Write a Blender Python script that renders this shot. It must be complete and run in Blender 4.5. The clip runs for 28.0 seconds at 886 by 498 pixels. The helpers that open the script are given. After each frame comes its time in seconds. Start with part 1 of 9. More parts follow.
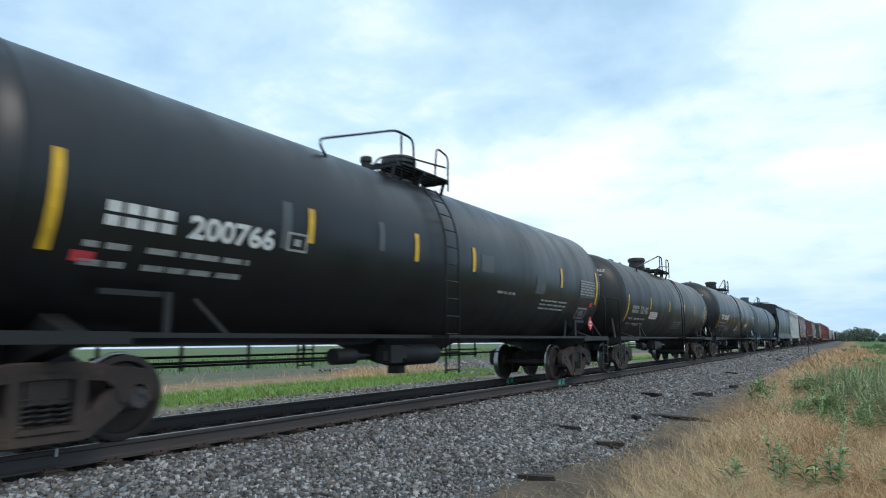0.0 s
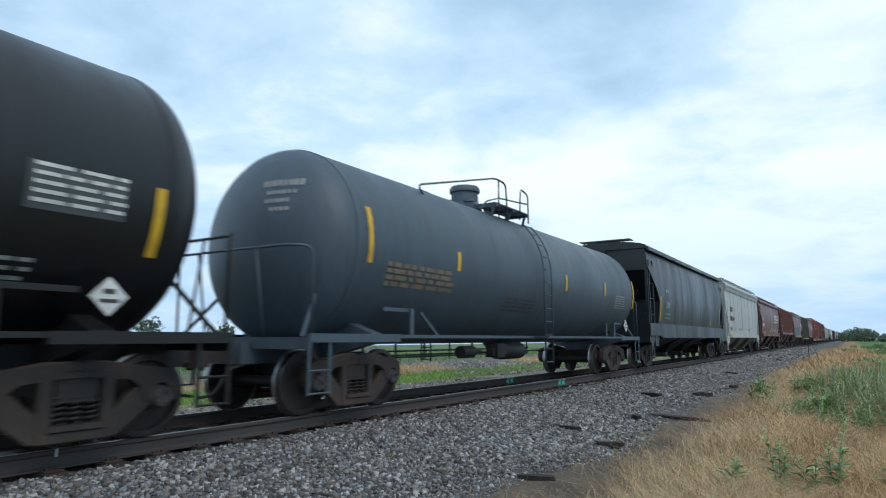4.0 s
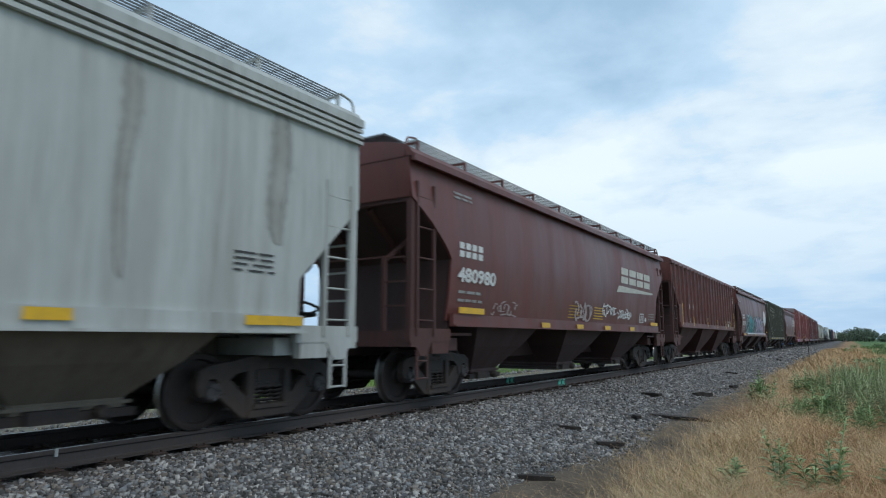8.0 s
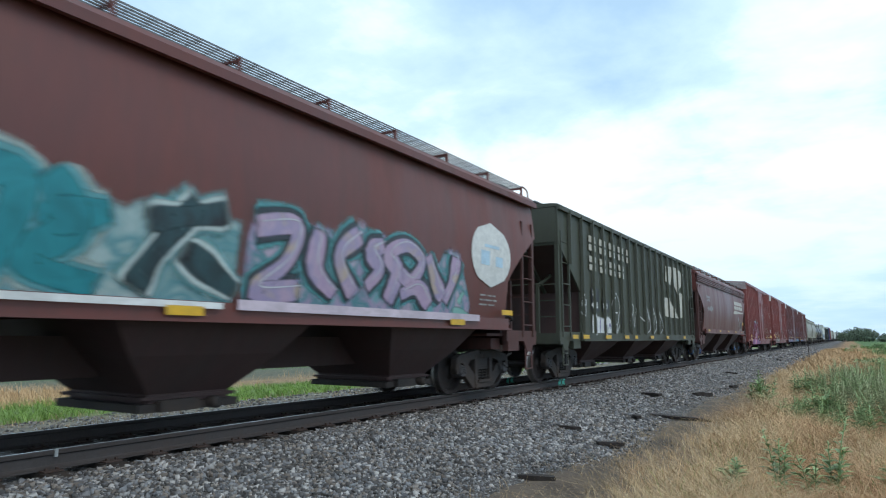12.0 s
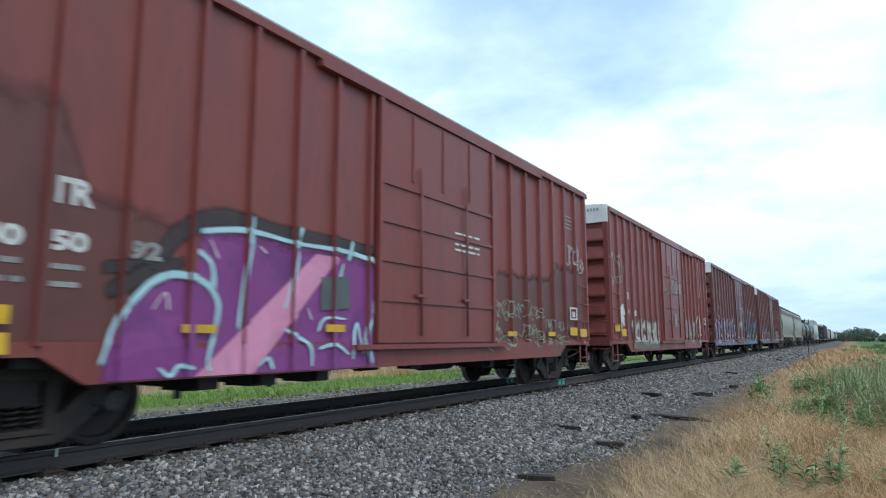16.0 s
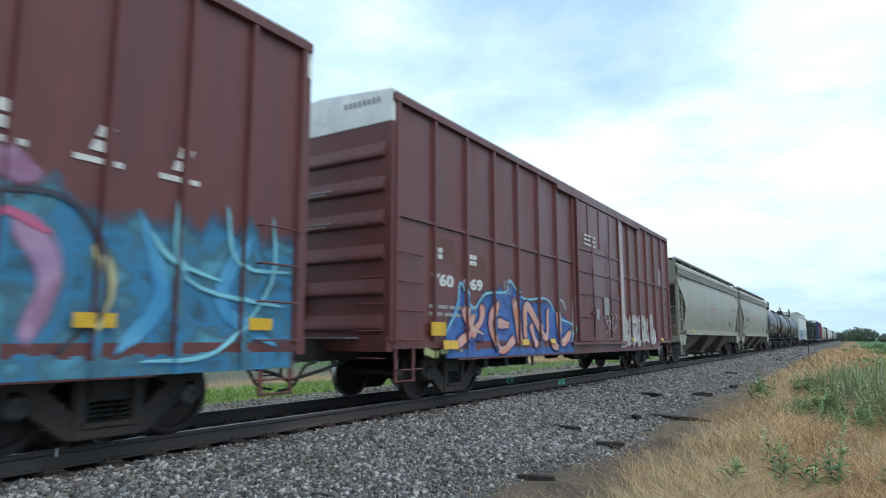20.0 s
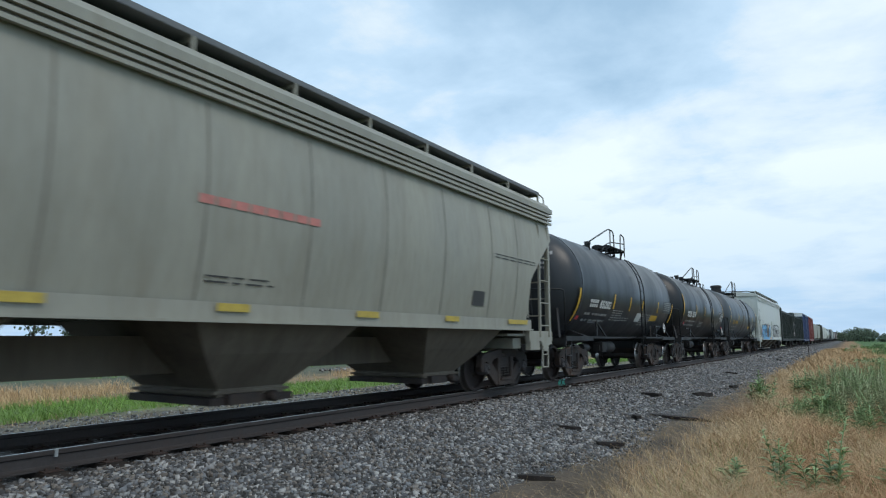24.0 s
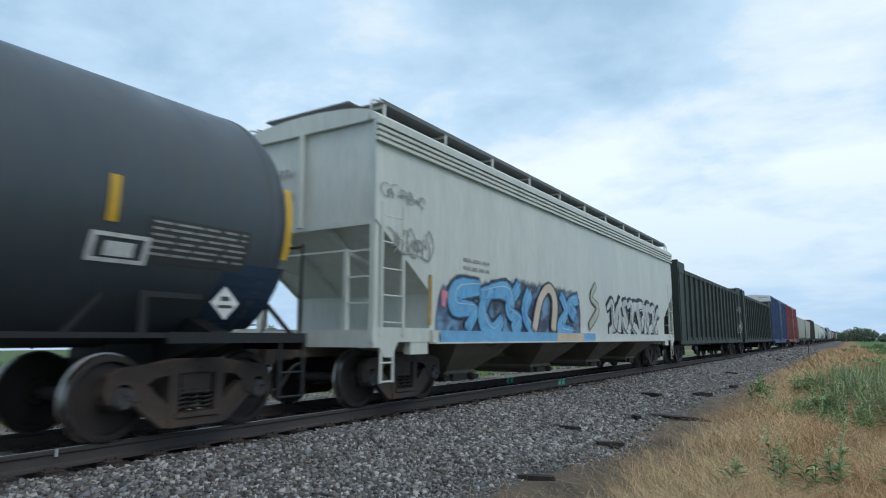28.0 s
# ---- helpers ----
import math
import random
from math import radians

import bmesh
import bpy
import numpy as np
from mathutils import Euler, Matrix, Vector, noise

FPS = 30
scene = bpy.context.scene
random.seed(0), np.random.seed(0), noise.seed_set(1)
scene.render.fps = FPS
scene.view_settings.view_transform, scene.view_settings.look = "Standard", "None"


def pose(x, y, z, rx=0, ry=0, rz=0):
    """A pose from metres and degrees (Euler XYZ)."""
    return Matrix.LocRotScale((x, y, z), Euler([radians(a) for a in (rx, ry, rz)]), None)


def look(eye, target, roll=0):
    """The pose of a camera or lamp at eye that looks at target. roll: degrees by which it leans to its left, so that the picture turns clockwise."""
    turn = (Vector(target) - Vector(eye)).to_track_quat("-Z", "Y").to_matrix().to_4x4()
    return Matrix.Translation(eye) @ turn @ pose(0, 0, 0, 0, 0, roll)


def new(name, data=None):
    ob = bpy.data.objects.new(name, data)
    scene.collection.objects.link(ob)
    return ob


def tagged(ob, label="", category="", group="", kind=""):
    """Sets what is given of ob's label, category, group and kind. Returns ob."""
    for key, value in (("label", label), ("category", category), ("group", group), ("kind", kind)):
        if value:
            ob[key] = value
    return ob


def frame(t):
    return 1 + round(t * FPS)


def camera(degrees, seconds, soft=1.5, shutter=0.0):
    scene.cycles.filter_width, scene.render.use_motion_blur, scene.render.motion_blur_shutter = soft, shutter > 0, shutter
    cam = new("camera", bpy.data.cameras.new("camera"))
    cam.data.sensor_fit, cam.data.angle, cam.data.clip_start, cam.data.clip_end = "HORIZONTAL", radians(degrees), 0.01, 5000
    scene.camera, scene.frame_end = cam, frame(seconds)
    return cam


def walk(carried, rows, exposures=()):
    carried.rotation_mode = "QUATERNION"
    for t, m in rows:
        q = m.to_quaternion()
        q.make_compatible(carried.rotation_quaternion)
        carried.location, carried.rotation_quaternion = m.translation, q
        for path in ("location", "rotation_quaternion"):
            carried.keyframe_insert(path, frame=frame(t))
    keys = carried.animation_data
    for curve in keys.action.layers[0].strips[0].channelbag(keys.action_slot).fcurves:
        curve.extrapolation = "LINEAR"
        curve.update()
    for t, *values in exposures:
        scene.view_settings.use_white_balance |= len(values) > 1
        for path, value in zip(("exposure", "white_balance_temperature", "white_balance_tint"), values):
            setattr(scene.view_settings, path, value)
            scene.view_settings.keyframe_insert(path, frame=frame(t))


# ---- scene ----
# World: x across the track (the camera stands on the +x side), y along the track,
# z = 0 at the top of the rails. The train runs towards -y.
SPEED = 12.07          # train speed, metres per second
CLIP = 28.0
WHEEL_R = 0.457

cam = camera(69.95, CLIP, soft=1.1, shutter=0.2)
CAM_POSE = pose(7.45, 0.0, 1.08, 98.06, 0.0, 32.4)
walk(cam, [(0.0, CAM_POSE), (CLIP, CAM_POSE)],
     exposures=[(0.0, 0.26), (1.0, 0.14), (2.0, 0.1), (3.0, 0.08), (5.5, 0.36), (6.6, 0.30), (7.4, 0.02), (8.4, 0.0), (9.6, 0.36), (20.5, 0.40), (22.5, 0.06), (CLIP, 0.04)])


# ------------------------------------------------------------------ light
def ray_dir(yaw, pitch):
    a, b = radians(yaw), radians(pitch)
    return Vector((-math.sin(a) * math.cos(b), math.cos(a) * math.cos(b), math.sin(b)))


def make_world():
    world = bpy.data.worlds.new("sky")
    scene.world = world
    world.use_nodes = True
    nt = world.node_tree
    nt.nodes.clear()
    N, L = nt.nodes.new, nt.links.new
    out, bg = N("ShaderNodeOutputWorld"), N("ShaderNodeBackground")
    sky = N("ShaderNodeTexSky")
    sky.sky_type = "NISHITA"
    sky.sun_disc = False
    sky.sun_elevation = radians(48)
    sky.sun_rotation = radians(130)
    coord = N("ShaderNodeTexCoord")
    sep = N("ShaderNodeSeparateXYZ")
    L(coord.outputs["Generated"], sep.inputs[0])

    def math_node(op, a, b=None, clamp=False):
        n = N("ShaderNodeMath")
        n.operation, n.use_clamp = op, clamp
        for i, v in enumerate((a, b)):
            if v is None:
                continue
            if isinstance(v, (int, float)):
                n.inputs[i].default_value = v
            else:
                L(v, n.inputs[i])
        return n.outputs[0]

    # cloud deck: the direction is laid on a plane overhead
    up = math_node("ADD", math_node("MAXIMUM", sep.outputs[2], 0.0), 0.17)
    comb = N("ShaderNodeCombineXYZ")
    L(math_node("DIVIDE", sep.outputs[0], up), comb.inputs[0])
    L(math_node("DIVIDE", sep.outputs[1], up), comb.inputs[1])
    comb.inputs[2].default_value = 0.35

    def cloud(scale, detail, rough, dist, offset):
        m = N("ShaderNodeVectorMath")
        m.operation = "ADD"
        L(comb.outputs[0], m.inputs[0])
        m.inputs[1].default_value = offset
        n = N("ShaderNodeTexNoise")
        n.inputs["Scale"].default_value = scale
        n.inputs["Detail"].default_value = detail
        n.inputs["Roughness"].default_value = rough
        n.inputs["Distortion"].default_value = dist
        L(m.outputs[0], n.inputs["Vector"])
        return n.outputs["Fac"]

    big = cloud(0.62, 5.0, 0.55, 0.25, (3.1, 1.7, 0.0))
    fine = cloud(2.2, 8.0, 0.58, 0.15, (0.0, 0.0, 4.0))
    mix = math_node("ADD", math_node("MULTIPLY", big, 0.50), math_node("MULTIPLY", fine, 0.50))

    def lobe(direction, power, amount):
        d = N("ShaderNodeVectorMath")
        d.operation = "DOT_PRODUCT"
        L(coord.outputs["Generated"], d.inputs[0])
        d.inputs[1].default_value = direction
        return math_node("MULTIPLY", math_node("POWER", math_node("MAXIMUM", d.outputs["Value"], 0.0), power), amount)

    # thin bright cloud low over the line, thicker grey cloud banks overhead
    mix = math_node("ADD", math_node("MULTIPLY", math_node("SUBTRACT", mix, 0.5), 2.1), 0.46)
    tone = mix
    for yaw, pitch, power, amount in ((2, 17, 22.0, 0.30), (22, 13, 60.0, 0.20), (41, 25, 90.0, 0.13), (15, 21.5, 190.0, -0.19), (12, 31, 60.0, -0.12), (30, 21, 130.0, -0.12), (28, 34, 60.0, -0.10), (60, 20, 12.0, 0.06)):
        tone = math_node("ADD", tone, lobe(ray_dir(yaw, pitch), power, amount))
    ramp = N("ShaderNodeValToRGB")
    els = ramp.color_ramp.elements
    els[0].position, els[0].color = 0.22, (4.1, 6.2, 8.3, 1)
    els[1].position, els[1].color = 0.80, (9.4, 10.7, 11.3, 1)
    e = els.new(0.52)
    e.color = (6.1, 8.3, 10.4, 1)
    e = els.new(0.62)
    e.color = (7.7, 9.3, 10.6, 1)
    L(tone, ramp.inputs[0])
    both = N("ShaderNodeMixRGB")
    both.inputs[0].default_value = 0.86
    L(sky.outputs[0], both.inputs[1])
    L(ramp.outputs[0], both.inputs[2])
    # hazy blue band along the horizon
    haze = math_node("SUBTRACT", 1.0, math_node("MULTIPLY", math_node("ABSOLUTE", sep.outputs[2]), 4.2), clamp=True)
    band = N("ShaderNodeMixRGB")
    L(math_node("MULTIPLY", haze, 0.75), band.inputs[0])
    L(both.outputs[0], band.inputs[1])
    band.inputs[2].default_value = (4.25, 6.25, 8.7, 1)
    L(band.outputs[0], bg.inputs[0])
    bg.inputs[1].default_value = 0.1
    L(bg.outputs[0], out.inputs[0])


make_world()
sun_data = bpy.data.lights.new("sun", "SUN")
sun_data.energy, sun_data.angle, sun_data.color = 1.0, radians(28), (1.0, 0.92, 0.82)
sun = new("sun", sun_data)
sun.matrix_world = look((66, -26, 90), (0, 0, 0))


# -------------------------------------------------------------- materials
MATS = {}


def material(name, color, rough=0.6, metal=0.0, var=0.12, scale=3.0, stretch=(1, 1, 1),
             dirt=None, dirt_amount=0.0, dirt_scale=1.2, dirt_stretch=(1, 1, 1), bump=0.0, bump_scale=40.0,
             per_object=0.0, per_island=0.0, fleck=None, fleck_scale=60.0, fleck_at=0.62, emit=0.0, island_colors=None):
    """A painted, cast or natural surface: base colour, two scales of variation, stains and relief."""
    if name in MATS:
        return MATS[name]
    m = bpy.data.materials.new(name)
    MATS[name] = m
    m.use_nodes = True
    nt = m.node_tree
    N, L = nt.nodes.new, nt.links.new
    bsdf = nt.nodes["Principled BSDF"]
    bsdf.inputs["Metallic"].default_value = metal
    coord = N("ShaderNodeTexCoord")

    def noise_fac(sc, st, detail=6.0, rough_=0.6):
        mp = N("ShaderNodeMapping")
        mp.inputs["Scale"].default_value = st
        L(coord.outputs["Object"], mp.inputs[0])
        n = N("ShaderNodeTexNoise")
        n.inputs["Scale"].default_value, n.inputs["Detail"].default_value = sc, detail
        n.inputs["Roughness"].default_value = rough_
        L(mp.outputs[0], n.inputs["Vector"])
        return n.outputs["Fac"]

    def ramp(fac, a, b, ca, cb):
        r = N("ShaderNodeValToRGB")
        r.color_ramp.elements[0].position, r.color_ramp.elements[0].color = a, ca
        r.color_ramp.elements[1].position, r.color_ramp.elements[1].color = b, cb
        L(fac, r.inputs[0])
        return r.outputs[0]

    def mixc(fac, a, b, blend="MIX"):
        n = N("ShaderNodeMixRGB")
        n.blend_type = blend
        for i, v in enumerate((fac, a, b)):
            if isinstance(v, (int, float)):
                n.inputs[i].default_value = v
            elif isinstance(v, tuple):
                n.inputs[i].default_value = (*v[:3], 1)
            else:
                L(v, n.inputs[i])
        return n.outputs[0]

    lo, hi = 1 - var, 1 + var
    f1 = noise_fac(scale, stretch)
    col = mixc(1.0, color, ramp(f1, 0.3, 0.7, (lo, lo, lo, 1), (hi, hi, hi, 1)), "MULTIPLY")
    f2 = noise_fac(scale * 9, stretch, 4.0)
    col = mixc(1.0, col, ramp(f2, 0.3, 0.7, (1 - var * .6,) * 3 + (1,), (1 + var * .6,) * 3 + (1,)), "MULTIPLY")
    if dirt:
        fd = noise_fac(dirt_scale, dirt_stretch, 8.0, 0.65)
        col = mixc(ramp(fd, 0.46, 0.74, (0, 0, 0, 1), (dirt_amount,) * 3 + (1,)), col, dirt)
        fd = noise_fac(dirt_scale * 4.3, dirt_stretch, 6.0, 0.7)
        col = mixc(ramp(fd, 0.52, 0.70, (0, 0, 0, 1), (dirt_amount * 0.75,) * 3 + (1,)), col, dirt)
    if fleck:
        ff = noise_fac(fleck_scale, (1, 1, 1), 2.0)
        col = mixc(ramp(ff, fleck_at, fleck_at + 0.06, (0, 0, 0, 1), (1, 1, 1, 1)), col, fleck)
    if per_object or per_island:
        if per_object:
            info = N("ShaderNodeObjectInfo")
            rnd, amount = info.outputs["Random"], per_object
        else:
            info = N("ShaderNodeNewGeometry")
            rnd, amount = info.outputs["Random Per Island"], per_island
        col = mixc(1.0, col, ramp(rnd, 0.0, 1.0, (1 - amount,) * 3 + (1,), (1 + amount,) * 3 + (1,)), "MULTIPLY")
    if island_colors:
        geo = N("ShaderNodeNewGeometry")
        pick = N("ShaderNodeValToRGB")
        pick.color_ramp.interpolation = "CONSTANT"
        els = pick.color_ramp.elements
        for i, c in enumerate(island_colors):
            e = els[i] if i < 2 else els.new(0.99)
            e.position, e.color = i / len(island_colors), (*c, 1)
        L(geo.outputs["Random Per Island"], pick.inputs[0])
        col = mixc(1.0, col, pick.outputs[0], "MULTIPLY")
    L(col, bsdf.inputs["Base Color"])
    r = ramp(f1, 0.3, 0.7, (max(rough - .12, 0.02),) * 3 + (1,), (min(rough + .12, 1),) * 3 + (1,))
    L(r, bsdf.inputs["Roughness"])
    if bump:
        b = N("ShaderNodeBump")
        b.inputs["Strength"].default_value = bump
        b.inputs["Distance"].default_value = 0.02
        L(noise_fac(bump_scale, (1, 1, 1), 5.0), b.inputs["Height"])
        L(b.outputs[0], bsdf.inputs["Normal"])
    if emit:
        bsdf.inputs["Emission Color"].default_value = (*color, 1)
        bsdf.inputs["Emission Strength"].default_value = emit
    return m


def car_paint(name, color, dirt=(0.09, 0.075, 0.06), amount=0.45, rough=0.5, var=0.1, streak=0.08):
    return material(name, color, rough=rough, var=var, scale=0.9, stretch=(1, 1.6, 0.35), dirt=dirt, dirt_amount=amount,
                    dirt_scale=1.5, dirt_stretch=(1, 1.8, streak * 3), bump=0.05, bump_scale=18)


M_TRUCK = material("truck_cast_iron", (0.031, 0.025, 0.023), rough=0.8, var=0.3, scale=5, dirt=(0.085, 0.058, 0.043), dirt_amount=0.6, bump=0.25)
M_TRUCK_RUST = material("truck_rusty_iron", (0.040, 0.029, 0.025), rough=0.8, var=0.3, scale=5, dirt=(0.105, 0.068, 0.048), dirt_amount=0.6, bump=0.25)
M_WHEEL = material("wheel_steel", (0.032, 0.026, 0.025), rough=0.65, metal=0.2, var=0.25, scale=6, dirt=(0.065, 0.04, 0.03), dirt_amount=0.5)
M_TREAD = material("polished_tread", (0.36, 0.35, 0.34), rough=0.32, metal=1.0, var=0.08)
M_CAP = material("bearing_cap", (0.05, 0.045, 0.045), rough=0.6, var=0.2, scale=10)
M_CAP_BLUE = material("blue_bearing_cap", (0.05, 0.14, 0.32), rough=0.5, var=0.15, scale=10)
M_BLACK = car_paint("black_frame_paint", (0.0095, 0.0095, 0.010), dirt=(0.020, 0.018, 0.017), amount=0.5, rough=0.6)
M_SPRING = material("spring_steel", (0.028, 0.024, 0.022), rough=0.7, var=0.2)
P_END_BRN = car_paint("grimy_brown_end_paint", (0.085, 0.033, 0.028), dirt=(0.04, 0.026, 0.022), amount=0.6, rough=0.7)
M_RUBBER = material("hose_rubber", (0.02, 0.02, 0.02), rough=0.8, var=0.2)
M_YELLOW = material("reflective_yellow", (0.68, 0.40, 0.02), rough=0.45, var=0.14, scale=6, dirt=(0.25, 0.16, 0.05), dirt_amount=0.4)
M_WHITE = material("white_stencil", (0.62, 0.62, 0.60), rough=0.6, var=0.16, scale=9)
M_FADED = material("faded_stencil", (0.30, 0.30, 0.29), rough=0.7, var=0.3, scale=9)
M_DARKMARK = material("black_stencil", (0.05, 0.05, 0.05), rough=0.7, var=0.2, scale=9)
M_RED = material("red_marking", (0.62, 0.06, 0.07), rough=0.5, var=0.1)
M_GALV = material("galvanised_steel", (0.42, 0.43, 0.43), rough=0.55, metal=0.4, var=0.12, dirt=(0.2, 0.17, 0.13), dirt_amount=0.4)
M_GRATE = material("grating_steel", (0.16, 0.165, 0.17), rough=0.6, metal=0.3, var=0.15)
M_SEAM = material("weld_seam", (0.20, 0.19, 0.16), rough=0.7, var=0.2)


# --------------------------------------------------------- mesh utilities
MESHES = {}


def mesh_of(bm, name, mats, smooth=False):
    bmesh.ops.recalc_face_normals(bm, faces=bm.faces)
    me = bpy.data.meshes.new(name)
    bm.to_mesh(me)
    bm.free()
    for m in (mats if isinstance(mats, (list, tuple)) else [mats]):
        me.materials.append(m)
    if smooth:
        me.shade_smooth()
        me.set_sharp_from_angle(angle=radians(38))
    return me


def part(name, bm, mat, parent=None, label="", m=None, smooth=False, key=None):
    """One mesh object. bm: a bmesh, a mesh, or a function that builds one; key: share the mesh between alike pieces."""
    if key is not None and key in MESHES:
        me = MESHES[key]
    else:
        if callable(bm):
            bm = bm()
        me = bm if isinstance(bm, bpy.types.Mesh) else mesh_of(bm, name, mat, smooth)
        if key is not None:
            MESHES[key] = me
    ob = new(name, me)
    if parent is not None:
        ob.parent = parent
    if m is not None:
        ob.matrix_basis = m
    if label:
        ob["label"] = label
    return ob


def box(bm, c, s, mi=0):
    x, y, z = c
    a, b, d = s[0] / 2, s[1] / 2, s[2] / 2
    v = [bm.verts.new((x + i * a, y + j * b, z + k * d)) for i in (-1, 1) for j in (-1, 1) for k in (-1, 1)]
    for q in ((0, 1, 3, 2), (4, 6, 7, 5), (0, 4, 5, 1), (2, 3, 7, 6), (0, 2, 6, 4), (1, 5, 7, 3)):
        bm.faces.new([v[i] for i in q]).material_index = mi
    return v


def beam(bm, a, b, w, h, mi=0):
    """A bar of rectangular section from a to b."""
    a, b = Vector(a), Vector(b)
    d = (b - a).normalized()
    side = d.cross(Vector((0, 0, 1)))
    if side.length < 1e-3:
        side = Vector((1, 0, 0))
    side.normalize()
    up = side.cross(d)
    v = [bm.verts.new(p + side * (i * w / 2) + up * (j * h / 2)) for p in (a, b) for i, j in ((-1, -1), (1, -1), (1, 1), (-1, 1))]
    for q in ((0, 1, 2, 3), (7, 6, 5, 4), (0, 4, 5, 1), (1, 5, 6, 2), (2, 6, 7, 3), (3, 7, 4, 0)):
        bm.faces.new([v[i] for i in q]).material_index = mi


def tube(bm, pts, r, n=6, mi=0):
    """A round pipe through the points."""
    pts = [Vector(p) for p in pts]
    rings = []
    for i, p in enumerate(pts):
        d = (pts[min(i + 1, len(pts) - 1)] - pts[max(i - 1, 0)]).normalized()
        s = d.cross(Vector((0, 0, 1)))
        if s.length < 1e-3:
            s = d.cross(Vector((0, 1, 0)))
        s.normalize()
        u = s.cross(d)
        rings.append([bm.verts.new(p + r * (math.cos(2 * math.pi * k / n) * s + math.sin(2 * math.pi * k / n) * u)) for k in range(n)])
    for a, b in zip(rings, rings[1:]):
        for k in range(n):
            f = bm.faces.new((a[k], a[(k + 1) % n], b[(k + 1) % n], b[k]))
            f.material_index, f.smooth = mi, True
    bm.faces.new(rings[0][::-1]).material_index = mi
    bm.faces.new(rings[-1]).material_index = mi


def rounded(pts, r=0.1, n=4):
    """The path with its inner corners rounded."""
    pts = [Vector(p) for p in pts]
    out = [pts[0]]
    for a, b, c in zip(pts, pts[1:], pts[2:]):
        q = min(r, (b - a).length / 2, (c - b).length / 2)
        p0, p1 = b + (a - b).normalized() * q, b + (c - b).normalized() * q
        for i in range(n + 1):
            t = i / n
            out.append(p0 * (1 - t) ** 2 + b * (2 * t * (1 - t)) + p1 * t ** 2)
    return out + [pts[-1]]


def lathe(bm, profile, axis="x", n=32, mi=None, center=(0, 0, 0), cap=True):
    """Turn a profile of (along, radius) round the axis. mi: material of each band."""
    rings = []
    cx, cy, cz = center
    for a, r in profile:
        ring = []
        for k in range(n):
            c, s = math.cos(2 * math.pi * k / n) * r, math.sin(2 * math.pi * k / n) * r
            p = {"x": (a, c, s), "y": (c, a, s), "z": (c, s, a)}[axis]
            ring.append(bm.verts.new((p[0] + cx, p[1] + cy, p[2] + cz)))
        rings.append(ring)
    for i, (a, b) in enumerate(zip(rings, rings[1:])):
        for k in range(n):
            f = bm.faces.new((a[k], a[(k + 1) % n], b[(k + 1) % n], b[k]))
            f.smooth = True
            if mi:
                f.material_index = mi[i]
    if cap:
        for ring, i in ((rings[0], 0), (rings[-1], -1)):
            f = bm.faces.new(ring)
            if mi:
                f.material_index = mi[i]


def prism(bm, pts, a, b, axis="x", mi=0):
    """A flat outline of points in the other two axes, drawn out along the axis from a to b."""
    def at(p, q):
        return {"x": (q, p[0], p[1]), "y": (p[0], q, p[1]), "z": (p[0], p[1], q)}[axis]
    lo = [bm.verts.new(at(p, a)) for p in pts]
    hi = [bm.verts.new(at(p, b)) for p in pts]
    bm.faces.new(lo[::-1]).material_index = mi
    bm.faces.new(hi).material_index = mi
    for i in range(len(pts)):
        j = (i + 1) % len(pts)
        bm.faces.new((lo[i], lo[j], hi[j], hi[i])).material_index = mi


def loft(bm, levels, mi=0, caps=True):
    """Four-cornered loops (x0, x1, y0, y1, z), one above the other."""
    rings = [[bm.verts.new(p) for p in ((x0, y0, z), (x1, y0, z), (x1, y1, z), (x0, y1, z))] for x0, x1, y0, y1, z in levels]
    for a, b in zip(rings, rings[1:]):
        for k in range(4):
            bm.faces.new((a[k], a[(k + 1) % 4], b[(k + 1) % 4], b[k])).material_index = mi
    if caps:
        bm.faces.new(rings[0][::-1]).material_index = mi
        bm.faces.new(rings[-1]).material_index = mi


def bmx(fn, *args, **kw):
    bm = bmesh.new()
    fn(bm, *args, **kw)
    return bm


def boxes(*items):
    bm = bmesh.new()
    for c, s in items:
        box(bm, c, s)
    return bm


# ------------------------------------------------------ marks and lettering
def text_points(text, size, bold=0.012):
    cu = bpy.data.curves.new("text", "FONT")
    cu.body, cu.size, cu.resolution_u, cu.offset = text, size / 0.72, 3, bold
    ob = bpy.data.objects.new("text", cu)
    me = bpy.data.meshes.new_from_object(ob)
    co = [tuple(v.co[:2]) for v in me.vertices]
    faces = [tuple(p.vertices) for p in me.polygons]
    bpy.data.objects.remove(ob)
    bpy.data.meshes.remove(me)
    bpy.data.curves.remove(cu)
    return co, faces


def mark_text(name, text, y, z, size, surf, mat, parent, width=None, label="", eps=0.014):
    """Painted characters on the +x side; y, z: lower left corner."""
    co, faces = text_points(text, size)
    w = max(c[0] for c in co)
    k = (width / w) if width else 1.0
    bm = bmesh.new()
    vs = [bm.verts.new((surf(z + b) + eps, y + a * k, z + b)) for a, b in co]
    for f in faces:
        try:
            bm.faces.new([vs[i] for i in f])
        except ValueError:
            pass
    return part(name, bm, mat, parent, label)


def patch(bm, y, z, w, h, surf, eps=0.012, n=1, skew=0.0):
    """A painted rectangle that follows the side."""
    rows = []
    for i in range(n + 1):
        zz = z + h * i / n
        x = surf(zz) + eps
        rows.append((bm.verts.new((x, y + skew * i / n, zz)), bm.verts.new((x, y + w + skew * i / n, zz))))
    for a, b in zip(rows, rows[1:]):
        bm.faces.new((a[0], a[1], b[1], b[0]))


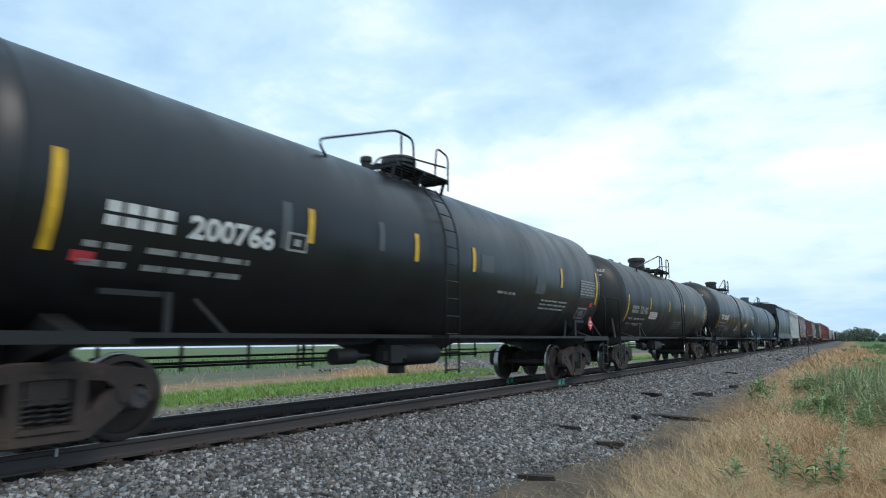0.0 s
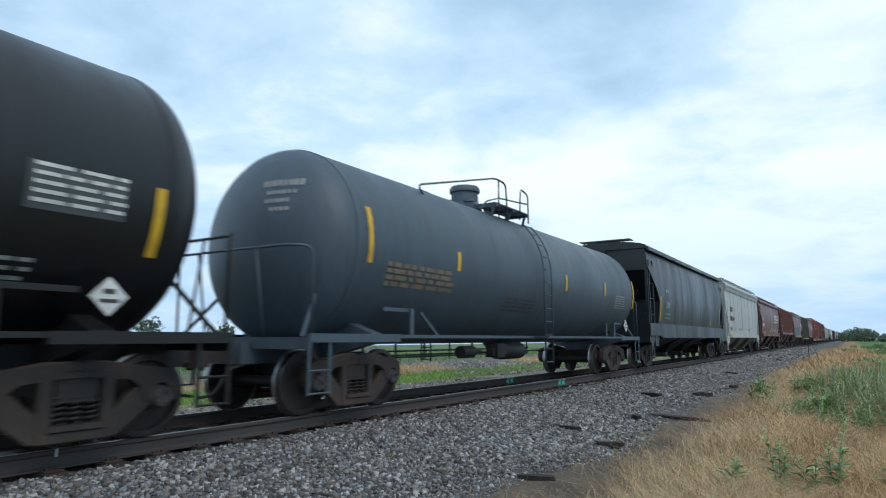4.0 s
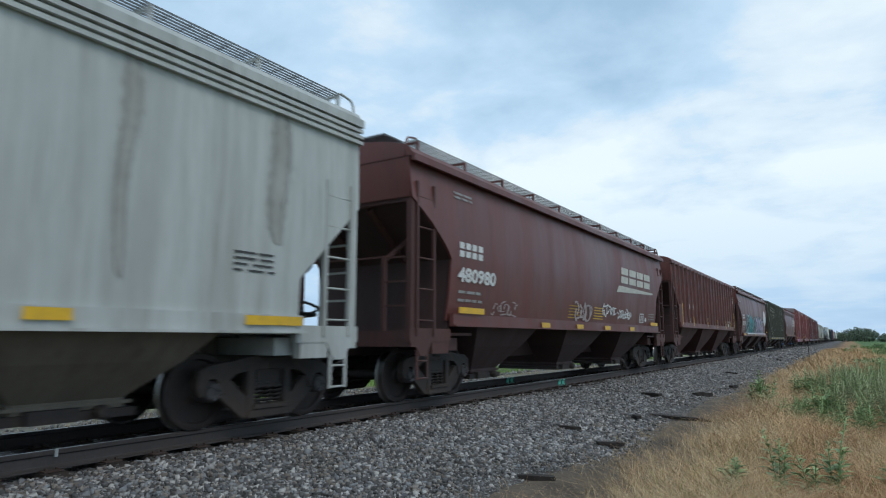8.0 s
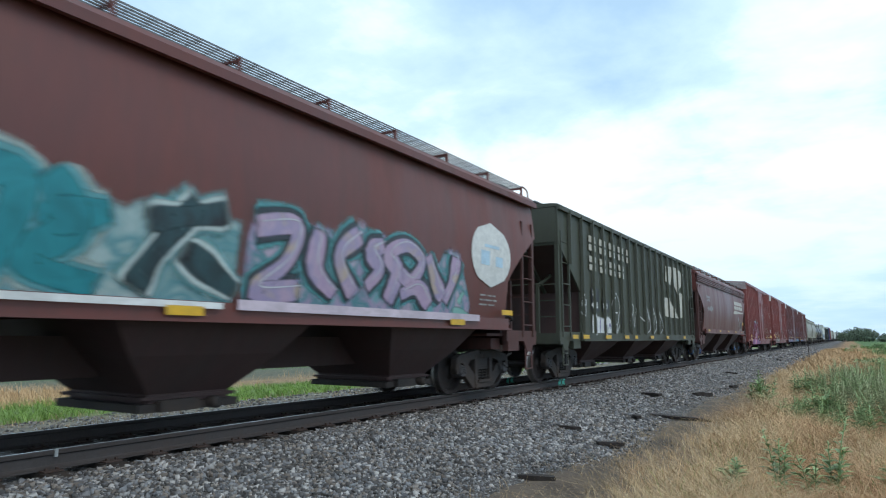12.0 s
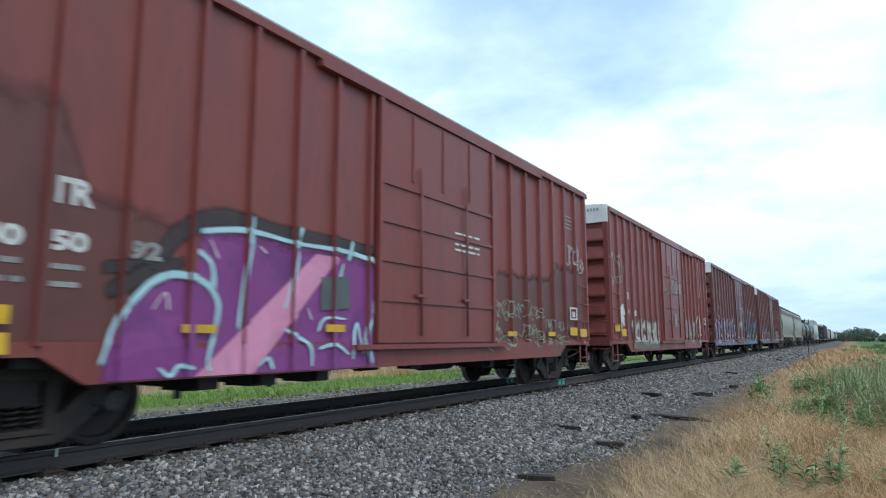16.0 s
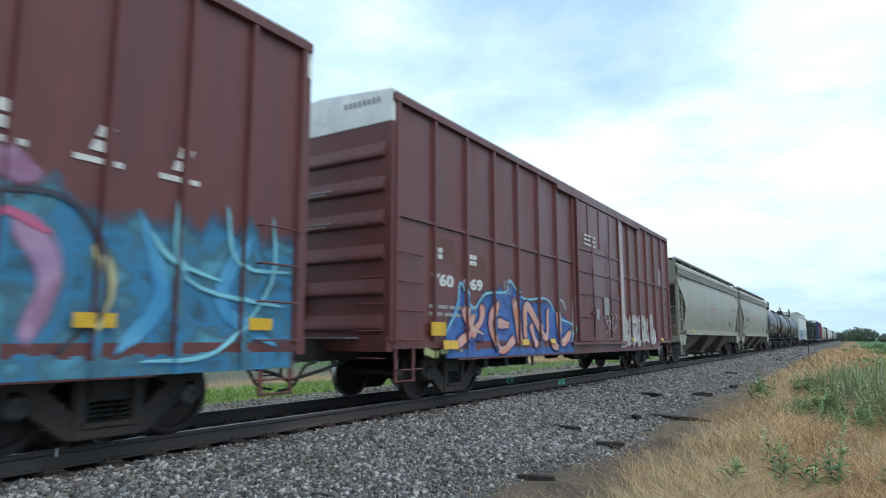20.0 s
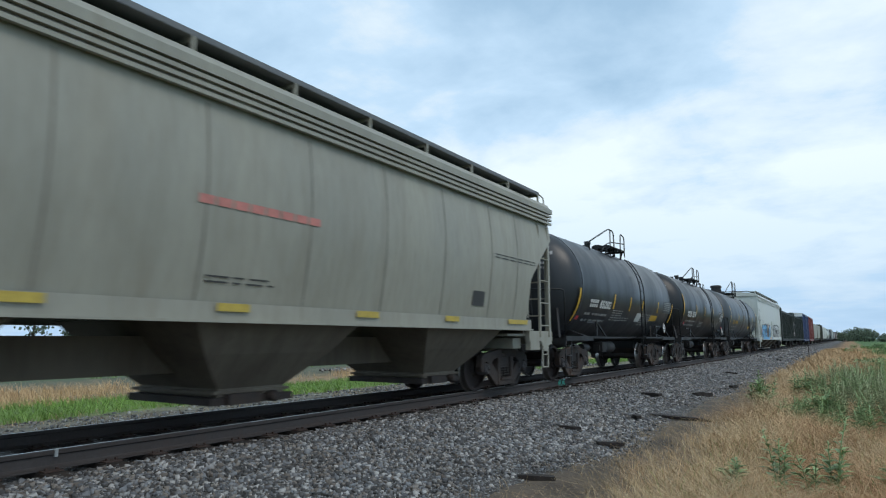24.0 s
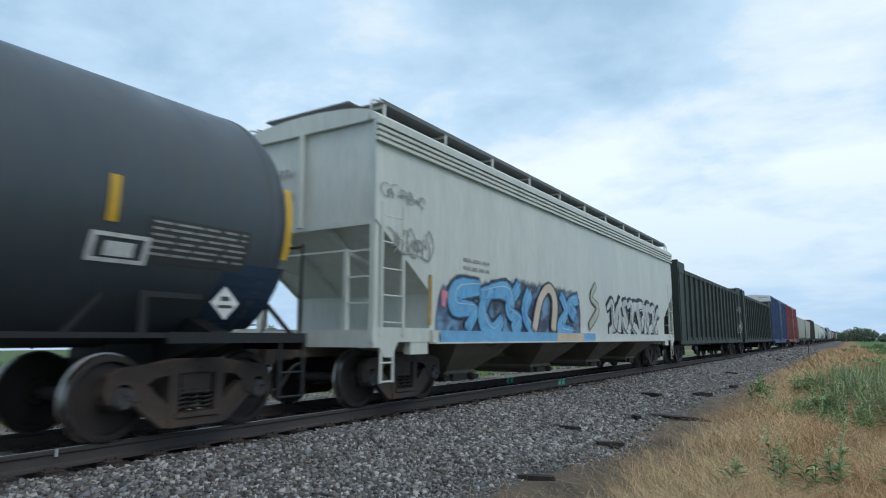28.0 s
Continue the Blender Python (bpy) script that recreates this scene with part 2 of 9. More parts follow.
def stencil(parent, name, rects, surf, mat, n=1, label="", eps=0.012):
    bm = bmesh.new()
    for y, z, w, h in rects:
        patch(bm, y, z, w, h, surf, eps, n)
    return part(name, bm, mat, parent, label)


SLOTS = ((0, 0, 1, .42), (0, .56, 1, .44))      # a company letter as two plain blocks of a unit square


def brand_blocks(parent, y, z, size, count, surf, mat, gap=0.24, label="row of painted company letters as plain blocks", lean=0.0):
    """Company letters as plain paired blocks."""
    bm = bmesh.new()
    w = size * 0.62
    for i in range(count):
        a = y + i * (w + size * (gap * 0.8))
        for p, q, ww, hh in SLOTS:
            patch(bm, a + p * w + lean * q * size, z + q * size, ww * w, hh * size, surf, 0.014, 2, skew=lean * hh * size)
    return tagged(part("company_letters", bm, mat, parent, label), kind="stuff")


def data_lines(parent, y, z, w, rows, surf, mat, h=0.045, pitch=0.09, seed=1, name="data_stencil"):
    rnd = random.Random(seed)
    rects = []
    for r in range(rows):
        a = y
        while a < y + w - 0.05:
            q = min(rnd.uniform(0.12, 0.34), y + w - a)
            rects.append((a, z - r * pitch, q, h))
            a += q + rnd.uniform(0.03, 0.08)
    return tagged(stencil(parent, name, rects, surf, mat), kind="stuff")


def blob(rnd, y, z, w, h, spikes=9, wild=0.25):
    pts = []
    for i in range(spikes * 2):
        a = 2 * math.pi * i / (spikes * 2)
        k = 1 + rnd.uniform(-wild, wild)
        c, s = math.cos(a), math.sin(a)
        q = max(abs(c), abs(s)) ** 0.55
        pts.append((y + w / 2 * c / q * k, z + h / 2 * s / q * k))
    return pts


GRAFFITI_MATS = {}


def spray(color):
    key = tuple(color)
    if key not in GRAFFITI_MATS:
        GRAFFITI_MATS[key] = material("spray_paint_%d" % len(GRAFFITI_MATS), key, rough=0.5, var=0.2, scale=2.2)
    return GRAFFITI_MATS[key]


def spray_blend(colors):
    """Spray paint that fades between its colours in soft patches."""
    key = tuple(colors)
    if key in GRAFFITI_MATS:
        return GRAFFITI_MATS[key]
    m = bpy.data.materials.new("spray_blend_%d" % len(GRAFFITI_MATS))
    GRAFFITI_MATS[key] = m
    m.use_nodes = True
    nt = m.node_tree
    bsdf = nt.nodes["Principled BSDF"]
    bsdf.inputs["Roughness"].default_value = 0.5
    coord, tex, ramp = nt.nodes.new("ShaderNodeTexCoord"), nt.nodes.new("ShaderNodeTexNoise"), nt.nodes.new("ShaderNodeValToRGB")
    tex.inputs["Scale"].default_value, tex.inputs["Detail"].default_value, tex.inputs["Distortion"].default_value = 1.7, 3.0, 0.6
    nt.links.new(coord.outputs["Object"], tex.inputs["Vector"])
    nt.links.new(tex.outputs["Fac"], ramp.inputs[0])
    els = ramp.color_ramp.elements
    for i, c in enumerate(colors):
        e = els[i] if i < 2 else els.new(0.99)
        e.position, e.color = 0.34 + 0.32 * i / max(len(colors) - 1, 1), (*c, 1)
    if len(colors) == 1:
        els[1].color = els[0].color
    nt.links.new(ramp.outputs[0], bsdf.inputs["Base Color"])
    return m


WILD_LIMBS = [  # abstract hooks, swooshes and flames in a unit box
    [[(-.1, .1), (.3, .7), (.15, 1.1)], [(.1, .0), (.75, .35), (.6, 1.0), (1.15, 1.15)], [(.5, -.05), (1.1, .3), (.9, .75)]],
    [[(-.15, .9), (.3, 1.05), (.35, .4), (.9, .1), (1.2, .3)], [(0, .1), (.5, .25), (.75, .8), (1.15, 1.0)]],
    [[(.0, -.05), (.2, .45), (-.05, .8), (.3, 1.15)], [(.3, .0), (.75, .45), (.5, .85), (.95, 1.1)], [(.2, .55), (.6, .2), (1.1, -.05)]],
    [[(1.1, .95), (.5, .75), (.1, 1.08)], [(1.0, .55), (.35, .5), (.0, .75)], [(1.15, .1), (.5, -.02), (.1, .3), (.35, .6)]],
    [[(-.1, .3), (.35, .05), (.6, .5), (.3, .95), (.75, 1.1), (1.1, .7)], [(.7, .05), (1.0, .4), (.8, .75)]],
]


def ribbon(pts, width, tip, n=7):
    """Cross-lines of a smooth stroke through the points; its ends taper to tip times the width."""
    P = [Vector(p) for p in pts]
    P = [P[0] * 2 - P[1]] + P + [P[-1] * 2 - P[-2]]
    line = []
    for a, b, c, d in zip(P, P[1:], P[2:], P[3:]):
        for i in range(n):
            t = i / n
            line.append(0.5 * ((2 * b) + (c - a) * t + (2 * a - 5 * b + 4 * c - d) * t * t + (3 * b - a - 3 * c + d) * t ** 3))
    line.append(P[-2])
    out = []
    for i, p in enumerate(line):
        d = (line[min(i + 1, len(line) - 1)] - line[max(i - 1, 0)]).normalized()
        t = i / (len(line) - 1)
        k = width * (tip + (1 - tip) * min(1.0, 5 * t, 5 * (1 - t))) * (1 + 0.22 * math.sin(6.0 * t + pts[0][0] * 9))
        out.append((p - Vector((-d.y, d.x)) * k, p + Vector((-d.y, d.x)) * k))
    return out


def graffiti(parent, y0, y1, z0, z1, surf, colors, outline, letters, seed, ribs=(), rib_w=0.09, rib_d=0.07, lines=None, label="", glow=None, field=None):
    """A sprayed wild-style piece: soft cloud behind, outline, blended fill and light strokes. It also runs over the ribs."""
    rnd = random.Random(seed)
    w, h = (y1 - y0) / letters, z1 - z0
    zc = (z0 + z1) / 2
    strokes, cloud = [], []
    for i in range(letters):
        yc = y0 + w * (i + 0.5)
        hh, lean = h * rnd.uniform(0.74, 0.92), rnd.uniform(-0.3, 0.3) * w
        zb = zc - hh * 0.46 + rnd.uniform(-0.03, 0.05) * h
        cloud.append([(p, max(min(q, z1 + h * .10), z0)) for p, q in blob(rnd, yc, zc, w * 1.5, h * 1.02, 11, 0.10)])
        for limb in rnd.choice(WILD_LIMBS):
            pts = [(yc - w * 0.48 + w * 0.98 * (u + rnd.uniform(-.15, .15)) + lean * (v - 0.5), zb + hh * min(max(v + rnd.uniform(-.06, .06), -.06), 1.1)) for u, v in limb]
            strokes.append((pts, min(w, h) * rnd.uniform(0.14, 0.21)))
    edge = min(w, h) * 0.075
    layers = []
    if glow:
        layers.append((spray(glow), [ribbon(p, k + edge * 2.3, 0.85) for p, k in strokes], 0.008))
    else:
        layers.append((spray(tuple(0.55 * c for c in outline)), [ribbon(p, k + edge * 1.7, 0.8) for p, k in strokes], 0.008))
    layers.append((spray(outline), [ribbon(p, k + edge, 0.7) for p, k in strokes], 0.017))
    groups = [strokes[0::2], strokes[1::2]]
    for g, grp in enumerate(groups):
        cols = tuple(colors) if g == 0 else tuple(colors[::-1])
        layers.append((spray_blend(cols), [ribbon(p, k, 0.55) for p, k in grp], 0.026 + 0.009 * g))
    hi = []
    for p, k in strokes:
        r = ribbon(p, k, 0.55)
        r = r[len(r) // 6: -len(r) // 5]
        if len(r) > 3:
            hi.append([(a.lerp(b, 0.14), a.lerp(b, 0.27)) for a, b in r])
    layers.append((spray(lines or (0.75, 0.8, 0.8)), hi, 0.046))
    root = None

    def face_strip(bm, strip, x_of, clamp=None):
        prev = None
        for a, b in strip:
            ends = []
            for p in (a, b):
                yy = p.x if clamp is None else min(max(p.x, clamp[0]), clamp[1])
                zz = min(max(p.y, z0 - 0.02), z1 + 0.34 * h)
                ends.append(bm.verts.new((x_of(zz), yy, zz)))
            if prev and (clamp is None or max(v.co.y for v in prev + ends) - min(v.co.y for v in prev + ends) > 1e-4):
                bm.faces.new((prev[0], ends[0], ends[1], prev[1]))
            prev = ends
    if field:
        cols, top = [], h * 0.8
        for i in range(int((y1 - y0) / 0.09)):
            top = min(max(top + rnd.uniform(-0.13, 0.13) * h, 0.62 * h), 1.0 * h)
            cols.append((y0 + 0.09 * i, z0 + top))
        strip = [(Vector((a, z0)), Vector((a, t))) for a, t in cols]
        layers.insert(0, (spray_blend(field), [strip], 0.004))
    for mat, strips, eps in layers:
        bm, over = bmesh.new(), bmesh.new()
        for j, strip in enumerate(strips):
            e = eps + 0.0006 * (j % 14)
            face_strip(bm, strip, lambda z: surf(z) + e)
            for yr in ribs:
                lo, hi_ = yr - rib_w * 0.35, yr + rib_w * 0.35
                near = [c for c in strip if lo - 0.35 < (c[0].x + c[1].x) / 2 < hi_ + 0.35]
                if len(near) > 1 and y0 - w < yr < y1 + w:
                    face_strip(over, near, lambda z: surf(z) + rib_d + e * 0.6, (lo, hi_))
        ob = part("sprayed_lettering", bm, mat, root or parent, label if root is None else "")
        root = root or ob
        if len(over.faces):
            tagged(part("sprayed_lettering_on_ribs", over, mat, root), kind="stuff")
        else:
            over.free()
    return root


SOFT_MATS = {}


def soft_spray(colors):
    """Spray paint whose coat thins out towards the edges (mesh attribute cover), mottled between its colours."""
    key = tuple(colors) if isinstance(colors[0], tuple) else (tuple(colors),)
    if key in SOFT_MATS:
        return SOFT_MATS[key]
    m = bpy.data.materials.new("soft_spray_paint_%d" % len(SOFT_MATS))
    SOFT_MATS[key] = m
    m.use_nodes = True
    nt = m.node_tree
    N, L = nt.nodes.new, nt.links.new
    bsdf, out = nt.nodes["Principled BSDF"], nt.nodes["Material Output"]
    bsdf.inputs["Roughness"].default_value = 0.5
    coord, tex, ramp = N("ShaderNodeTexCoord"), N("ShaderNodeTexNoise"), N("ShaderNodeValToRGB")
    tex.inputs["Scale"].default_value, tex.inputs["Detail"].default_value, tex.inputs["Distortion"].default_value = 1.9, 4.0, 0.7
    L(coord.outputs["Object"], tex.inputs["Vector"])
    L(tex.outputs["Fac"], ramp.inputs[0])
    els = ramp.color_ramp.elements
    cols = key if len(key) > 1 else (tuple(0.85 * v for v in key[0]), tuple(min(1.12 * v, 0.85) for v in key[0]))
    for k, c in enumerate(cols):
        e = els[k] if k < 2 else els.new(0.99)
        e.position, e.color = 0.34 + 0.32 * k / (len(cols) - 1), (*c, 1)
    L(ramp.outputs[0], bsdf.inputs["Base Color"])
    att, grain, add = N("ShaderNodeAttribute"), N("ShaderNodeTexNoise"), N("ShaderNodeMath")
    att.attribute_name = "cover"
    grain.inputs["Scale"].default_value, grain.inputs["Detail"].default_value = 9.0, 5.0
    L(coord.outputs["Object"], grain.inputs["Vector"])
    add.operation, add.use_clamp = "MULTIPLY_ADD", True
    L(att.outputs["Fac"], add.inputs[0])
    add.inputs[1].default_value = 1.35
    sub = N("ShaderNodeMath")
    sub.operation = "MULTIPLY_ADD"
    L(grain.outputs["Fac"], sub.inputs[0])
    sub.inputs[1].default_value, sub.inputs[2].default_value = -0.9, 0.28
    L(sub.outputs[0], add.inputs[2])
    clear, mix = N("ShaderNodeBsdfTransparent"), N("ShaderNodeMixShader")
    L(add.outputs[0], mix.inputs[0])
    L(clear.outputs[0], mix.inputs[1])
    L(bsdf.outputs[0], mix.inputs[2])
    L(mix.outputs[0], out.inputs["Surface"])
    return m


def clip_band(poly, lo, hi):
    """The part of a polygon of (y, z, cover) between two values of y."""
    for side, lim in ((1, lo), (-1, hi)):
        out = []
        for p, q in zip(poly, poly[1:] + poly[:1]):
            inp, inq = side * (p[0] - lim) >= 0, side * (q[0] - lim) >= 0
            if inp:
                out.append(p)
            if inp != inq:
                t = (lim - p[0]) / (q[0] - p[0])
                out.append((lim, p[1] + (q[1] - p[1]) * t, p[2] + (q[2] - p[2]) * t))
        poly = out
        if len(poly) < 3:
            return []
    return poly


def sprayed_quads(parent, name, quads, surf, coat, ribs, rib_d, eps, label=""):
    """Paint laid on the side in small pieces, and once more on the faces of the ribs that stand proud of it."""
    bm = bmesh.new()
    cover = bm.verts.layers.float.new("cover")

    def lay(poly, lift):
        vs = []
        for q in poly:
            v = bm.verts.new((surf(q[1]) + lift, q[0], q[1]))
            v[cover] = q[2]
            vs.append(v)
        bm.faces.new(vs)
    for k, quad in enumerate(quads):
        quad = [q if len(q) == 3 else (*q, 1.0) for q in quad]
        e = eps + 0.0003 * (k % 9)
        lay(quad, e)
        for r in ribs:
            on = clip_band(quad, r - 0.034, r + 0.034)
            if on and max(q[0] for q in on) - min(q[0] for q in on) > 1e-4:
                lay(on, rib_d + e * 0.5)
    return tagged(part(name, bm, coat, parent, label), kind="stuff")


def sprayed_strokes(parent, strokes, width, surf, coat, eps, ribs=(), rib_d=0.07, tip=0.6, label="", name="sprayed_stroke", blur=0.30):
    """Strokes of a spray can: full in the middle, thinning out over the outer share blur of the width."""
    quads = []
    for pts in strokes:
        rows = []
        line = ribbon(pts, width * 0.85, tip, 6)
        for k, (a, b) in enumerate(line):
            end = 0.0 if k in (0, len(line) - 1) else 1.0
            rows.append([(*a.lerp(b, t), c * end) for t, c in ((0.0, 0.0), (blur, 1.0), (1 - blur, 1.0), (1.0, 0.0))])
        for r0, r1 in zip(rows, rows[1:]):
            quads += [[r0[i], r1[i], r1[i + 1], r0[i + 1]] for i in range(3)]
    return sprayed_quads(parent, name, quads, surf, coat, ribs, rib_d, eps, label)


def sprayed_field(parent, tops, z0, surf, coat, eps, ribs=(), rib_d=0.07, rough=0.06, seed=1, label=""):
    """A filled stretch under an uneven, fading upper edge through the points tops, down to z0."""
    rnd_ = random.Random(seed)
    y0, y1 = tops[0][0], tops[-1][0]
    n = max(int((y1 - y0) / 0.12), 2)
    ys = [y0 + (y1 - y0) * i / n for i in range(n + 1)]
    zs = [float(np.interp(y, [a for a, b in tops], [b for a, b in tops])) + rnd_.uniform(-rough, rough) for y in ys]
    quads = []
    for k, (a, b, c, d) in enumerate(zip(ys, zs, ys[1:], zs[1:])):
        fa, fc = (0.0 if k == 0 else 1.0), (0.0 if k == n - 1 else 1.0)
        for q0, q1 in ((0, 0.3), (0.3, 0.6), (0.6, 0.88), (0.88, 1.06)):
            k0, k1 = 1.0, (0.0 if q1 > 1 else 1.0)
            quads.append([(a, z0 + (b - z0) * q0, k0 * fa), (c, z0 + (d - z0) * q0, k0 * fc), (c, z0 + (d - z0) * q1, k1 * fc), (a, z0 + (b - z0) * q1, k1 * fa)])
    return sprayed_quads(parent, "sprayed_field", quads, surf, coat, ribs, rib_d, eps, label)


def outlined(parent, strokes, width, surf, fill, edge, halo, eps=0.012, ribs=(), rib_d=0.07, rim=0.04, label="", shine=None):
    """Sprayed letters of thick strokes: a soft halo, an outline, a blended filling and a thin highlight."""
    width *= 1.2
    if halo:
        sprayed_strokes(parent, strokes, width + 3.2 * rim, surf, soft_spray(halo), eps, ribs, rib_d, 0.95, blur=0.2)
    sprayed_strokes(parent, strokes, width + 1.6 * rim, surf, soft_spray(edge), eps + 0.006, ribs, rib_d, 0.9, blur=0.12)
    sprayed_strokes(parent, strokes, width, surf, soft_spray(tuple(fill)), eps + 0.012, ribs, rib_d, 0.85, label, "sprayed_lettering", blur=0.14)
    if shine:
        sprayed_strokes(parent, [[(a + 0.25 * width, b + 0.35 * width) for a, b in s_] for s_ in strokes], 0.018, surf, soft_spray(shine), eps + 0.018, ribs, rib_d, 0.4)


def tag_scrawl(parent, y0, y1, z0, z1, surf, mat, seed, loops=5, w=0.035, eps=0.02, label="", ribs=(), rib_d=0.07):
    """A scrawled spray-can tag: crowded jagged strokes crossing each other, in no alphabet."""
    rnd = random.Random(seed)
    strokes = []
    pitch = (y1 - y0) / loops
    for k in range(loops + loops // 2 + 1):
        m = y0 + (y1 - y0) * (k + 0.5) / (loops + loops // 2 + 1)
        r, a, turn = 0.5 * (z1 - z0) * rnd.uniform(0.5, 1.0), rnd.uniform(0, 6.28), rnd.choice((-1, 1)) * rnd.uniform(0.9, 1.7)
        zm = 0.5 * (z0 + z1) + (z1 - z0) * rnd.uniform(-0.15, 0.15)
        strokes.append([(m + min(pitch, 1.2 * r) * rnd.uniform(0.5, 1.0) * math.cos(a + turn * i), zm + r * rnd.uniform(0.6, 1.1) * math.sin(a + turn * i)) for i in range(rnd.choice((3, 4, 5)))])
    for k in range(max(1, loops // 3)):
        a, b = sorted((rnd.uniform(y0, y1), rnd.uniform(y0, y1)))
        z = z0 + (z1 - z0) * rnd.uniform(0.1, 0.8)
        strokes.append([(a, z), (0.5 * (a + b), z + 0.1 * (z1 - z0)), (b, z - 0.05 * (z1 - z0))])
    bm = bmesh.new()
    for st in strokes:
        pts = []
        ext = [st[0]] + list(st) + [st[-1]]
        for a, b, c, d in zip(ext, ext[1:], ext[2:], ext[3:]):
            for i in range(5):
                t = i / 5
                pts.append(tuple(0.5 * (2 * b[m] + (c[m] - a[m]) * t + (2 * a[m] - 5 * b[m] + 4 * c[m] - d[m]) * t * t + (3 * b[m] - a[m] - 3 * c[m] + d[m]) * t ** 3) for m in (0, 1)))
        pts.append(st[-1])
        n = len(pts) - 1
        prev = None
        for i, (yy, zz) in enumerate(pts):
            q = pts[min(i + 1, n)], pts[max(i - 1, 0)]
            d = Vector((q[0][0] - q[1][0], q[0][1] - q[1][1]))
            d = d.normalized() if d.length > 1e-6 else Vector((1, 0))
            k = 0.70 * w * (0.55 + 0.6 * abs(d.y) + 0.15 * math.sin(i * 0.9))
            lift = rib_d if any(abs(yy - r) < 0.05 for r in ribs) else 0.0
            cur = [bm.verts.new((surf(zz + e * d.x * k) + eps + lift, yy - e * d.y * k, zz + e * d.x * k)) for e in (-1, 1)]
            if prev:
                bm.faces.new((prev[0], cur[0], cur[1], prev[1]))
            prev = cur
    return tagged(part("scrawled_tag", bm, mat, parent, label), kind="stuff")


def disc(parent, y, z, ry, rz, surf, mat, name="round_emblem", label="", eps=0.013, n=40):
    bm = bmesh.new()
    rings = []
    for k in range(9):
        zz = z - rz + 2 * rz * k / 8
        h = ry * math.sqrt(max(1 - ((zz - z) / rz) ** 2, 0.0)) + 0.02 * ry
        rings.append((bm.verts.new((surf(zz) + eps, y - h, zz)), bm.verts.new((surf(zz) + eps, y + h, zz))))
    for a, b in zip(rings, rings[1:]):
        bm.faces.new((a[0], a[1], b[1], b[0]))
    return part(name, bm, mat, parent, label)


def slant_emblem(parent, y, z, w, h, surf, mat, wedge=True):
    """A leaning company emblem as plain slanted blocks over a long wedge."""
    bm = bmesh.new()
    bw = w / 4
    for i in range(4):
        for p, q, ww, hh in SLOTS:
            patch(bm, y + i * bw + p * bw * 0.84 + 0.35 * h * q, z + h * q, ww * bw * 0.84, hh * h, surf, 0.014, 1, skew=0.35 * h * hh)
    if wedge:
        zz = z - 0.10
        vs = [bm.verts.new((surf(zz_) + 0.014, yy, zz_)) for yy, zz_ in ((y - 0.45, zz - 0.42 * h), (y - 0.2, zz), (y + w + 0.25, zz - 0.02), (y + w + 0.22, zz - 0.08))]
        bm.faces.new(vs)
    return part("slanted_emblem", bm, mat, parent, "plain slanted emblem blocks over a wedge")


# ------------------------------------------------------- running gear
def wheel_mesh(bm):
    prof = [(0.655, 0.085), (0.655, 0.14), (0.70, 0.17), (0.725, 0.30), (0.715, 0.375), (0.680, 0.385), (0.678, 0.455),
            (0.683, 0.478), (0.692, 0.484), (0.704, 0.478), (0.712, 0.460), (0.722, 0.457), (0.815, 0.452), (0.82, 0.445),
            (0.82, 0.385), (0.80, 0.372), (0.765, 0.365), (0.775, 0.28), (0.80, 0.17), (0.845, 0.135), (0.845, 0.085)]
    mi = [0] * (len(prof) - 1)
    for i in (6, 7, 8, 9, 10, 11):
        mi[i] = 1
    lathe(bm, prof, "x", 44, mi, cap=False)


def side_frame_mesh(bm):
    x0, x1 = 0.94, 1.08
    for s in (1, -1):
        q = [(s * p, z) for p, z in ((0.0, 0.86), (0.30, 0.86), (0.62, 0.80), (0.95, 0.77), (1.08, 0.70), (1.10, 0.50), (1.06, 0.40), (1.00, 0.40),
                                     (0.99, 0.56), (0.94, 0.62), (0.84, 0.62), (0.79, 0.56), (0.77, 0.40), (0.70, 0.42), (0.64, 0.60), (0.54, 0.67), (0.28, 0.69), (0.0, 0.69))]
        prism(bm, q if s > 0 else q[::-1], x0, x1)
        q = [(s * p, z) for p, z in ((0.79, 0.54), (0.79, 0.40), (0.72, 0.36), (0.42, 0.10), (0.30, 0.10), (0.30, 0.33), (0.37, 0.35), (0.60, 0.58))]
        prism(bm, q if s > 0 else q[::-1], x0 + 0.015, x1 - 0.015)
        box(bm, (1.01, s * 0.30, 0.47), (0.15, 0.13, 0.62))
    box(bm, (1.01, 0, 0.15), (0.17, 0.70, 0.11))
    bmesh.ops.bevel(bm, geom=bm.edges[:], offset=0.014, segments=1, affect='EDGES', clamp_overlap=True)
    box(bm, (1.01, 0, 0.235), (0.22, 0.56, 0.05))
    box(bm, (1.085, 0, 0.80), (0.02, 0.34, 0.06))


def spring_mesh(bm):
    tube(bm, [(1.0 + 0.062 * math.cos(a), 0.062 * math.sin(a), 0.265 + 0.0085 * k) for k in range(31) for a in (2 * math.pi * k / 6,)], 0.015, 5)


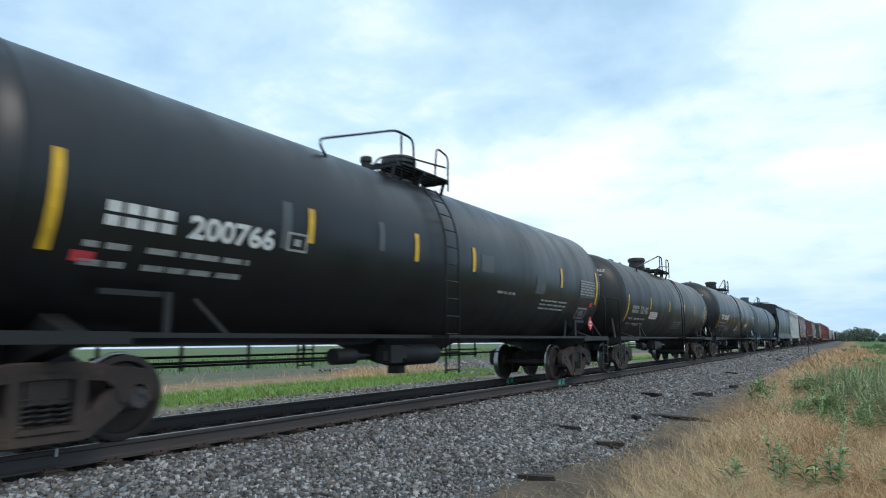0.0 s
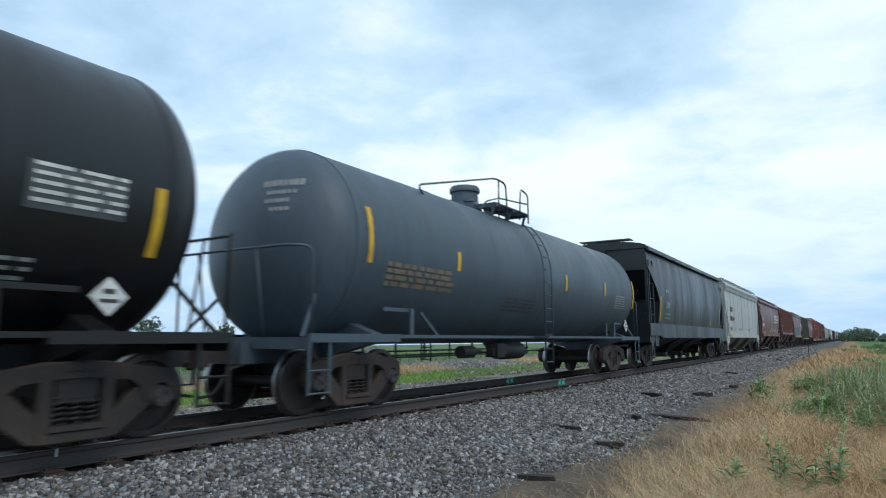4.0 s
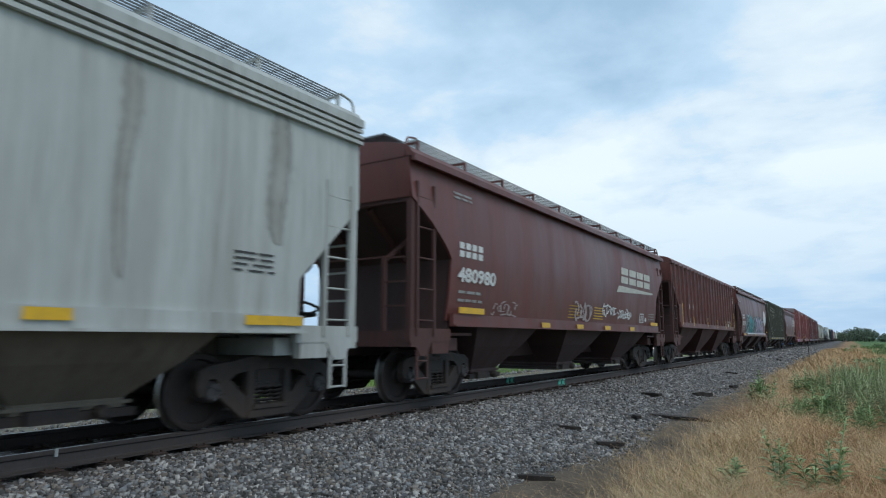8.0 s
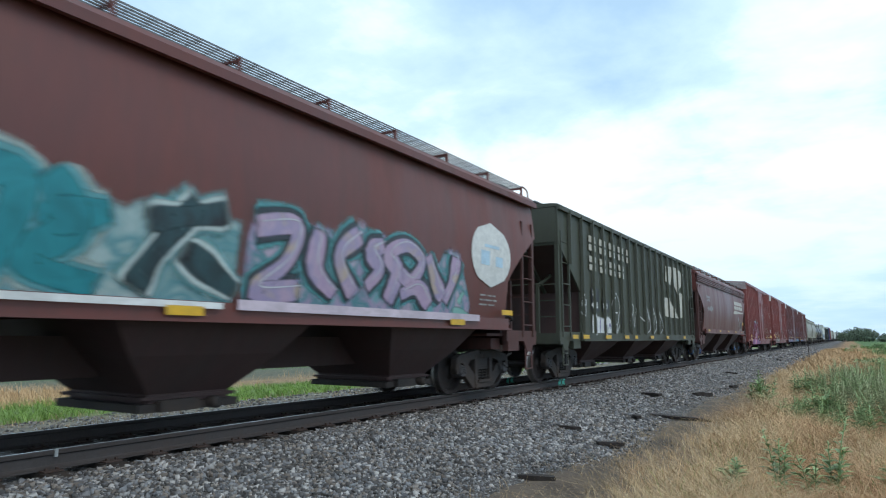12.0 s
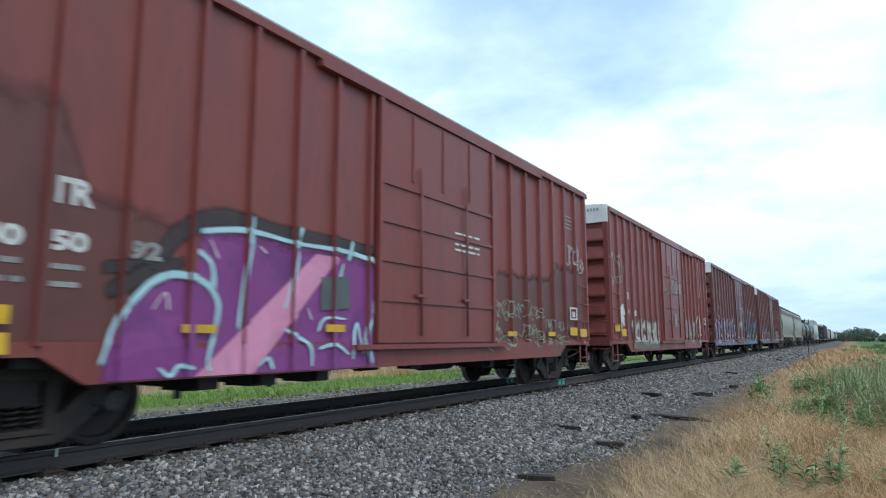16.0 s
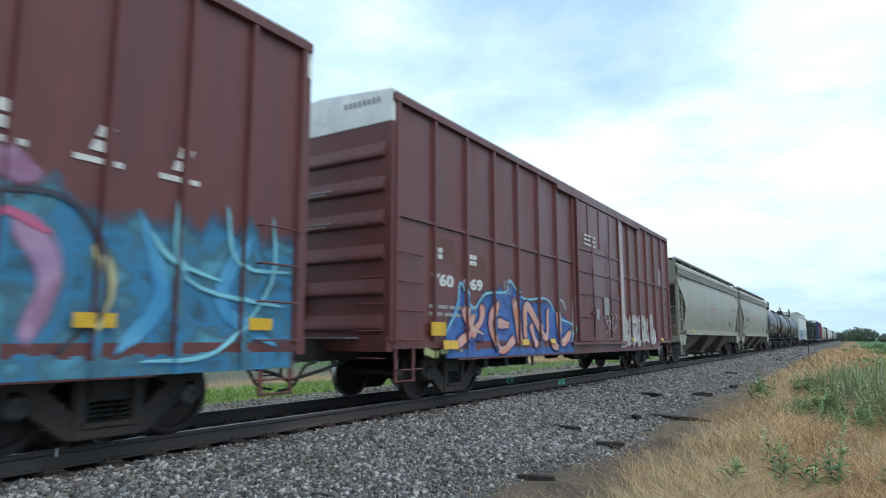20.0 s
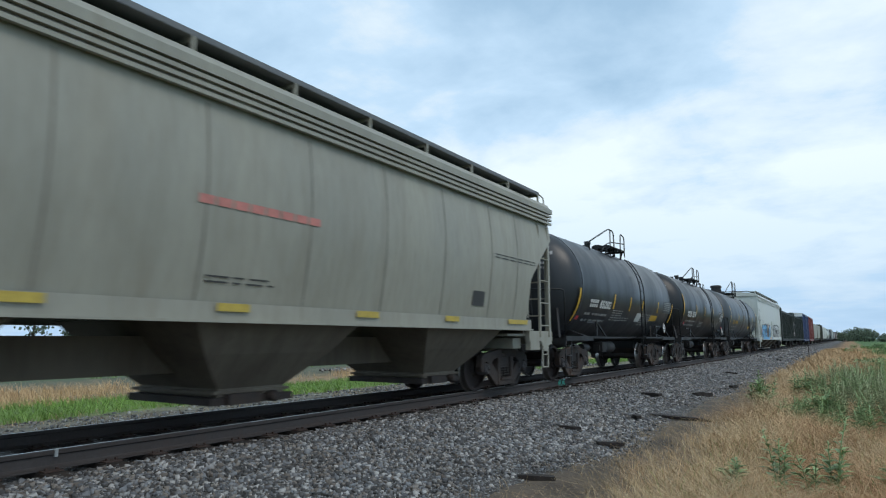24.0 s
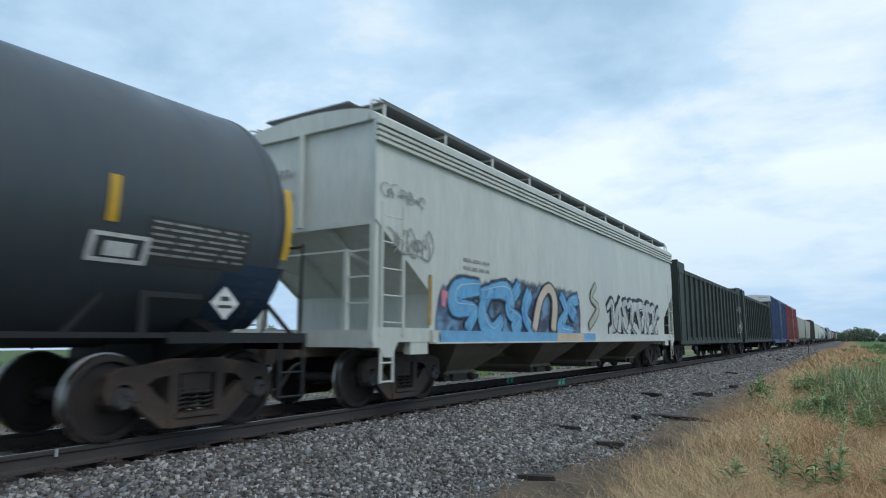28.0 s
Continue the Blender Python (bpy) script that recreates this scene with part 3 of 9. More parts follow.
def truck(car, y, tint, cap, wb=1.78):
    """A two-axle truck: bolster with side frames and springs; the wheelsets are separate and turn."""
    mat = M_TRUCK_RUST if tint else M_TRUCK
    bol = part("truck_bolster", lambda: boxes(((0, 0, 0.58), (2.1, 0.40, 0.22)), ((0, 0, 0.70), (0.7, 0.5, 0.14)), ((0.62, 0, 0.70), (0.16, 0.2, 0.1)), ((-0.62, 0, 0.70), (0.16, 0.2, 0.1))),
               mat, car, "cast iron freight truck", pose(0, y, 0), key=("bolster", tint))
    for s in (0, 180):
        part("side_frame", lambda: bmx(side_frame_mesh), mat, bol, m=pose(0, 0, 0, 0, 0, s), key=("sideframe", tint))
        for k in (-0.16, 0.0, 0.16):
            part("coil_spring", lambda: bmx(spring_mesh), M_SPRING, bol, m=pose(0, k, 0, 0, 0, s), key="springs")
    for s in (-1, 1):
        part("brake_beam", lambda: boxes(((0, 0, 0.36), (1.6, 0.06, 0.08)), ((0.72, 0.03, 0.40), (0.1, 0.07, 0.28)), ((-0.72, 0.03, 0.40), (0.1, 0.07, 0.28))),
             M_TRUCK, bol, m=pose(0, s * 0.36, 0, 0, 0, 0 if s > 0 else 180), key="brakebeam")
    for s in (-1, 1):
        ax = part("wheelset_axle", lambda: bmx(lathe, [(-1.0, 0.07), (-0.86, 0.085), (-0.5, 0.08), (0, 0.075), (0.5, 0.08), (0.86, 0.085), (1.0, 0.07)], "x", 16),
                  M_WHEEL, car, m=pose(0, y + s * wb / 2, WHEEL_R), smooth=True, key="axle")
        for q in (0, 180):
            part("wheel", lambda: bmx(wheel_mesh), [M_WHEEL, M_TREAD], ax, m=pose(0, 0, 0, 0, 0, q), smooth=True, key="wheel")

            def cap_mesh():
                bm = bmx(lathe, [(0.90, 0.115), (0.90, 0.125), (1.07, 0.125), (1.10, 0.105), (1.115, 0.10), (1.115, 0.05), (1.10, 0.045)], "x", 20)
                for k in range(3):
                    a = 2 * math.pi * k / 3
                    lathe(bm, [(1.11, 0.017), (1.138, 0.017)], "x", 6, center=(0, 0.075 * math.cos(a), 0.075 * math.sin(a)))
                return bm
            part("bearing_cap", cap_mesh, cap, ax, m=pose(0, 0, 0, 0, 0, q), smooth=True, key=("cap", cap.name))
        WHEELSETS.append((ax, y + s * wb / 2))
    return bol


WHEELSETS = []
CARS = []


def coupler(car, half, s):
    """Draft sill end, knuckle coupler and hanging air hose at one end (s = -1 front, 1 rear)."""
    def mk():
        bm = bmesh.new()
        box(bm, (0, -0.28, 0.84), (0.14, 0.56, 0.16))
        prism(bm, [(-0.14, -0.02), (0.05, 0.10), (0.17, 0.04), (0.17, -0.10), (0.05, -0.16), (-0.08, -0.16), (-0.16, -0.10)], 0.70, 0.98, "z")
        lathe(bm, [(0.66, 0.05), (1.02, 0.05)], "z", 10, center=(0.08, 0.03, 0))
        return bm
    c = part("coupler", mk, M_TRUCK, car, "rusty knuckle coupler", pose(0, s * half, 0, 0, 0, 0 if s > 0 else 180), key="coupler")

    def hose():
        bm = bmesh.new()
        tube(bm, rounded([(-0.32, -0.55, 0.72), (-0.32, -0.30, 0.68), (-0.28, -0.1, 0.34), (-0.16, 0.10, 0.30)], 0.16), 0.024, 6)
        return bm
    part("air_hose", hose, M_RUBBER, c, key="hose")
    return c


def ladder_mesh(bm, z0, z1, w, rungs, r=0.016):
    """Upright ladder in the y-z plane at x = 0."""
    for s in (-1, 1):
        box(bm, (0, s * w / 2, (z0 + z1) / 2), (0.05, 0.05, z1 - z0))
    for i in range(rungs):
        z = z0 + (z1 - z0) * (i + 0.5) / rungs
        tube(bm, [(0.0, -w / 2, z), (0.0, w / 2, z)], r, 6)


def brake_gear(car, y, under=0.95, drop=0.0):
    part("brake_reservoir", lambda: bmx(lathe, [(-0.62, 0.05), (-0.58, 0.17), (-0.5, 0.2), (0.5, 0.2), (0.58, 0.17), (0.62, 0.05)], "y", 16), M_BLACK, car, "air brake reservoir", pose(0.55, y + 1.5, 0.80 - drop), smooth=True, key="reservoir")
    part("brake_cylinder", lambda: bmx(lathe, [(-0.3, 0.13), (0.2, 0.13), (0.26, 0.05), (0.6, 0.03)], "y", 14), M_BLACK, car, "", pose(0.6, y - 0.6, 0.80 - drop), smooth=True, key="brakecyl")
    part("brake_valve", lambda: boxes(((0, 0, 0), (0.3, 0.34, 0.3)), ((0.05, 0.22, 0.02), (0.2, 0.12, 0.2)), ((0.0, -0.22, -0.03), (0.16, 0.12, 0.16))), M_BLACK, car, "", pose(0.75, y + 0.4, 0.82 - drop), key="valve")


# ------------------------------------------------------------- tank car
def tank_car(name, label, u0, u1, R, paint, deck, hatch_y, zc=None, dome=True, brand=(0, 4), number="", num_w=1.3, letters_y=0.0, letters_z=0.0,
             letter_h=0.34, letter_mat=None, stripes=(), panels=(), rusty=True, bands=(), sump=False, details=True, cap=None, ladder_y=None, extra=None, truck_in=2.1, dome_dy=0.0, ext=0.0, shell_dy=0.0, rail_up=0.0, rail_run=3.4):
    L = u1 - u0
    half = L / 2
    zc = zc if zc is not None else R + 0.98
    car = tagged(new(name), label, "tank car", "cars of the freight train")
    CARS.append((car, (u0 + u1) / 2, half))
    letter_mat = letter_mat or M_WHITE
    th = half - 0.72 + ext                     # the shell's half length with its heads
    hd = R * 0.52

    def shell():
        bm = bmesh.new()
        prof = []
        for i in range(10):
            a = math.pi / 2 * i / 9
            prof.append((-th + hd * (1 - math.cos(a)), max(R * math.sin(a), 0.02)))
        prof += [(-y, r) for y, r in prof[::-1]]
        prof = [(y + shell_dy, r) for y, r in prof]
        lathe(bm, prof, "y", 72, center=(0, 0, zc))
        return bm

    def surf(z):
        return math.sqrt(max(R * R - (z - zc) ** 2, 0.01))
    tank = part("tank", shell, paint, car, smooth=True)
    rings = [-th + hd + shell_dy, th - hd + shell_dy] + list(bands)
    for y in rings:
        part("weld_band", bmx(lathe, [(y - 0.05, R - 0.02), (y - 0.045, R + 0.004), (y + 0.045, R + 0.004), (y + 0.05, R - 0.02)], "y", 72, cap=False, center=(0, 0, zc)), paint, tank, smooth=True)
    if sump:
        part("bottom_outlet", bmx(loft, [(-0.12, 0.12, -0.12, 0.12, 0.42), (-0.12, 0.12, -0.12, 0.12, 0.56), (-0.3, 0.3, -0.35, 0.35, 0.64), (-0.75, 0.75, -1.5, 1.5, zc - R + 0.18)]), deck, car, "sloped bottom outlet saddle", pose(0, 0.0, 0))
    else:
        part("bottom_outlet", bmx(loft, [(-0.10, 0.10, -0.10, 0.10, 0.58), (-0.16, 0.16, -0.16, 0.16, 0.72), (-0.3, 0.3, -0.4, 0.4, zc - R + 0.05)]), deck, car, "", pose(0, 0.4, 0))
    tc = half - truck_in                 # truck centres
    for s in (-1, 1):
        part("draft_sill", boxes(((0, s * (half - 1.55), 0.88), (0.72, 2.2, 0.30))), deck, car)
        bm = bmesh.new()
        prism(bm, [(-1.42, 1.02), (-1.42, 1.16), (-1.15, 1.25), (-0.9, zc - R * 0.76), (0.9, zc - R * 0.76), (1.15, 1.25), (1.42, 1.16), (1.42, 1.02), (0.5, 0.80), (-0.5, 0.80)], s * tc - 0.12, s * tc + 0.12, "y")
        part("bolster_saddle", bm, deck, car, "welded bolster and tank saddle")
        for q in (-1, 1):
            part("side_bracket", boxes(((q * 1.40, s * (tc - 0.95), 1.34), (0.03, 0.09, 0.46)), ((q * 1.36, s * (tc - 0.60), 1.54), (0.03, 0.75, 0.06))), deck, car)
        # end deck
        ye = half - 0.62
        deck_plate = part("end_deck", boxes(((0, s * (ye - 0.36), 1.075), (2.9, 0.72, 0.05))), deck, car, "steel end walkway")
        part("deck_edge", boxes(((0, s * (ye - 0.02), 1.02), (2.96, 0.06, 0.16))), deck, deck_plate)
        for q in (-1, 1):
            part("deck_side_rail", boxes(((q * 1.46, s * (ye - 1.0), 1.09), (0.07, 2.0, 0.12))), deck, deck_plate)
        for q in (-1, 1):
            bm = bmesh.new()
            tube(bm, rounded([(0, s * (ye + 0.22), 2.33), (q * 1.2, s * (ye + 0.18), 2.33), (q * 1.44, s * (ye - 0.06), 2.33), (q * 1.44, s * (ye - 0.08), 1.1)], 0.14), 0.02, 6)
            tube(bm, [(q * 0.62, s * (ye + 0.02), 1.1), (q * 0.62, s * (ye + 0.2), 2.32)], 0.018, 6)
            part("end_handrail", bm, deck, car)
            part("diagonal_brace", bmx(beam, (q * 1.30, s * (ye - 0.05), 1.1), (q * 0.95, s * (ye - 0.75), 2.0), 0.05, 0.05), deck, car)
            part("tank_strut", bmx(beam, (q * 1.42, s * (tc - 1.75), 1.1), (q * 1.30, s * (tc - 1.35), 1.52), 0.035, 0.05), deck, car)
            bm = bmesh.new()
            for zz in (0.36, 0.66):
                tube(bm, [(q * 1.46, s * (ye - 0.42), zz), (q * 1.46, s * (ye - 0.02), zz)], 0.016)
            for yy in (0.42, 0.02):
                beam(bm, (q * 1.46, s * (ye - yy), 0.34), (q * 1.46, s * (ye - yy), 1.04), 0.02, 0.05)
            part("sill_step", bm, deck, car)
        truck(car, s * tc, rusty, cap or M_CAP)
        coupler(car, half, s)
    # long side rails and the rods below them
    for q in (-1, 1):
        part("side_rail", boxes(((q * 1.45, 0, 1.115), (0.07, 2 * tc, 0.055))), deck, car, "long black side handrail")
    bm = bmesh.new()
    for x, z in ((-1.2, 0.80), (-1.2, 0.66), (-0.4, 0.74)):
        tube(bm, [(x, -tc + 1.6, z), (x, tc - 1.6, z)], 0.02, 5)
    for i in range(9):
        y = (-tc + 1.7) + (2 * tc - 3.4) * i / 8
        beam(bm, (-1.2, y, 0.58), (-1.2, y, 1.08), 0.03, 0.05)
    part("brake_rigging", bm, deck, car, "brake rods and hangers")
    brake_gear(car, -1.6)
    # ladders and the hatch platform
    ly = ladder_y if ladder_y is not None else hatch_y + 0.9
    for q in (-1, 1):
        bm = bmesh.new()
        for s in (-0.21, 0.21):
            pts = [(q * (R + 0.14), ly + s, 0.50), (q * (R + 0.14), ly + s, zc - 0.2)]
            pts += [(q * (R + 0.14) * math.cos(a), ly + s, zc + (R + 0.14) * math.sin(a)) for a in (radians(d) for d in range(0, 50, 9))]
            tube(bm, pts, 0.02, 5)
        for i in range(12):
            arc = i * 0.30
            z = 0.56 + arc
            if z < zc:
                p = (q * (R + 0.14), z)
            else:
                a = min((z - zc) / (R + 0.14), radians(44))
                p = (q * (R + 0.14) * math.cos(a), zc + (R + 0.14) * math.sin(a))
            tube(bm, [(p[0], ly - 0.21, p[1]), (p[0], ly + 0.21, p[1])], 0.014, 5)
        part("side_ladder", bm, deck, car, "tall side ladder over the tank")
        bm = bmesh.new()
        box(bm, (q * (R + 0.12), ly, 1.12), (0.34, 0.7, 0.04))
        part("ladder_step", bm, deck, car)
    top = zc + R
    bm = bmesh.new()
    for q in (-1, 1):
        for k in range(5):
            box(bm, (q * (0.48 + 0.12 * k), hatch_y + 0.5, top + 0.02), (0.09, 1.7, 0.03))
        for y in (-0.3, 0.5, 1.3):
            box(bm, (q * 0.72, hatch_y + y, top - 0.03), (0.62, 0.05, 0.06))
            beam(bm, (q * 0.95, hatch_y + y, top - 0.02), (q * 0.85, hatch_y + y, top - 0.34), 0.04, 0.05)
    part("hatch_platform", bm, deck, car, "steel grating platform round the hatch")
    for q in (-1, 1):
        bm = bmesh.new()
        x = q * 1.02
        tube(bm, rounded([(x * 0.92, hatch_y - rail_run + 0.3, top - 0.36), (x * .98, hatch_y - rail_run, top - 0.12 - 0.08 * (rail_run - 2.3)), (x, hatch_y - 0.38, top + 0.56 + rail_up), (x, hatch_y + 0.14, top + 0.54 + rail_up), (x, hatch_y + 0.20, top - 0.3)], 0.16), 0.022, 6)
        tube(bm, [(x, hatch_y - 0.22, top - 0.3), (x, hatch_y - 0.22, top + 0.54 + rail_up)], 0.02, 6)
        tube(bm, rounded([(x * .95, hatch_y - 1.0, top - 0.28), (x, hatch_y - 0.85, top - 0.05), (x, hatch_y - 0.2, top + 0.14), (x, hatch_y + 1.25, top + 0.26)], 0.14), 0.018, 6)
        tube(bm, rounded([(x, hatch_y + 0.85, top - 0.2), (x, hatch_y + 0.92, top + 0.58 + rail_up), (x, hatch_y + 1.34, top + 0.50 + rail_up), (x, hatch_y + 1.34, top - 0.2)], 0.12), 0.02, 6)
        part("safety_railing", bm, deck, car, "bent pipe safety railing")
    if dome:
        bm = bmesh.new()
        lathe(bm, [(top - 0.06, 0.42), (top + 0.10, 0.40), (top + 0.16, 0.33), (top + 0.42, 0.31), (top + 0.42, 0.36), (top + 0.50, 0.36), (top + 0.56, 0.32), (top + 0.58, 0.22)], "z", 26, center=(0, hatch_y + dome_dy, 0))
        part("hatch_housing", bm, deck, car, "round valve housing with hinged lid", smooth=True)
    for x, y, r, h in ((0.25, -0.25, 0.09, 0.22), (-0.25, -0.45, 0.07, 0.18), (0.28, 0.62, 0.10, 0.20), (-0.2, 0.75, 0.06, 0.26)):
        bm = bmesh.new()
        lathe(bm, [(top - 0.08, r), (top + h * 0.6, r), (top + h * .6, r * 1.3), (top + h, r * 1.2)], "z", 12, center=(x, hatch_y + y, 0))
        part("valve", bm, deck, car, "pressure valve on the tank top", smooth=True)
    def head_y(x, z):
        return -th + shell_dy + hd * (1 - math.sqrt(max(1 - (x * x + (z - zc) ** 2) / (R * R), 0.0))) - 0.008
    bm = bmesh.new()
    for r, (x0, n) in enumerate(((0.25, 8), (0.35, 6), (0.35, 5), (0.45, 4))):
        for k in range(n):
            x, z, hh_ = x0 + 0.085 * k, zc + 0.78 - 0.13 * r, (0.10 if r == 0 else 0.06)
            bm.faces.new([bm.verts.new((a, head_y(a, b), b)) for a, b in ((x, z), (x + 0.06, z), (x + 0.06, z + hh_), (x, z + hh_))])
    tagged(part("head_stencil", bm, M_FADED if letter_mat is not M_OCHRE else M_OCHRE, tank, "faded lettering on the tank head as bars"), kind="stuff")
    # marks
    for y, z, h in stripes:
        stencil(car, "yellow_stripe", [(y, z, 0.11, h)], surf, M_YELLOW, 5, "yellow reflective strip")
    if number:
        bn = brand[1]
        z = zc + letters_z
        brand_blocks(car, letters_y, z, letter_h, bn, surf, letter_mat)
        bw = bn * letter_h * 0.86
        mark_text("number", number, letters_y + bw + letter_h * 0.35, z, letter_h, surf, letter_mat, car, num_w, eps=0.022)
        data_lines(car, letters_y - 0.15, z - 0.22, bw * 0.55, 2, surf, M_FADED, 0.06, 0.17, seed=int(u0))
        data_lines(car, letters_y + bw * 0.6, z - 0.22, bw * 0.5 + 0.9, 2, surf, M_FADED, 0.06, 0.17, seed=int(u0) + 1)
    for y, z, w, h, m in panels:
        stencil(car, "painted_panel", [(y, z, w, h)], surf, m, 6, eps=0.006)
    card = part("placard", bmx(prism, [(tc - 0.19, 1.48), (tc, 1.29), (tc + 0.19, 1.48), (tc, 1.67)], 1.47, 1.485), M_RED if number == "200766" else M_WHITE, car, "red diamond placard" if number == "200766" else "white diamond placard")
    part("placard_mark", boxes(((1.487, tc, 1.53), (0.006, 0.12, 0.05)), ((1.487, tc, 1.44), (0.006, 0.2, 0.035))), M_WHITE if number == "200766" else M_DARKMARK, card)
    if extra:
        extra(car, surf, half, zc)
    return car


# --------------------------------------------------------------- hopper
def hopper_car(name, label, u0, u1, f0, f1, eave, paint, trim=None, roof=0.42, ribs=0, bays=3, slope=1.5, foot=0.55, end_h=1.25, width=1.58, bulge=0.04, rim=0.0, boards="grate", sill=1.20,
               reflect=(), rusty=False, extra=None, cap=None, bay_paint=None, curved=0.35, rib_w=0.10, truck_in=2.2, dark_core=False, seams=(), core_paint=None, ladder_w=0.50, rungs=5, end_ladder=False, bay_range=None, gate_half=0.55, gear_paint=None, bay_x=(0.82, 1.20, 1.48), tuck=0.6, bay_share=0.64, rib_dy=0.0):
    """A covered hopper. f0, f1: the body's ends; eave: height of the side's upper edge; slope: how far the sides are cut back below the ends."""
    half, mid = (u1 - u0) / 2, (u0 + u1) / 2
    car = tagged(new(name), label, "hopper car", "cars of the freight train")
    CARS.append((car, mid, half))
    trim = trim or paint
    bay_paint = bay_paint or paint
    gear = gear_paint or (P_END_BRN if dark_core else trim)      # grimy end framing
    ya, yb = f0 - mid, f1 - mid
    zs = sill
    zend = eave - end_h                   # lower edge of the upright end panel

    def cut(z):
        if z >= zend:
            return 0.0
        t = (zend - z) / (zend - zs - foot)
        if t >= 1:
            return slope
        return slope * (t * (1 - curved) + curved * math.sin(t * math.pi / 2))

    def surf(z):
        t = min(max((z - zs) / (eave - zs), 0), 1)
        return width - 0.03 + bulge * (math.sin(math.pi * t) - tuck)
    zz = [zs, zs + foot * 0.5, zs + foot * 0.99] + [zs + foot + (zend - zs - foot) * i / 8 for i in range(1, 8)] + [zend, zend + (eave - zend) * 0.5, eave]
    def cut_in(z):
        return 0.06 + slope * min(max((zend - z) / (zend - zs - foot), 0), 1)
    core = [(-surf(z) + 0.05, surf(z) - 0.05, ya + cut_in(z), yb - cut_in(z), z) for z in zz]
    # dark_core or a darker core_paint puts shade into the recessed ends
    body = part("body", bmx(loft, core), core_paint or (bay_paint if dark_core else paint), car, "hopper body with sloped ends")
    for q in (-1, 1):
        bm = bmesh.new()
        rows = []
        for z in zz:
            c = cut(z)
            n = 12
            rows.append([[bm.verts.new((q * (surf(z) - d), ya + c + (yb - ya - 2 * c) * k / n, z)) for k in range(n + 1)] for d in (0.0, 0.045)])
        for r0, r1 in zip(rows, rows[1:]):
            for k in range(len(r0[0]) - 1):
                for d in (0, 1):
                    bm.faces.new((r0[d][k], r0[d][k + 1], r1[d][k + 1], r1[d][k]))
            for k in (0, -1):
                bm.faces.new((r0[0][k], r0[1][k], r1[1][k], r1[0][k]))
        for r in (rows[0], rows[-1]):
            for k in range(len(r[0]) - 1):
                bm.faces.new((r[0][k], r[0][k + 1], r[1][k + 1], r[1][k]))
        part("side_sheet", bm, paint, car, "", smooth=bulge > 0.02)
    # arched roof
    bm = bmesh.new()
    arc = [(-(width + 0.01), eave), (-(width + 0.01), eave + 0.05)] + [(-(width - 0.02) * math.cos(math.pi * i / 12), eave + 0.06 + (roof - 0.06) * math.sin(math.pi * i / 12)) for i in range(13)] + [(width + 0.01, eave + 0.05), (width + 0.01, eave)]
    prism(bm, arc, ya - 0.02, yb + 0.02, "y")
    part("roof", bm, trim, car)
    for q in (-1, 1):
        chord = part("top_chord", boxes(((q * (width + 0.01), (ya + yb) / 2, eave - 0.03), (0.07, yb - ya + 0.05, 0.11))), trim, car)
        for k in range(3 if rim else 0):
            part("chord_ridge", boxes(((q * width, (ya + yb) / 2, eave - 0.14 - 0.09 * k), (0.055, yb - ya + 0.04, 0.05))), trim, chord)
    for y in seams:
        stencil(car, "panel_seam", [(y, zs + 0.14, 0.035, eave - 0.4 - zs - 0.14)], surf, M_SEAM, 8, "dark weld seam", eps=0.004)
    # side sill, which runs the whole length at the height of the end platforms
    s0, s1 = ya + slope, yb - slope
    for q in (-1, 1):
        part("side_sill", boxes(((q * (width - 0.01), 0, zs + 0.02), (0.08, s1 - s0, 0.20)), ((q * (width + 0.02), 0, zs - 0.09), (0.14, s1 - s0, 0.03))), trim, car)
    # ribs
    RY = [s0 + 0.08 + rib_dy + (s1 - s0 - 0.16) * i / (ribs - 1) for i in range(ribs)] if ribs else []
    extra_r = []
    if ribs:
        step = RY[1] - RY[0]
        y = RY[0] - step
        while y > ya + 0.02:
            extra_r.append(y)
            y -= step
        y = RY[-1] + step
        while y < yb - 0.02:
            extra_r.append(y)
            y += step
    for q in (-1, 1):
        for y in RY + extra_r:
            off = (ya + yb) / 2
            inset = min(y - ya, yb - y)
            zlow = zs + 0.1
            if inset < slope:
                z = eave
                while z > zs and cut(z) < inset:
                    z -= 0.05
                zlow = z + 0.05
            bm = bmesh.new()
            w = rib_w
            for a, b in ((zlow, eave - 0.02),):
                prism(bm, [(width - 0.01, -w * .5), (width + 0.06 + 0.01, -w * 0.32), (width + 0.06 + 0.01, w * 0.32), (width - 0.01, w * .5)] if q > 0 else [(-width + 0.01, w * .5), (-width - 0.07, w * 0.32), (-width - 0.07, -w * 0.32), (-width + 0.01, -w * .5)], a, b, "z")
            part("side_rib", bm, paint, car, m=pose(0, y, 0))
    # hopper bays
    b0, b1 = bay_range or (s0 + 0.25, s1 - 0.25)
    span = b1 - b0
    for i in range(bays):
        yc = b0 + span * (i + 0.5) / bays
        w = span / bays / 2 * bay_share
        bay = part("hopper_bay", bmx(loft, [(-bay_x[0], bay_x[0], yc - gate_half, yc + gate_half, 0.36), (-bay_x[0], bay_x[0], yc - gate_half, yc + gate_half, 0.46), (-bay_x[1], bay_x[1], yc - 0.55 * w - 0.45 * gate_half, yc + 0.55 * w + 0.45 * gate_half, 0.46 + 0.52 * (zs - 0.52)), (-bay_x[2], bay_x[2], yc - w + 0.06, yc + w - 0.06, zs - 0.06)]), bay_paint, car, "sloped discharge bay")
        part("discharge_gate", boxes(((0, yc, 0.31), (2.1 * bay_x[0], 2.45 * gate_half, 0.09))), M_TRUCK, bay)
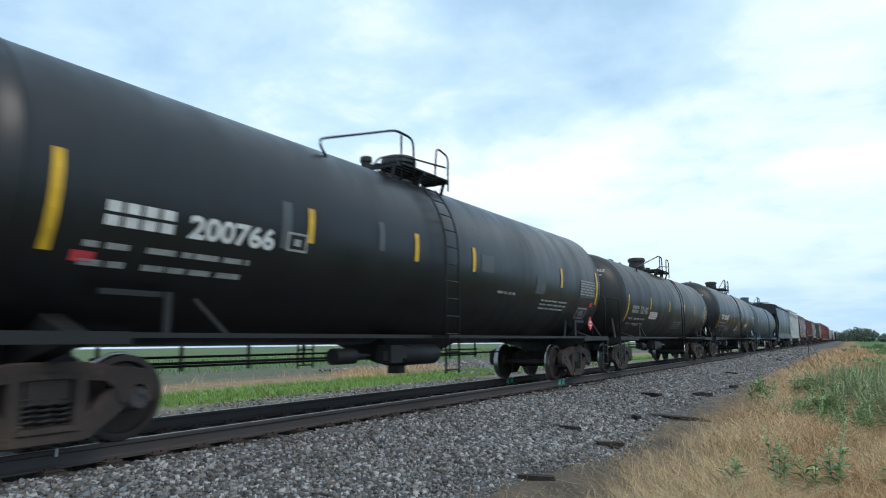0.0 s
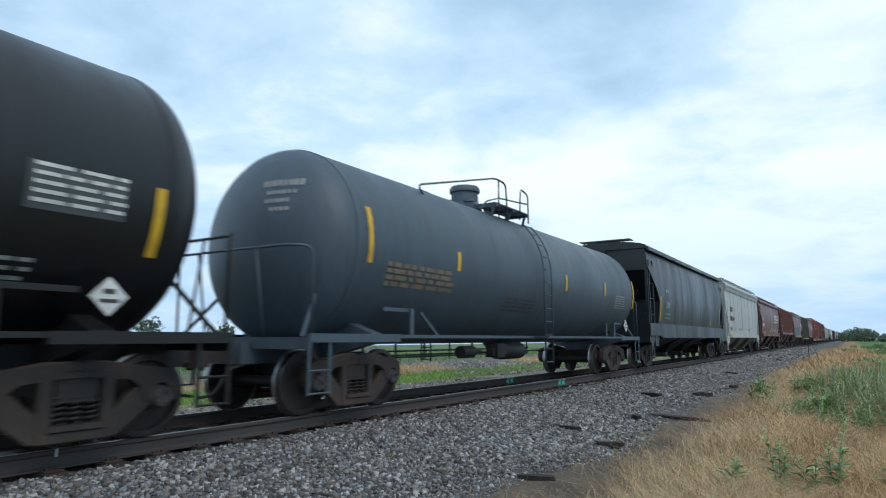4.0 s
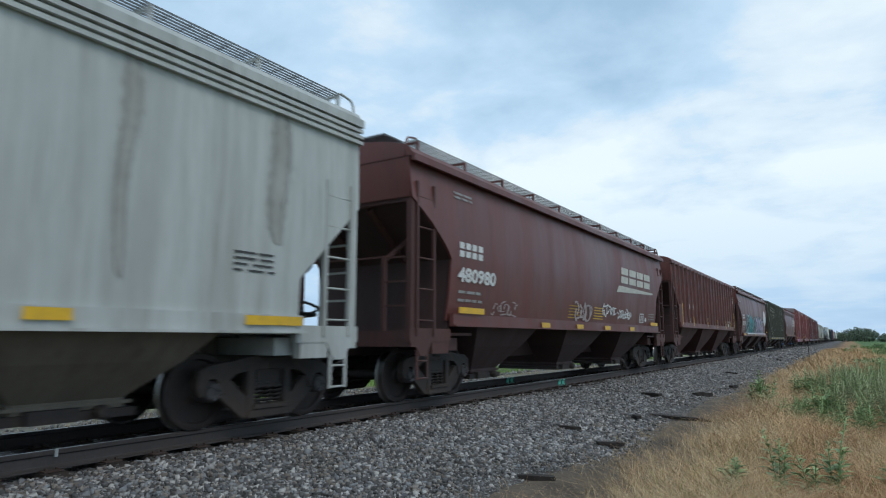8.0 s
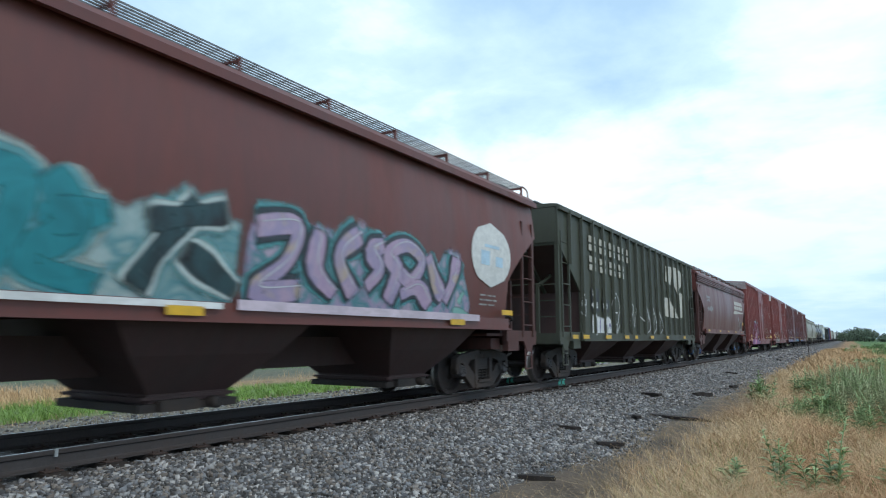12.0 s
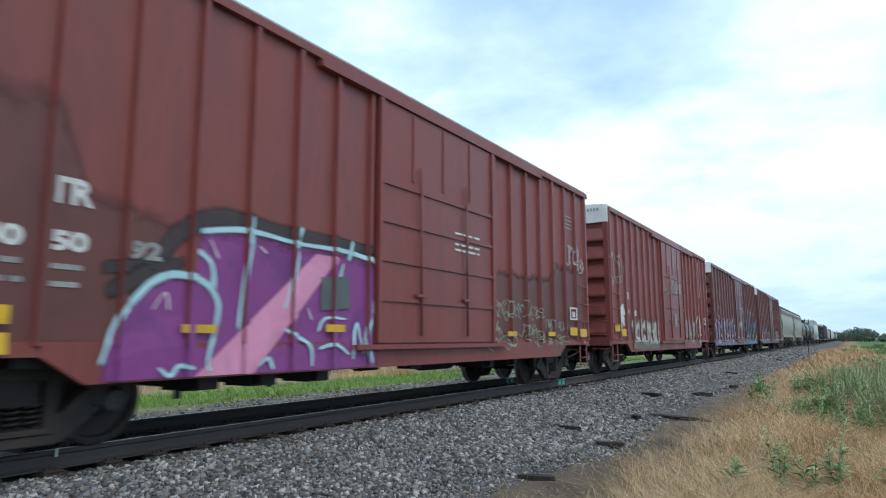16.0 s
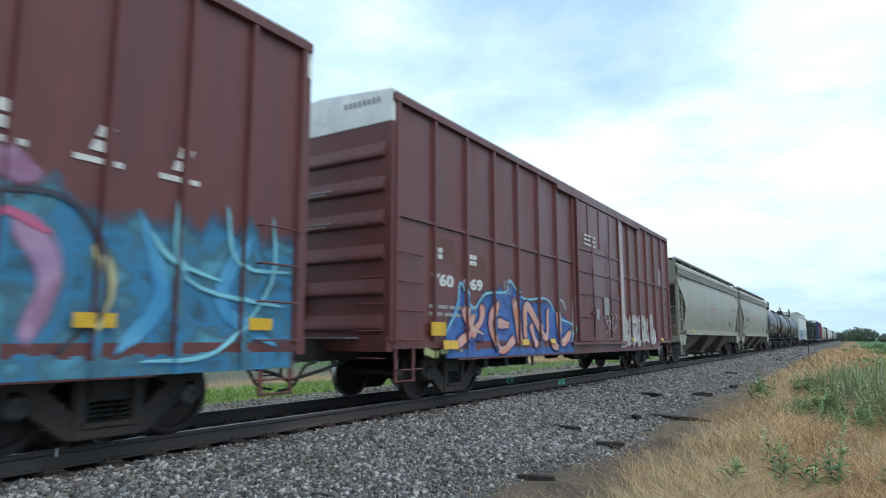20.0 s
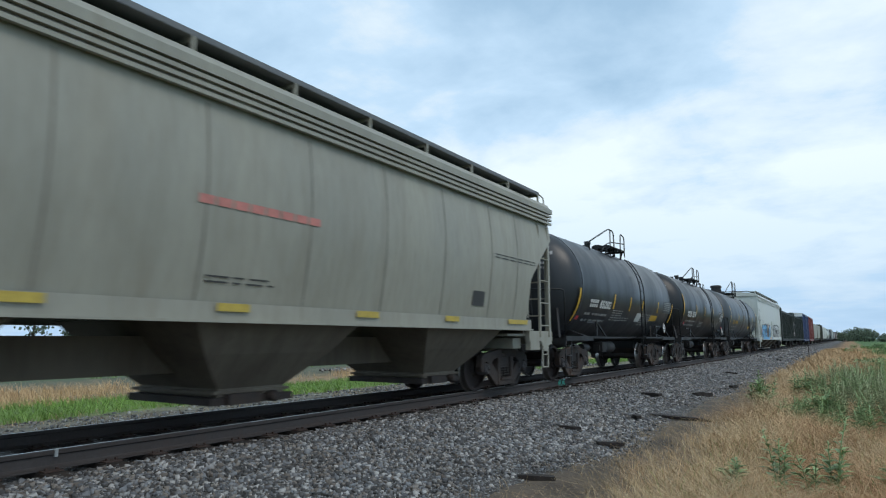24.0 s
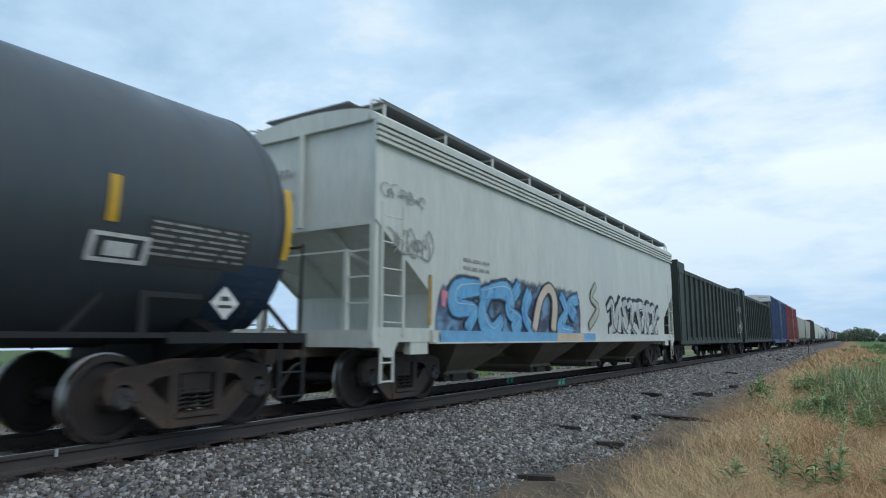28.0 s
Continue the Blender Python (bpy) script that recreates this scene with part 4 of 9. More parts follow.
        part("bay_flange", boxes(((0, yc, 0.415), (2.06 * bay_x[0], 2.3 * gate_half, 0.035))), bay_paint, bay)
        for q in (-1, 1):
            part("gate_rack", boxes(((q * 1.08 * bay_x[0], yc - 0.2, 0.33), (0.10, 0.5, 0.13))), M_TRUCK, bay)
            part("gate_capstan", lambda: bmx(lathe, [(-0.06, 0.05), (0.0, 0.075), (0.10, 0.075), (0.13, 0.04)], "x", 10), M_TRUCK, bay, m=pose(q * 1.06 * bay_x[0], yc + 0.5 * gate_half, 0.33, 0, 0, 0 if q > 0 else 180), key="capstan")
    if bay_share < 1:
        part("center_sill", boxes(((0, 0, 0.88), (0.50, s1 - s0, 0.46))), bay_paint, car)
    for s in (-1, 1):
        part("stub_sill", boxes(((0, s * (half - 0.6 - (half - s1 + 0.2) / 2), 0.94), (0.34, half - s1 + 0.2, 0.30))), bay_paint, car)
    tc = half - truck_in
    for s in (-1, 1):
        ye = yb if s > 0 else ya
        # slope sheet frame, end sill, posts
        part("end_sill", boxes(((0, ye - s * 0.10, 1.08), (3.1, 0.20, 0.26)), ((0, ye - s * 1.10, 1.16), (2.9, 2.0, 0.05)), ((0, s * tc, 0.98), (2.7, 0.4, 0.22))), gear, car, "end sill and platform")
        for q in (-1, 1):
            part("side_sill_end", boxes(((q * 1.50, ye - s * (slope / 2 + .0), 1.14), (0.10, slope + 0.05, 0.22)), ((q * 1.48, ye - s * (slope - 0.3), 0.98), (0.12, 0.5, 0.3))), gear, car)
            part("corner_post", boxes(((q * 1.49, ye - s * 0.06, (1.2 + zend) / 2), (0.10, 0.10, zend - 1.2 + 0.02))), gear, car)
            part("end_post", boxes(((q * 0.95, ye - s * 0.06, 1.82), (0.07, 0.07, 1.28))), gear, car)
            for z in (1.62, 2.02, 2.42):
                part("end_rung", boxes(((q * 1.22, ye - s * 0.06, z), (0.50, 0.03, 0.03))), gear, car)
            bm = bmesh.new()
            ladder_mesh(bm, 1.12, zend + 0.30, ladder_w, rungs)
            part("side_ladder", bm, gear, car, "", pose(q * 1.55, ye - s * (0.16 + ladder_w / 2), 0))
            if end_ladder:
                bm = bmesh.new()
                ladder_mesh(bm, 0.98, eave - 0.05, 0.42, 9)
                part("end_ladder", bm, gear, car, "", pose(q * 1.22, ye + s * 0.05, 0, 0, 0, 90))
            part("corner_gusset", bmx(prism, [(ye - s * 0.62, 1.04), (ye - s * 0.08, 1.04), (ye - s * 0.26, 0.80), (ye - s * 0.44, 0.80)], q * 1.53 - 0.02, q * 1.53 + 0.02), gear, car)
            bm = bmesh.new()
            beam(bm, (q * 0.55, ye - s * 0.12, zend - 0.1), (q * 0.55, ye - s * slope, zs + foot), 0.08, 0.08)
            beam(bm, (q * 0.95, ye - s * 0.10, 2.40), (q * 0.95, ye - s * (slope * 0.62), zs + foot + (zend - zs - foot) * 0.36), 0.06, 0.06)
            part("slope_brace", bm, gear, car)
            bm = bmesh.new()
            for z in (0.44, 0.72):
                tube(bm, [(q * 1.53, ye - s * 0.50, z), (q * 1.53, ye - s * 0.20, z)], 0.016)
            for y in (0.50, 0.20):
                beam(bm, (q * 1.53, ye - s * y, 0.42), (q * 1.53, ye - s * y, 1.06), 0.02, 0.05)
            part("sill_step", bm, gear, car)
        # a cross bar ties the posts
        part("end_crossbar", boxes(((0, ye - s * 0.06, 2.44), (2.0, 0.03, 0.03)), ((0, ye - s * 0.06, zend - 0.02), (3.0, 0.08, 0.08))), gear, car)
        if core_paint or dark_core:
            part("end_panel", boxes(((0, ye + s * 0.004, zend + end_h / 2), (2 * width - 0.16, 0.012, end_h - 0.02))), paint, car)
        tagged(part("end_stencil", boxes(*[((-0.35 - 0.13 * k, ye + s * 0.012, zend + end_h * 0.62), (0.09, 0.012, 0.11)) for k in range(4)], *[((-0.3 - 0.12 * k, ye + s * 0.012, zend + end_h * 0.38), (0.085, 0.012, 0.10)) for k in range(6)]), M_FADED, car, "faded end numbering as bars"), kind="stuff")
        # end wall carries the same painted-in shade as the core
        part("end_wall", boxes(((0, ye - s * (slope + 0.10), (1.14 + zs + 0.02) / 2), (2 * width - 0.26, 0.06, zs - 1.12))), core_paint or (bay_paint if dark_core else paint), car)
        part("end_stiffener", boxes(((0.0, ye + s * 0.03, zend + end_h / 2), (0.08, 0.06, end_h))), trim, car)
        if s > 0:
            part("air_reservoir", lambda: bmx(lathe, [(-0.55, 0.05), (-0.5, 0.16), (-0.42, 0.19), (0.42, 0.19), (0.5, 0.16), (0.55, 0.05)], "x", 16), M_BLACK, car, "air brake reservoir on the end platform", pose(0.35, ye - 0.75, 1.46), smooth=True, key="end_reservoir")
            part("brake_cylinder", lambda: bmx(lathe, [(-0.3, 0.14), (0.15, 0.14), (0.2, 0.05), (0.5, 0.03)], "x", 14), M_BLACK, car, "", pose(0.55, ye - 0.3, 1.42), smooth=True, key="end_cylinder")
            bm = bmesh.new()
            tube(bm, rounded([(0.9, ye - 0.75, 1.46), (1.15, ye - 0.7, 1.6), (1.2, ye - 0.35, 1.5), (0.9, ye - 0.3, 1.42)], 0.12), 0.02, 6)
            tube(bm, rounded([(-0.2, ye - 0.3, 1.42), (-0.6, ye - 0.3, 1.3), (-0.6, ye - 0.3, 0.9)], 0.12), 0.02, 6)
            part("air_pipe", bm, M_BLACK, car)
        truck(car, s * tc, rusty, cap or M_CAP)
        coupler(car, half, s)
    bm = bmesh.new()
    lathe(bm, [(-0.04, 0.27), (0.0, 0.29), (0.04, 0.27), (0.04, 0.24), (-0.04, 0.24)], "y", 20, cap=False)
    for k in range(3):
        a = 2 * math.pi * k / 3
        beam(bm, (0, 0, 0), (0.26 * math.cos(a), 0, 0.26 * math.sin(a)), 0.03, 0.03)
    part("brake_wheel", bm, M_BLACK, car, "hand brake wheel", pose(-0.75, ya - 0.16, 2.5))
    # roof walks with their posts
    zt = eave + 0.37
    for q in (-1, 1) if boards != "none" else ():
        bm = bmesh.new()
        x0, x1 = (0.90, 1.42)
        if boards == "grate":
            for k in range(9):
                x = x0 + (x1 - x0) * k / 8
                box(bm, (q * x, 0, zt), (0.009, yb - ya - 0.5, 0.022))
            n = int((yb - ya) / 0.28)
            for k in range(n):
                y = ya + 0.3 + (yb - ya - 0.6) * k / (n - 1)
                box(bm, (q * (x0 + x1) / 2, y, zt), (x1 - x0, 0.010, 0.012))
        else:
            box(bm, (q * (x0 + x1) / 2, 0, zt), (x1 - x0, yb - ya - 0.5, 0.025))
            box(bm, (q * x1, 0, zt + 0.03), (0.012, yb - ya - 0.5, 0.07))
        walkboard = part("roof_walk", bm, M_GRATE, car, "steel grating roof walk")
        for k in range(11):
            y = ya + 0.35 + (yb - ya - 0.7) * k / 10
            bm = bmesh.new()
            beam(bm, (q * 1.42, y, eave + 0.03), (q * 1.42, y, zt - 0.01), 0.04, 0.04)
            box(bm, (q * 1.16, y, zt - 0.035), (0.54, 0.04, 0.04))
            part("roof_walk_post", bm, trim, walkboard)
        for s in (-1, 1):
            bm = bmesh.new()
            ye = yb if s > 0 else ya
            tube(bm, rounded([(q * 1.42, ye - s * 0.30, zt + 0.02), (q * 1.42, ye - s * 0.02, zt - 0.02), (q * 1.42, ye + s * 0.02, eave)], 0.1), 0.018)
            part("roof_grab", bm, trim, car)
    for s in (-1, 1):
        ye = yb if s > 0 else ya
        tagged(part("crossover_walk", boxes(*[((0, ye - s * (0.05 + 0.09 * k), eave + roof + 0.08), (1.9, 0.06, 0.03)) for k in range(6)]), M_GRATE, car), kind="stuff")
    part("roof_hatch", boxes(((0, 0, eave + roof + 0.03), (0.62, yb - ya - 1.2, 0.09)), *[((0, ya + 1 + (yb - ya - 2) * k / 9, eave + roof + 0.09), (0.72, 0.06, 0.05)) for k in range(10)]), trim, car, "long hinged loading hatch")
    for y, w in reflect:
        stencil(car, "yellow_stripe", [(y, zs - 0.05, w, 0.12)], lambda z: width + 0.035, M_YELLOW, 1, "yellow reflective strip")
    if extra:
        extra(car, lambda z: surf(z), ya, yb, eave, RY)
    return car


# --------------------------------------------------------------- boxcar
def box_car(name, label, u0, u1, f0, f1, eave, paint, posts, door, end_cap, bottom=0.68, truck_in=2.55, end_ribs=6, rusty=False, extra=None, door_posts=3, belt=None, width=1.50, doors=1, cap=None):
    half, mid = (u1 - u0) / 2, (u0 + u1) / 2
    car = tagged(new(name), label, "boxcar", "cars of the freight train")
    CARS.append((car, mid, half))
    ya, yb = f0 - mid, f1 - mid
    zf = 1.04
    part("body", boxes(((0, 0, (zf + eave) / 2), (2 * width, yb - ya, eave - zf))), paint, car)
    tc = half - truck_in

    def surf(z):
        return width + (0.021 if z < zf + 0.01 else 0.0)
    bm = bmesh.new()
    prism(bm, [(-width - 0.03, eave - 0.03), (-width - 0.03, eave + 0.03), (0, eave + 0.16), (width + 0.03, eave + 0.03), (width + 0.03, eave - 0.03)], ya + 0.01, yb - 0.01, "y")
    part("roof", bm, M_GALV, car, "galvanised low-peaked roof")
    for q in (-1, 1):
        # side sill: shallow over the trucks, deeper between them
        bm = bmesh.new()
        e0, e1 = ya + 2.0, yb - 2.0
        pts = [(ya, zf), (ya, zf - 0.12), (e0 - 0.4, zf - 0.12), (e0, bottom), (e1, bottom), (e1 + 0.4, zf - 0.12), (yb, zf - 0.12), (yb, zf)]
        prism(bm, pts, q * (width - 0.06) if q > 0 else q * (width + 0.02), q * (width + 0.02) if q > 0 else q * (width - 0.06), "x")
        part("side_sill", bm, paint, car)
        part("top_chord", boxes(((q * (width + 0.03), 0, eave - 0.09), (0.10, yb - ya, 0.12))), paint, car)
    d0, d1 = door[0], door[1]
    RY = []
    for i in range(posts[0]):
        RY.append(ya + 0.06 + (d0 - 0.12 - ya - 0.06) * i / (posts[0] - 1))
    for i in range(posts[1]):
        RY.append(d1 + 0.12 + (yb - 0.06 - d1 - 0.12) * i / (posts[1] - 1))
    for q in (-1, 1):
        for k, y in enumerate(RY):
            corner = k in (0, posts[0] + posts[1] - 1)
            w = 0.13 if corner else 0.10

            def rib():
                bm = bmesh.new()
                pr = [(width - 0.01, -w * .5), (width + 0.07, -w * 0.30), (width + 0.07, w * 0.30), (width - 0.01, w * .5)]
                prism(bm, pr, zf - 0.02, eave - 0.14, "z")
                return bm
            part("side_post", rib, paint, car, m=pose(0, y, 0, 0, 0, 0 if q > 0 else 180), key=("post", paint.name, width, eave, corner))
        if belt:
            part("belt_rail", boxes(((q * (width + 0.02), (ya + d0) / 2, belt), (0.05, d0 - ya, 0.05)), ((q * (width + 0.02), (yb + d1) / 2, belt), (0.05, yb - d1, 0.05))), paint, car)
        # sliding door
        zt, zb = eave - 0.28, zf - 0.02
        dr = part("sliding_door", boxes(((q * (width + 0.055), (d0 + d1) / 2, (zt + zb) / 2), (0.05, d1 - d0, zt - zb))), paint, car, "ribbed sliding door")
        items = [((q * (width + 0.10), y, (zt + zb) / 2), (0.05, 0.09, zt - zb)) for y in (d0 + 0.05, d1 - 0.05)]
        for i in range(1, 5):
            items.append(((q * (width + 0.09), (d0 + d1) / 2, zb + (zt - zb) * i / 5 * (0.80) + 0.05), (0.04, d1 - d0, 0.06)))
        for i in range(1, door_posts + 1):
            items.append(((q * (width + 0.085), d0 + (d1 - d0) * i / (door_posts + 1), zb + (zt - zb) * 0.84), (0.03, 0.06, (zt - zb) * 0.30)))
        part("door_rib", boxes(*items), paint, dr)
        bm = bmesh.new()
        for y in (d0 + (d1 - d0) * 0.30, d0 + (d1 - d0) * 0.70):
            tube(bm, [(q * (width + 0.13), y, zb + 0.1), (q * (width + 0.13), y, zt - 0.9)], 0.022, 6)
            box(bm, (q * (width + 0.13), y, zb + 0.75), (0.05, 0.30, 0.05))
        part("door_lock_rod", bm, paint, dr)
        part("door_track", boxes(((q * (width + 0.06), d0 + (d1 - d0) * 0.65, zt + 0.06), (0.12, (d1 - d0) * 2.0, 0.10))), paint, car)
        part("door_sill", boxes(((q * (width + 0.06), (d0 + d1) / 2, zb - 0.06), (0.14, (d1 - d0) * 1.25, 0.07))), paint, car)
    # ends with pressed horizontal ribs
    for s in (-1, 1):
        ye = yb if s > 0 else ya
        span = eave - 0.54 - zf - 0.15
        for k in range(end_ribs):
            z0 = zf + 0.15 + span * k / end_ribs
            h = span / end_ribs

            def endrib():
                bm = bmesh.new()
                prism(bm, [(0, 0.0), (0.115, 0.015), (0.13, 0.05), (0.125, h * 0.18), (0.03, h * 0.74), (0.0, h * 0.78)], -width + 0.10, width - 0.10, "x")
                return bm
            part("end_rib", endrib, paint, car, m=pose(0, ye, z0, 0, 0, 0 if s > 0 else 180), key=("endrib", round(h, 3), paint.name))
        cap_panel = part("end_cap_panel", bmx(prism, [(-width - 0.03, eave - 0.50), (-width - 0.03, eave + 0.035), (0, eave + 0.165), (width + 0.03, eave + 0.035), (width + 0.03, eave - 0.50)], ye + s * 0.005, ye + s * 0.09, "y"), end_cap, car, "pale painted panel at the top of the end")
        tagged(part("end_numbering", boxes(*[((x0_ + 0.10 * k, ye + s * 0.094, eave - 0.10), (0.065, 0.008, 0.09)) for x0_, n_ in ((-1.2, 6), (0.55, 8)) for k in range(n_)]), M_FADED, cap_panel, "small faded numbering as bars"), kind="stuff")
        tagged(part("end_stencil", boxes(*[((-0.30 + 0.11 * k + 0.02 * j, ye + s * 0.137, zf + 0.15 + span * r / end_ribs + 0.07 + 0.055 * j), (0.08, 0.006, 0.03)) for r in (3, 4) for j in range(2) for k in range(5 + j)]), M_FADED, car, "small faded numbering as bars"), kind="stuff")
        for q in (-1, 1):
            part("end_corner", boxes(((q * (width - 0.05), ye + s * 0.03, (zf + eave - 0.5) / 2), (0.16, 0.10, eave - 0.5 - zf))), paint, car)
        part("end_sill", boxes(((0, ye + s * 0.05, 1.0), (3.0, 0.16, 0.24))), paint, car)
        part("end_platform", boxes(*[((0, ye + s * (0.12 + 0.09 * k), 1.09), (1.9, 0.06, 0.03)) for k in range(4)]), M_GRATE, car, "crossover platform")
        for q in (-1, 1):
            def side_rung():
                bm = bmesh.new()
                tube(bm, rounded([(q * (width + 0.02), -s * 0.08, 0), (q * (width + 0.11), -s * 0.10, 0), (q * (width + 0.11), -s * 0.70, 0), (q * (width + 0.02), -s * 0.72, 0)], 0.03, 2), 0.013, 5)
                return bm

            def end_rung():
                bm = bmesh.new()
                tube(bm, rounded([(q * (width - 0.10), s * 0.02, 0), (q * (width - 0.12), s * 0.15, 0), (q * (width - 0.55), s * 0.15, 0), (q * (width - 0.57), s * 0.02, 0)], 0.03, 2), 0.013, 5)
                return bm
            for k in range(5):
                part("grab_iron", side_rung, paint, car, m=pose(0, ye, 0.60 + 0.46 * k), key=("side_rung", q, s, width, paint.name))
            for k in range(4):
                part("grab_iron", end_rung, paint, car, m=pose(0, ye, 0.78 + 0.42 * k), key=("end_rung", q, s, width, paint.name))
            bm = bmesh.new()
            for z in (0.42,):
                tube(bm, [(q * (width + 0.0), ye - s * 0.58, z), (q * (width + 0.0), ye - s * 0.10, z)], 0.016)
            for y in (0.58, 0.10):
                beam(bm, (q * (width), ye - s * y, 0.40), (q * (width), ye - s * y, 0.98), 0.02, 0.06)
            part("sill_step", bm, paint, car)
        bm = bmesh.new()
        box(bm, (-0.6, ye + s * 0.18, 1.75), (0.5, 0.16, 0.5))
        lathe(bm, [(0.0, 0.28), (0.03, 0.28)], "y", 18, center=(-0.6, ye + s * 0.28, 1.9))
        if s < 0:
            part("hand_brake", bm, M_BLACK, car, "hand brake housing")
        else:
            bm.free()
        truck(car, s * tc, rusty, cap or M_CAP)
        coupler(car, half, s)
        bm = bmesh.new()
        box(bm, (0, s * (half - 0.9), 0.88), (0.5, 1.4, 0.32))
        box(bm, (0, s * tc, 0.93), (2.7, 0.4, 0.22))
        part("draft_sill", bm, M_BLACK, car)
        bm = bmesh.new()
        tube(bm, rounded([(0.45, s * (half - 1.1), 0.72), (0.5, s * (half - 0.5), 0.60), (0.3, s * (half - 0.02), 0.46)], 0.3), 0.028, 6)
        part("cushion_hose", bm, M_RUBBER, car)
    part("center_sill", boxes(((0, 0, 0.88), (0.5, 2 * half - 2.4, 0.32)), *[((0, y, 0.98), (2.8, 0.12, 0.14)) for y in (-3.6, -1.8, 0, 1.8, 3.6)]), M_BLACK, car)
    brake_gear(car, 0.0, drop=0.12)
    for y in (ya + 3.5, ya + 4.4, ya + 5.4, yb - 5.0, yb - 3.9):
        part("cross_bearer", lambda: boxes(((0, 0, 0.72), (2.5, 0.16, 0.40)), ((0.85, 0.1, 0.60), (0.5, 0.42, 0.22))), M_BLACK, car, m=pose(0, y, 0), key="crossbearer")
    bm = bmesh.new()
    tube(bm, [(0.9, ya + 2.4, 0.62), (0.9, d0 - 0.5, 0.70)], 0.018, 5)
    beam(bm, (0.9, ya + 3.4, 0.4), (0.9, ya + 3.4, 0.95), 0.03, 0.08)
    beam(bm, (0.9, d0 - 1.4, 0.45), (0.9, d0 - 1.4, 0.95), 0.03, 0.08)
    part("brake_rod", bm, M_BLACK, car)
    if extra:
        extra(car, surf, ya, yb, eave, RY)
    return car


# -------------------------------------------------------------- gondola
def slat_gondola(name, label, u0, u1, paint, eave=4.05, gaps=True, extra=None):
    """A tall open car with upright side posts, plates with gaps between them and higher ends."""
    half, mid = (u1 - u0) / 2, (u0 + u1) / 2
    car = tagged(new(name), label, "gondola car", "cars of the freight train")
    CARS.append((car, mid, half))
    ya, yb = -half + 0.55, half - 0.55
    w = 1.52
    part("floor_frame", boxes(((0, 0, 1.05), (2 * w, yb - ya, 0.16)), ((0, 0, 0.86), (0.5, 2 * half - 1.6, 0.30)), ((w, 0, 1.0), (0.08, yb - ya, 0.30)), ((-w, 0, 1.0), (0.08, yb - ya, 0.30))), paint, car)
    n = 17
    for q in (-1, 1):
        part("top_rail", boxes(((q * w, 0, eave - 0.08), (0.12, yb - ya, 0.18))), paint, car)
        for i in range(n):
            y = ya + 0.1 + (yb - ya - 0.2) * i / (n - 1)
            part("side_post", lambda: boxes(((0, 0, (1.0 + eave) / 2), (0.10, 0.12, eave - 1.0))), paint, car, m=pose(q * (w + 0.03), y, 0), key=("gonpost", name))
            if i < n - 1:
                step = (yb - ya - 0.2) / (n - 1)
                gap = gaps and i < 7
                part("side_panel", lambda: boxes(((0, 0, 0), (0.03, step - (0.26 if gap else 0.0), eave - 1.2))), paint, car, m=pose(q * (w - 0.02), y + step / 2, (eave + 1.0) / 2 - 0.02), key=("gonpanel", name, gap))
    for s in (-1, 1):
        ye = yb if s > 0 else ya
        part("end_bulkhead", boxes(((0, ye, (1.0 + eave + 0.35) / 2), (2 * w + 0.1, 0.14, eave + 0.35 - 1.0)), ((w, ye - s * 0.7, (1.0 + eave + 0.3) / 2), (0.06, 1.4, eave + 0.3 - 1.0)), ((-w, ye - s * 0.7, (1.0 + eave + 0.3) / 2), (0.06, 1.4, eave + 0.3 - 1.0))), paint, car, "tall end bulkhead")
        tc = half - 2.3
        part("draft_sill", boxes(((0, s * (half - 0.8), 0.86), (0.5, 1.2, 0.3)), ((0, s * tc, 0.95), (2.7, 0.4, 0.2))), M_BLACK, car)
        truck(car, s * tc, False, M_CAP)
        coupler(car, half, s)
    if extra:
        extra(car, lambda z: w + 0.09, ya, yb, eave)
    return car


# ------------------------------------------------------------ the train
P_TANK_A = car_paint("weathered_black_tank_paint", (0.0062, 0.0068, 0.0085), dirt=(0.017, 0.0175, 0.019), amount=0.4, rough=0.38)
P_TANK_B = car_paint("brownish_black_tank_paint", (0.0105, 0.010, 0.0098), dirt=(0.027, 0.024, 0.021), amount=0.5, rough=0.44)
P_TANK_C = car_paint("blue_grey_tank_paint", (0.060, 0.086, 0.110), dirt=(0.042, 0.045, 0.048), amount=0.45, rough=0.5)
P_TANK_D = car_paint("slate_grey_tank_paint", (0.021, 0.025, 0.031), dirt=(0.034, 0.033, 0.031), amount=0.4, rough=0.40)
P_TANK_E = car_paint("dark_blue_grey_tank_paint", (0.056, 0.068, 0.080), dirt=(0.07, 0.065, 0.055), amount=0.4, rough=0.42)
P_HOP_DK = car_paint("dark_grey_hopper_paint", (0.0105, 0.0145, 0.018), dirt=(0.018, 0.019, 0.019), amount=0.4, rough=0.40)
P_HOP_LT = car_paint("pale_grey_hopper_paint", (0.4371, 0.4557, 0.4371), dirt=(0.18, 0.16, 0.13), amount=0.5, rough=0.48, streak=0.03)
P_BROWN = car_paint("mineral_brown_paint", (0.135, 0.040, 0.032), dirt=(0.070, 0.036, 0.029), amount=0.5, rough=0.47)
P_BROWN2 = car_paint("faded_brown_paint", (0.150, 0.044, 0.033), dirt=(0.050, 0.030, 0.026), amount=0.8, rough=0.49)
P_GREEN = car_paint("dark_green_paint", (0.054, 0.059, 0.040), dirt=(0.052, 0.047, 0.036), amount=0.6, rough=0.6)
P_GONDOLA = car_paint("blackish_green_paint", (0.022, 0.031, 0.024), dirt=(0.03, 0.028, 0.022), amount=0.6, rough=0.6)
P_BOX = car_paint("boxcar_red_paint", (0.225, 0.052, 0.044), dirt=(0.11, 0.037, 0.031), amount=0.5, rough=0.47)
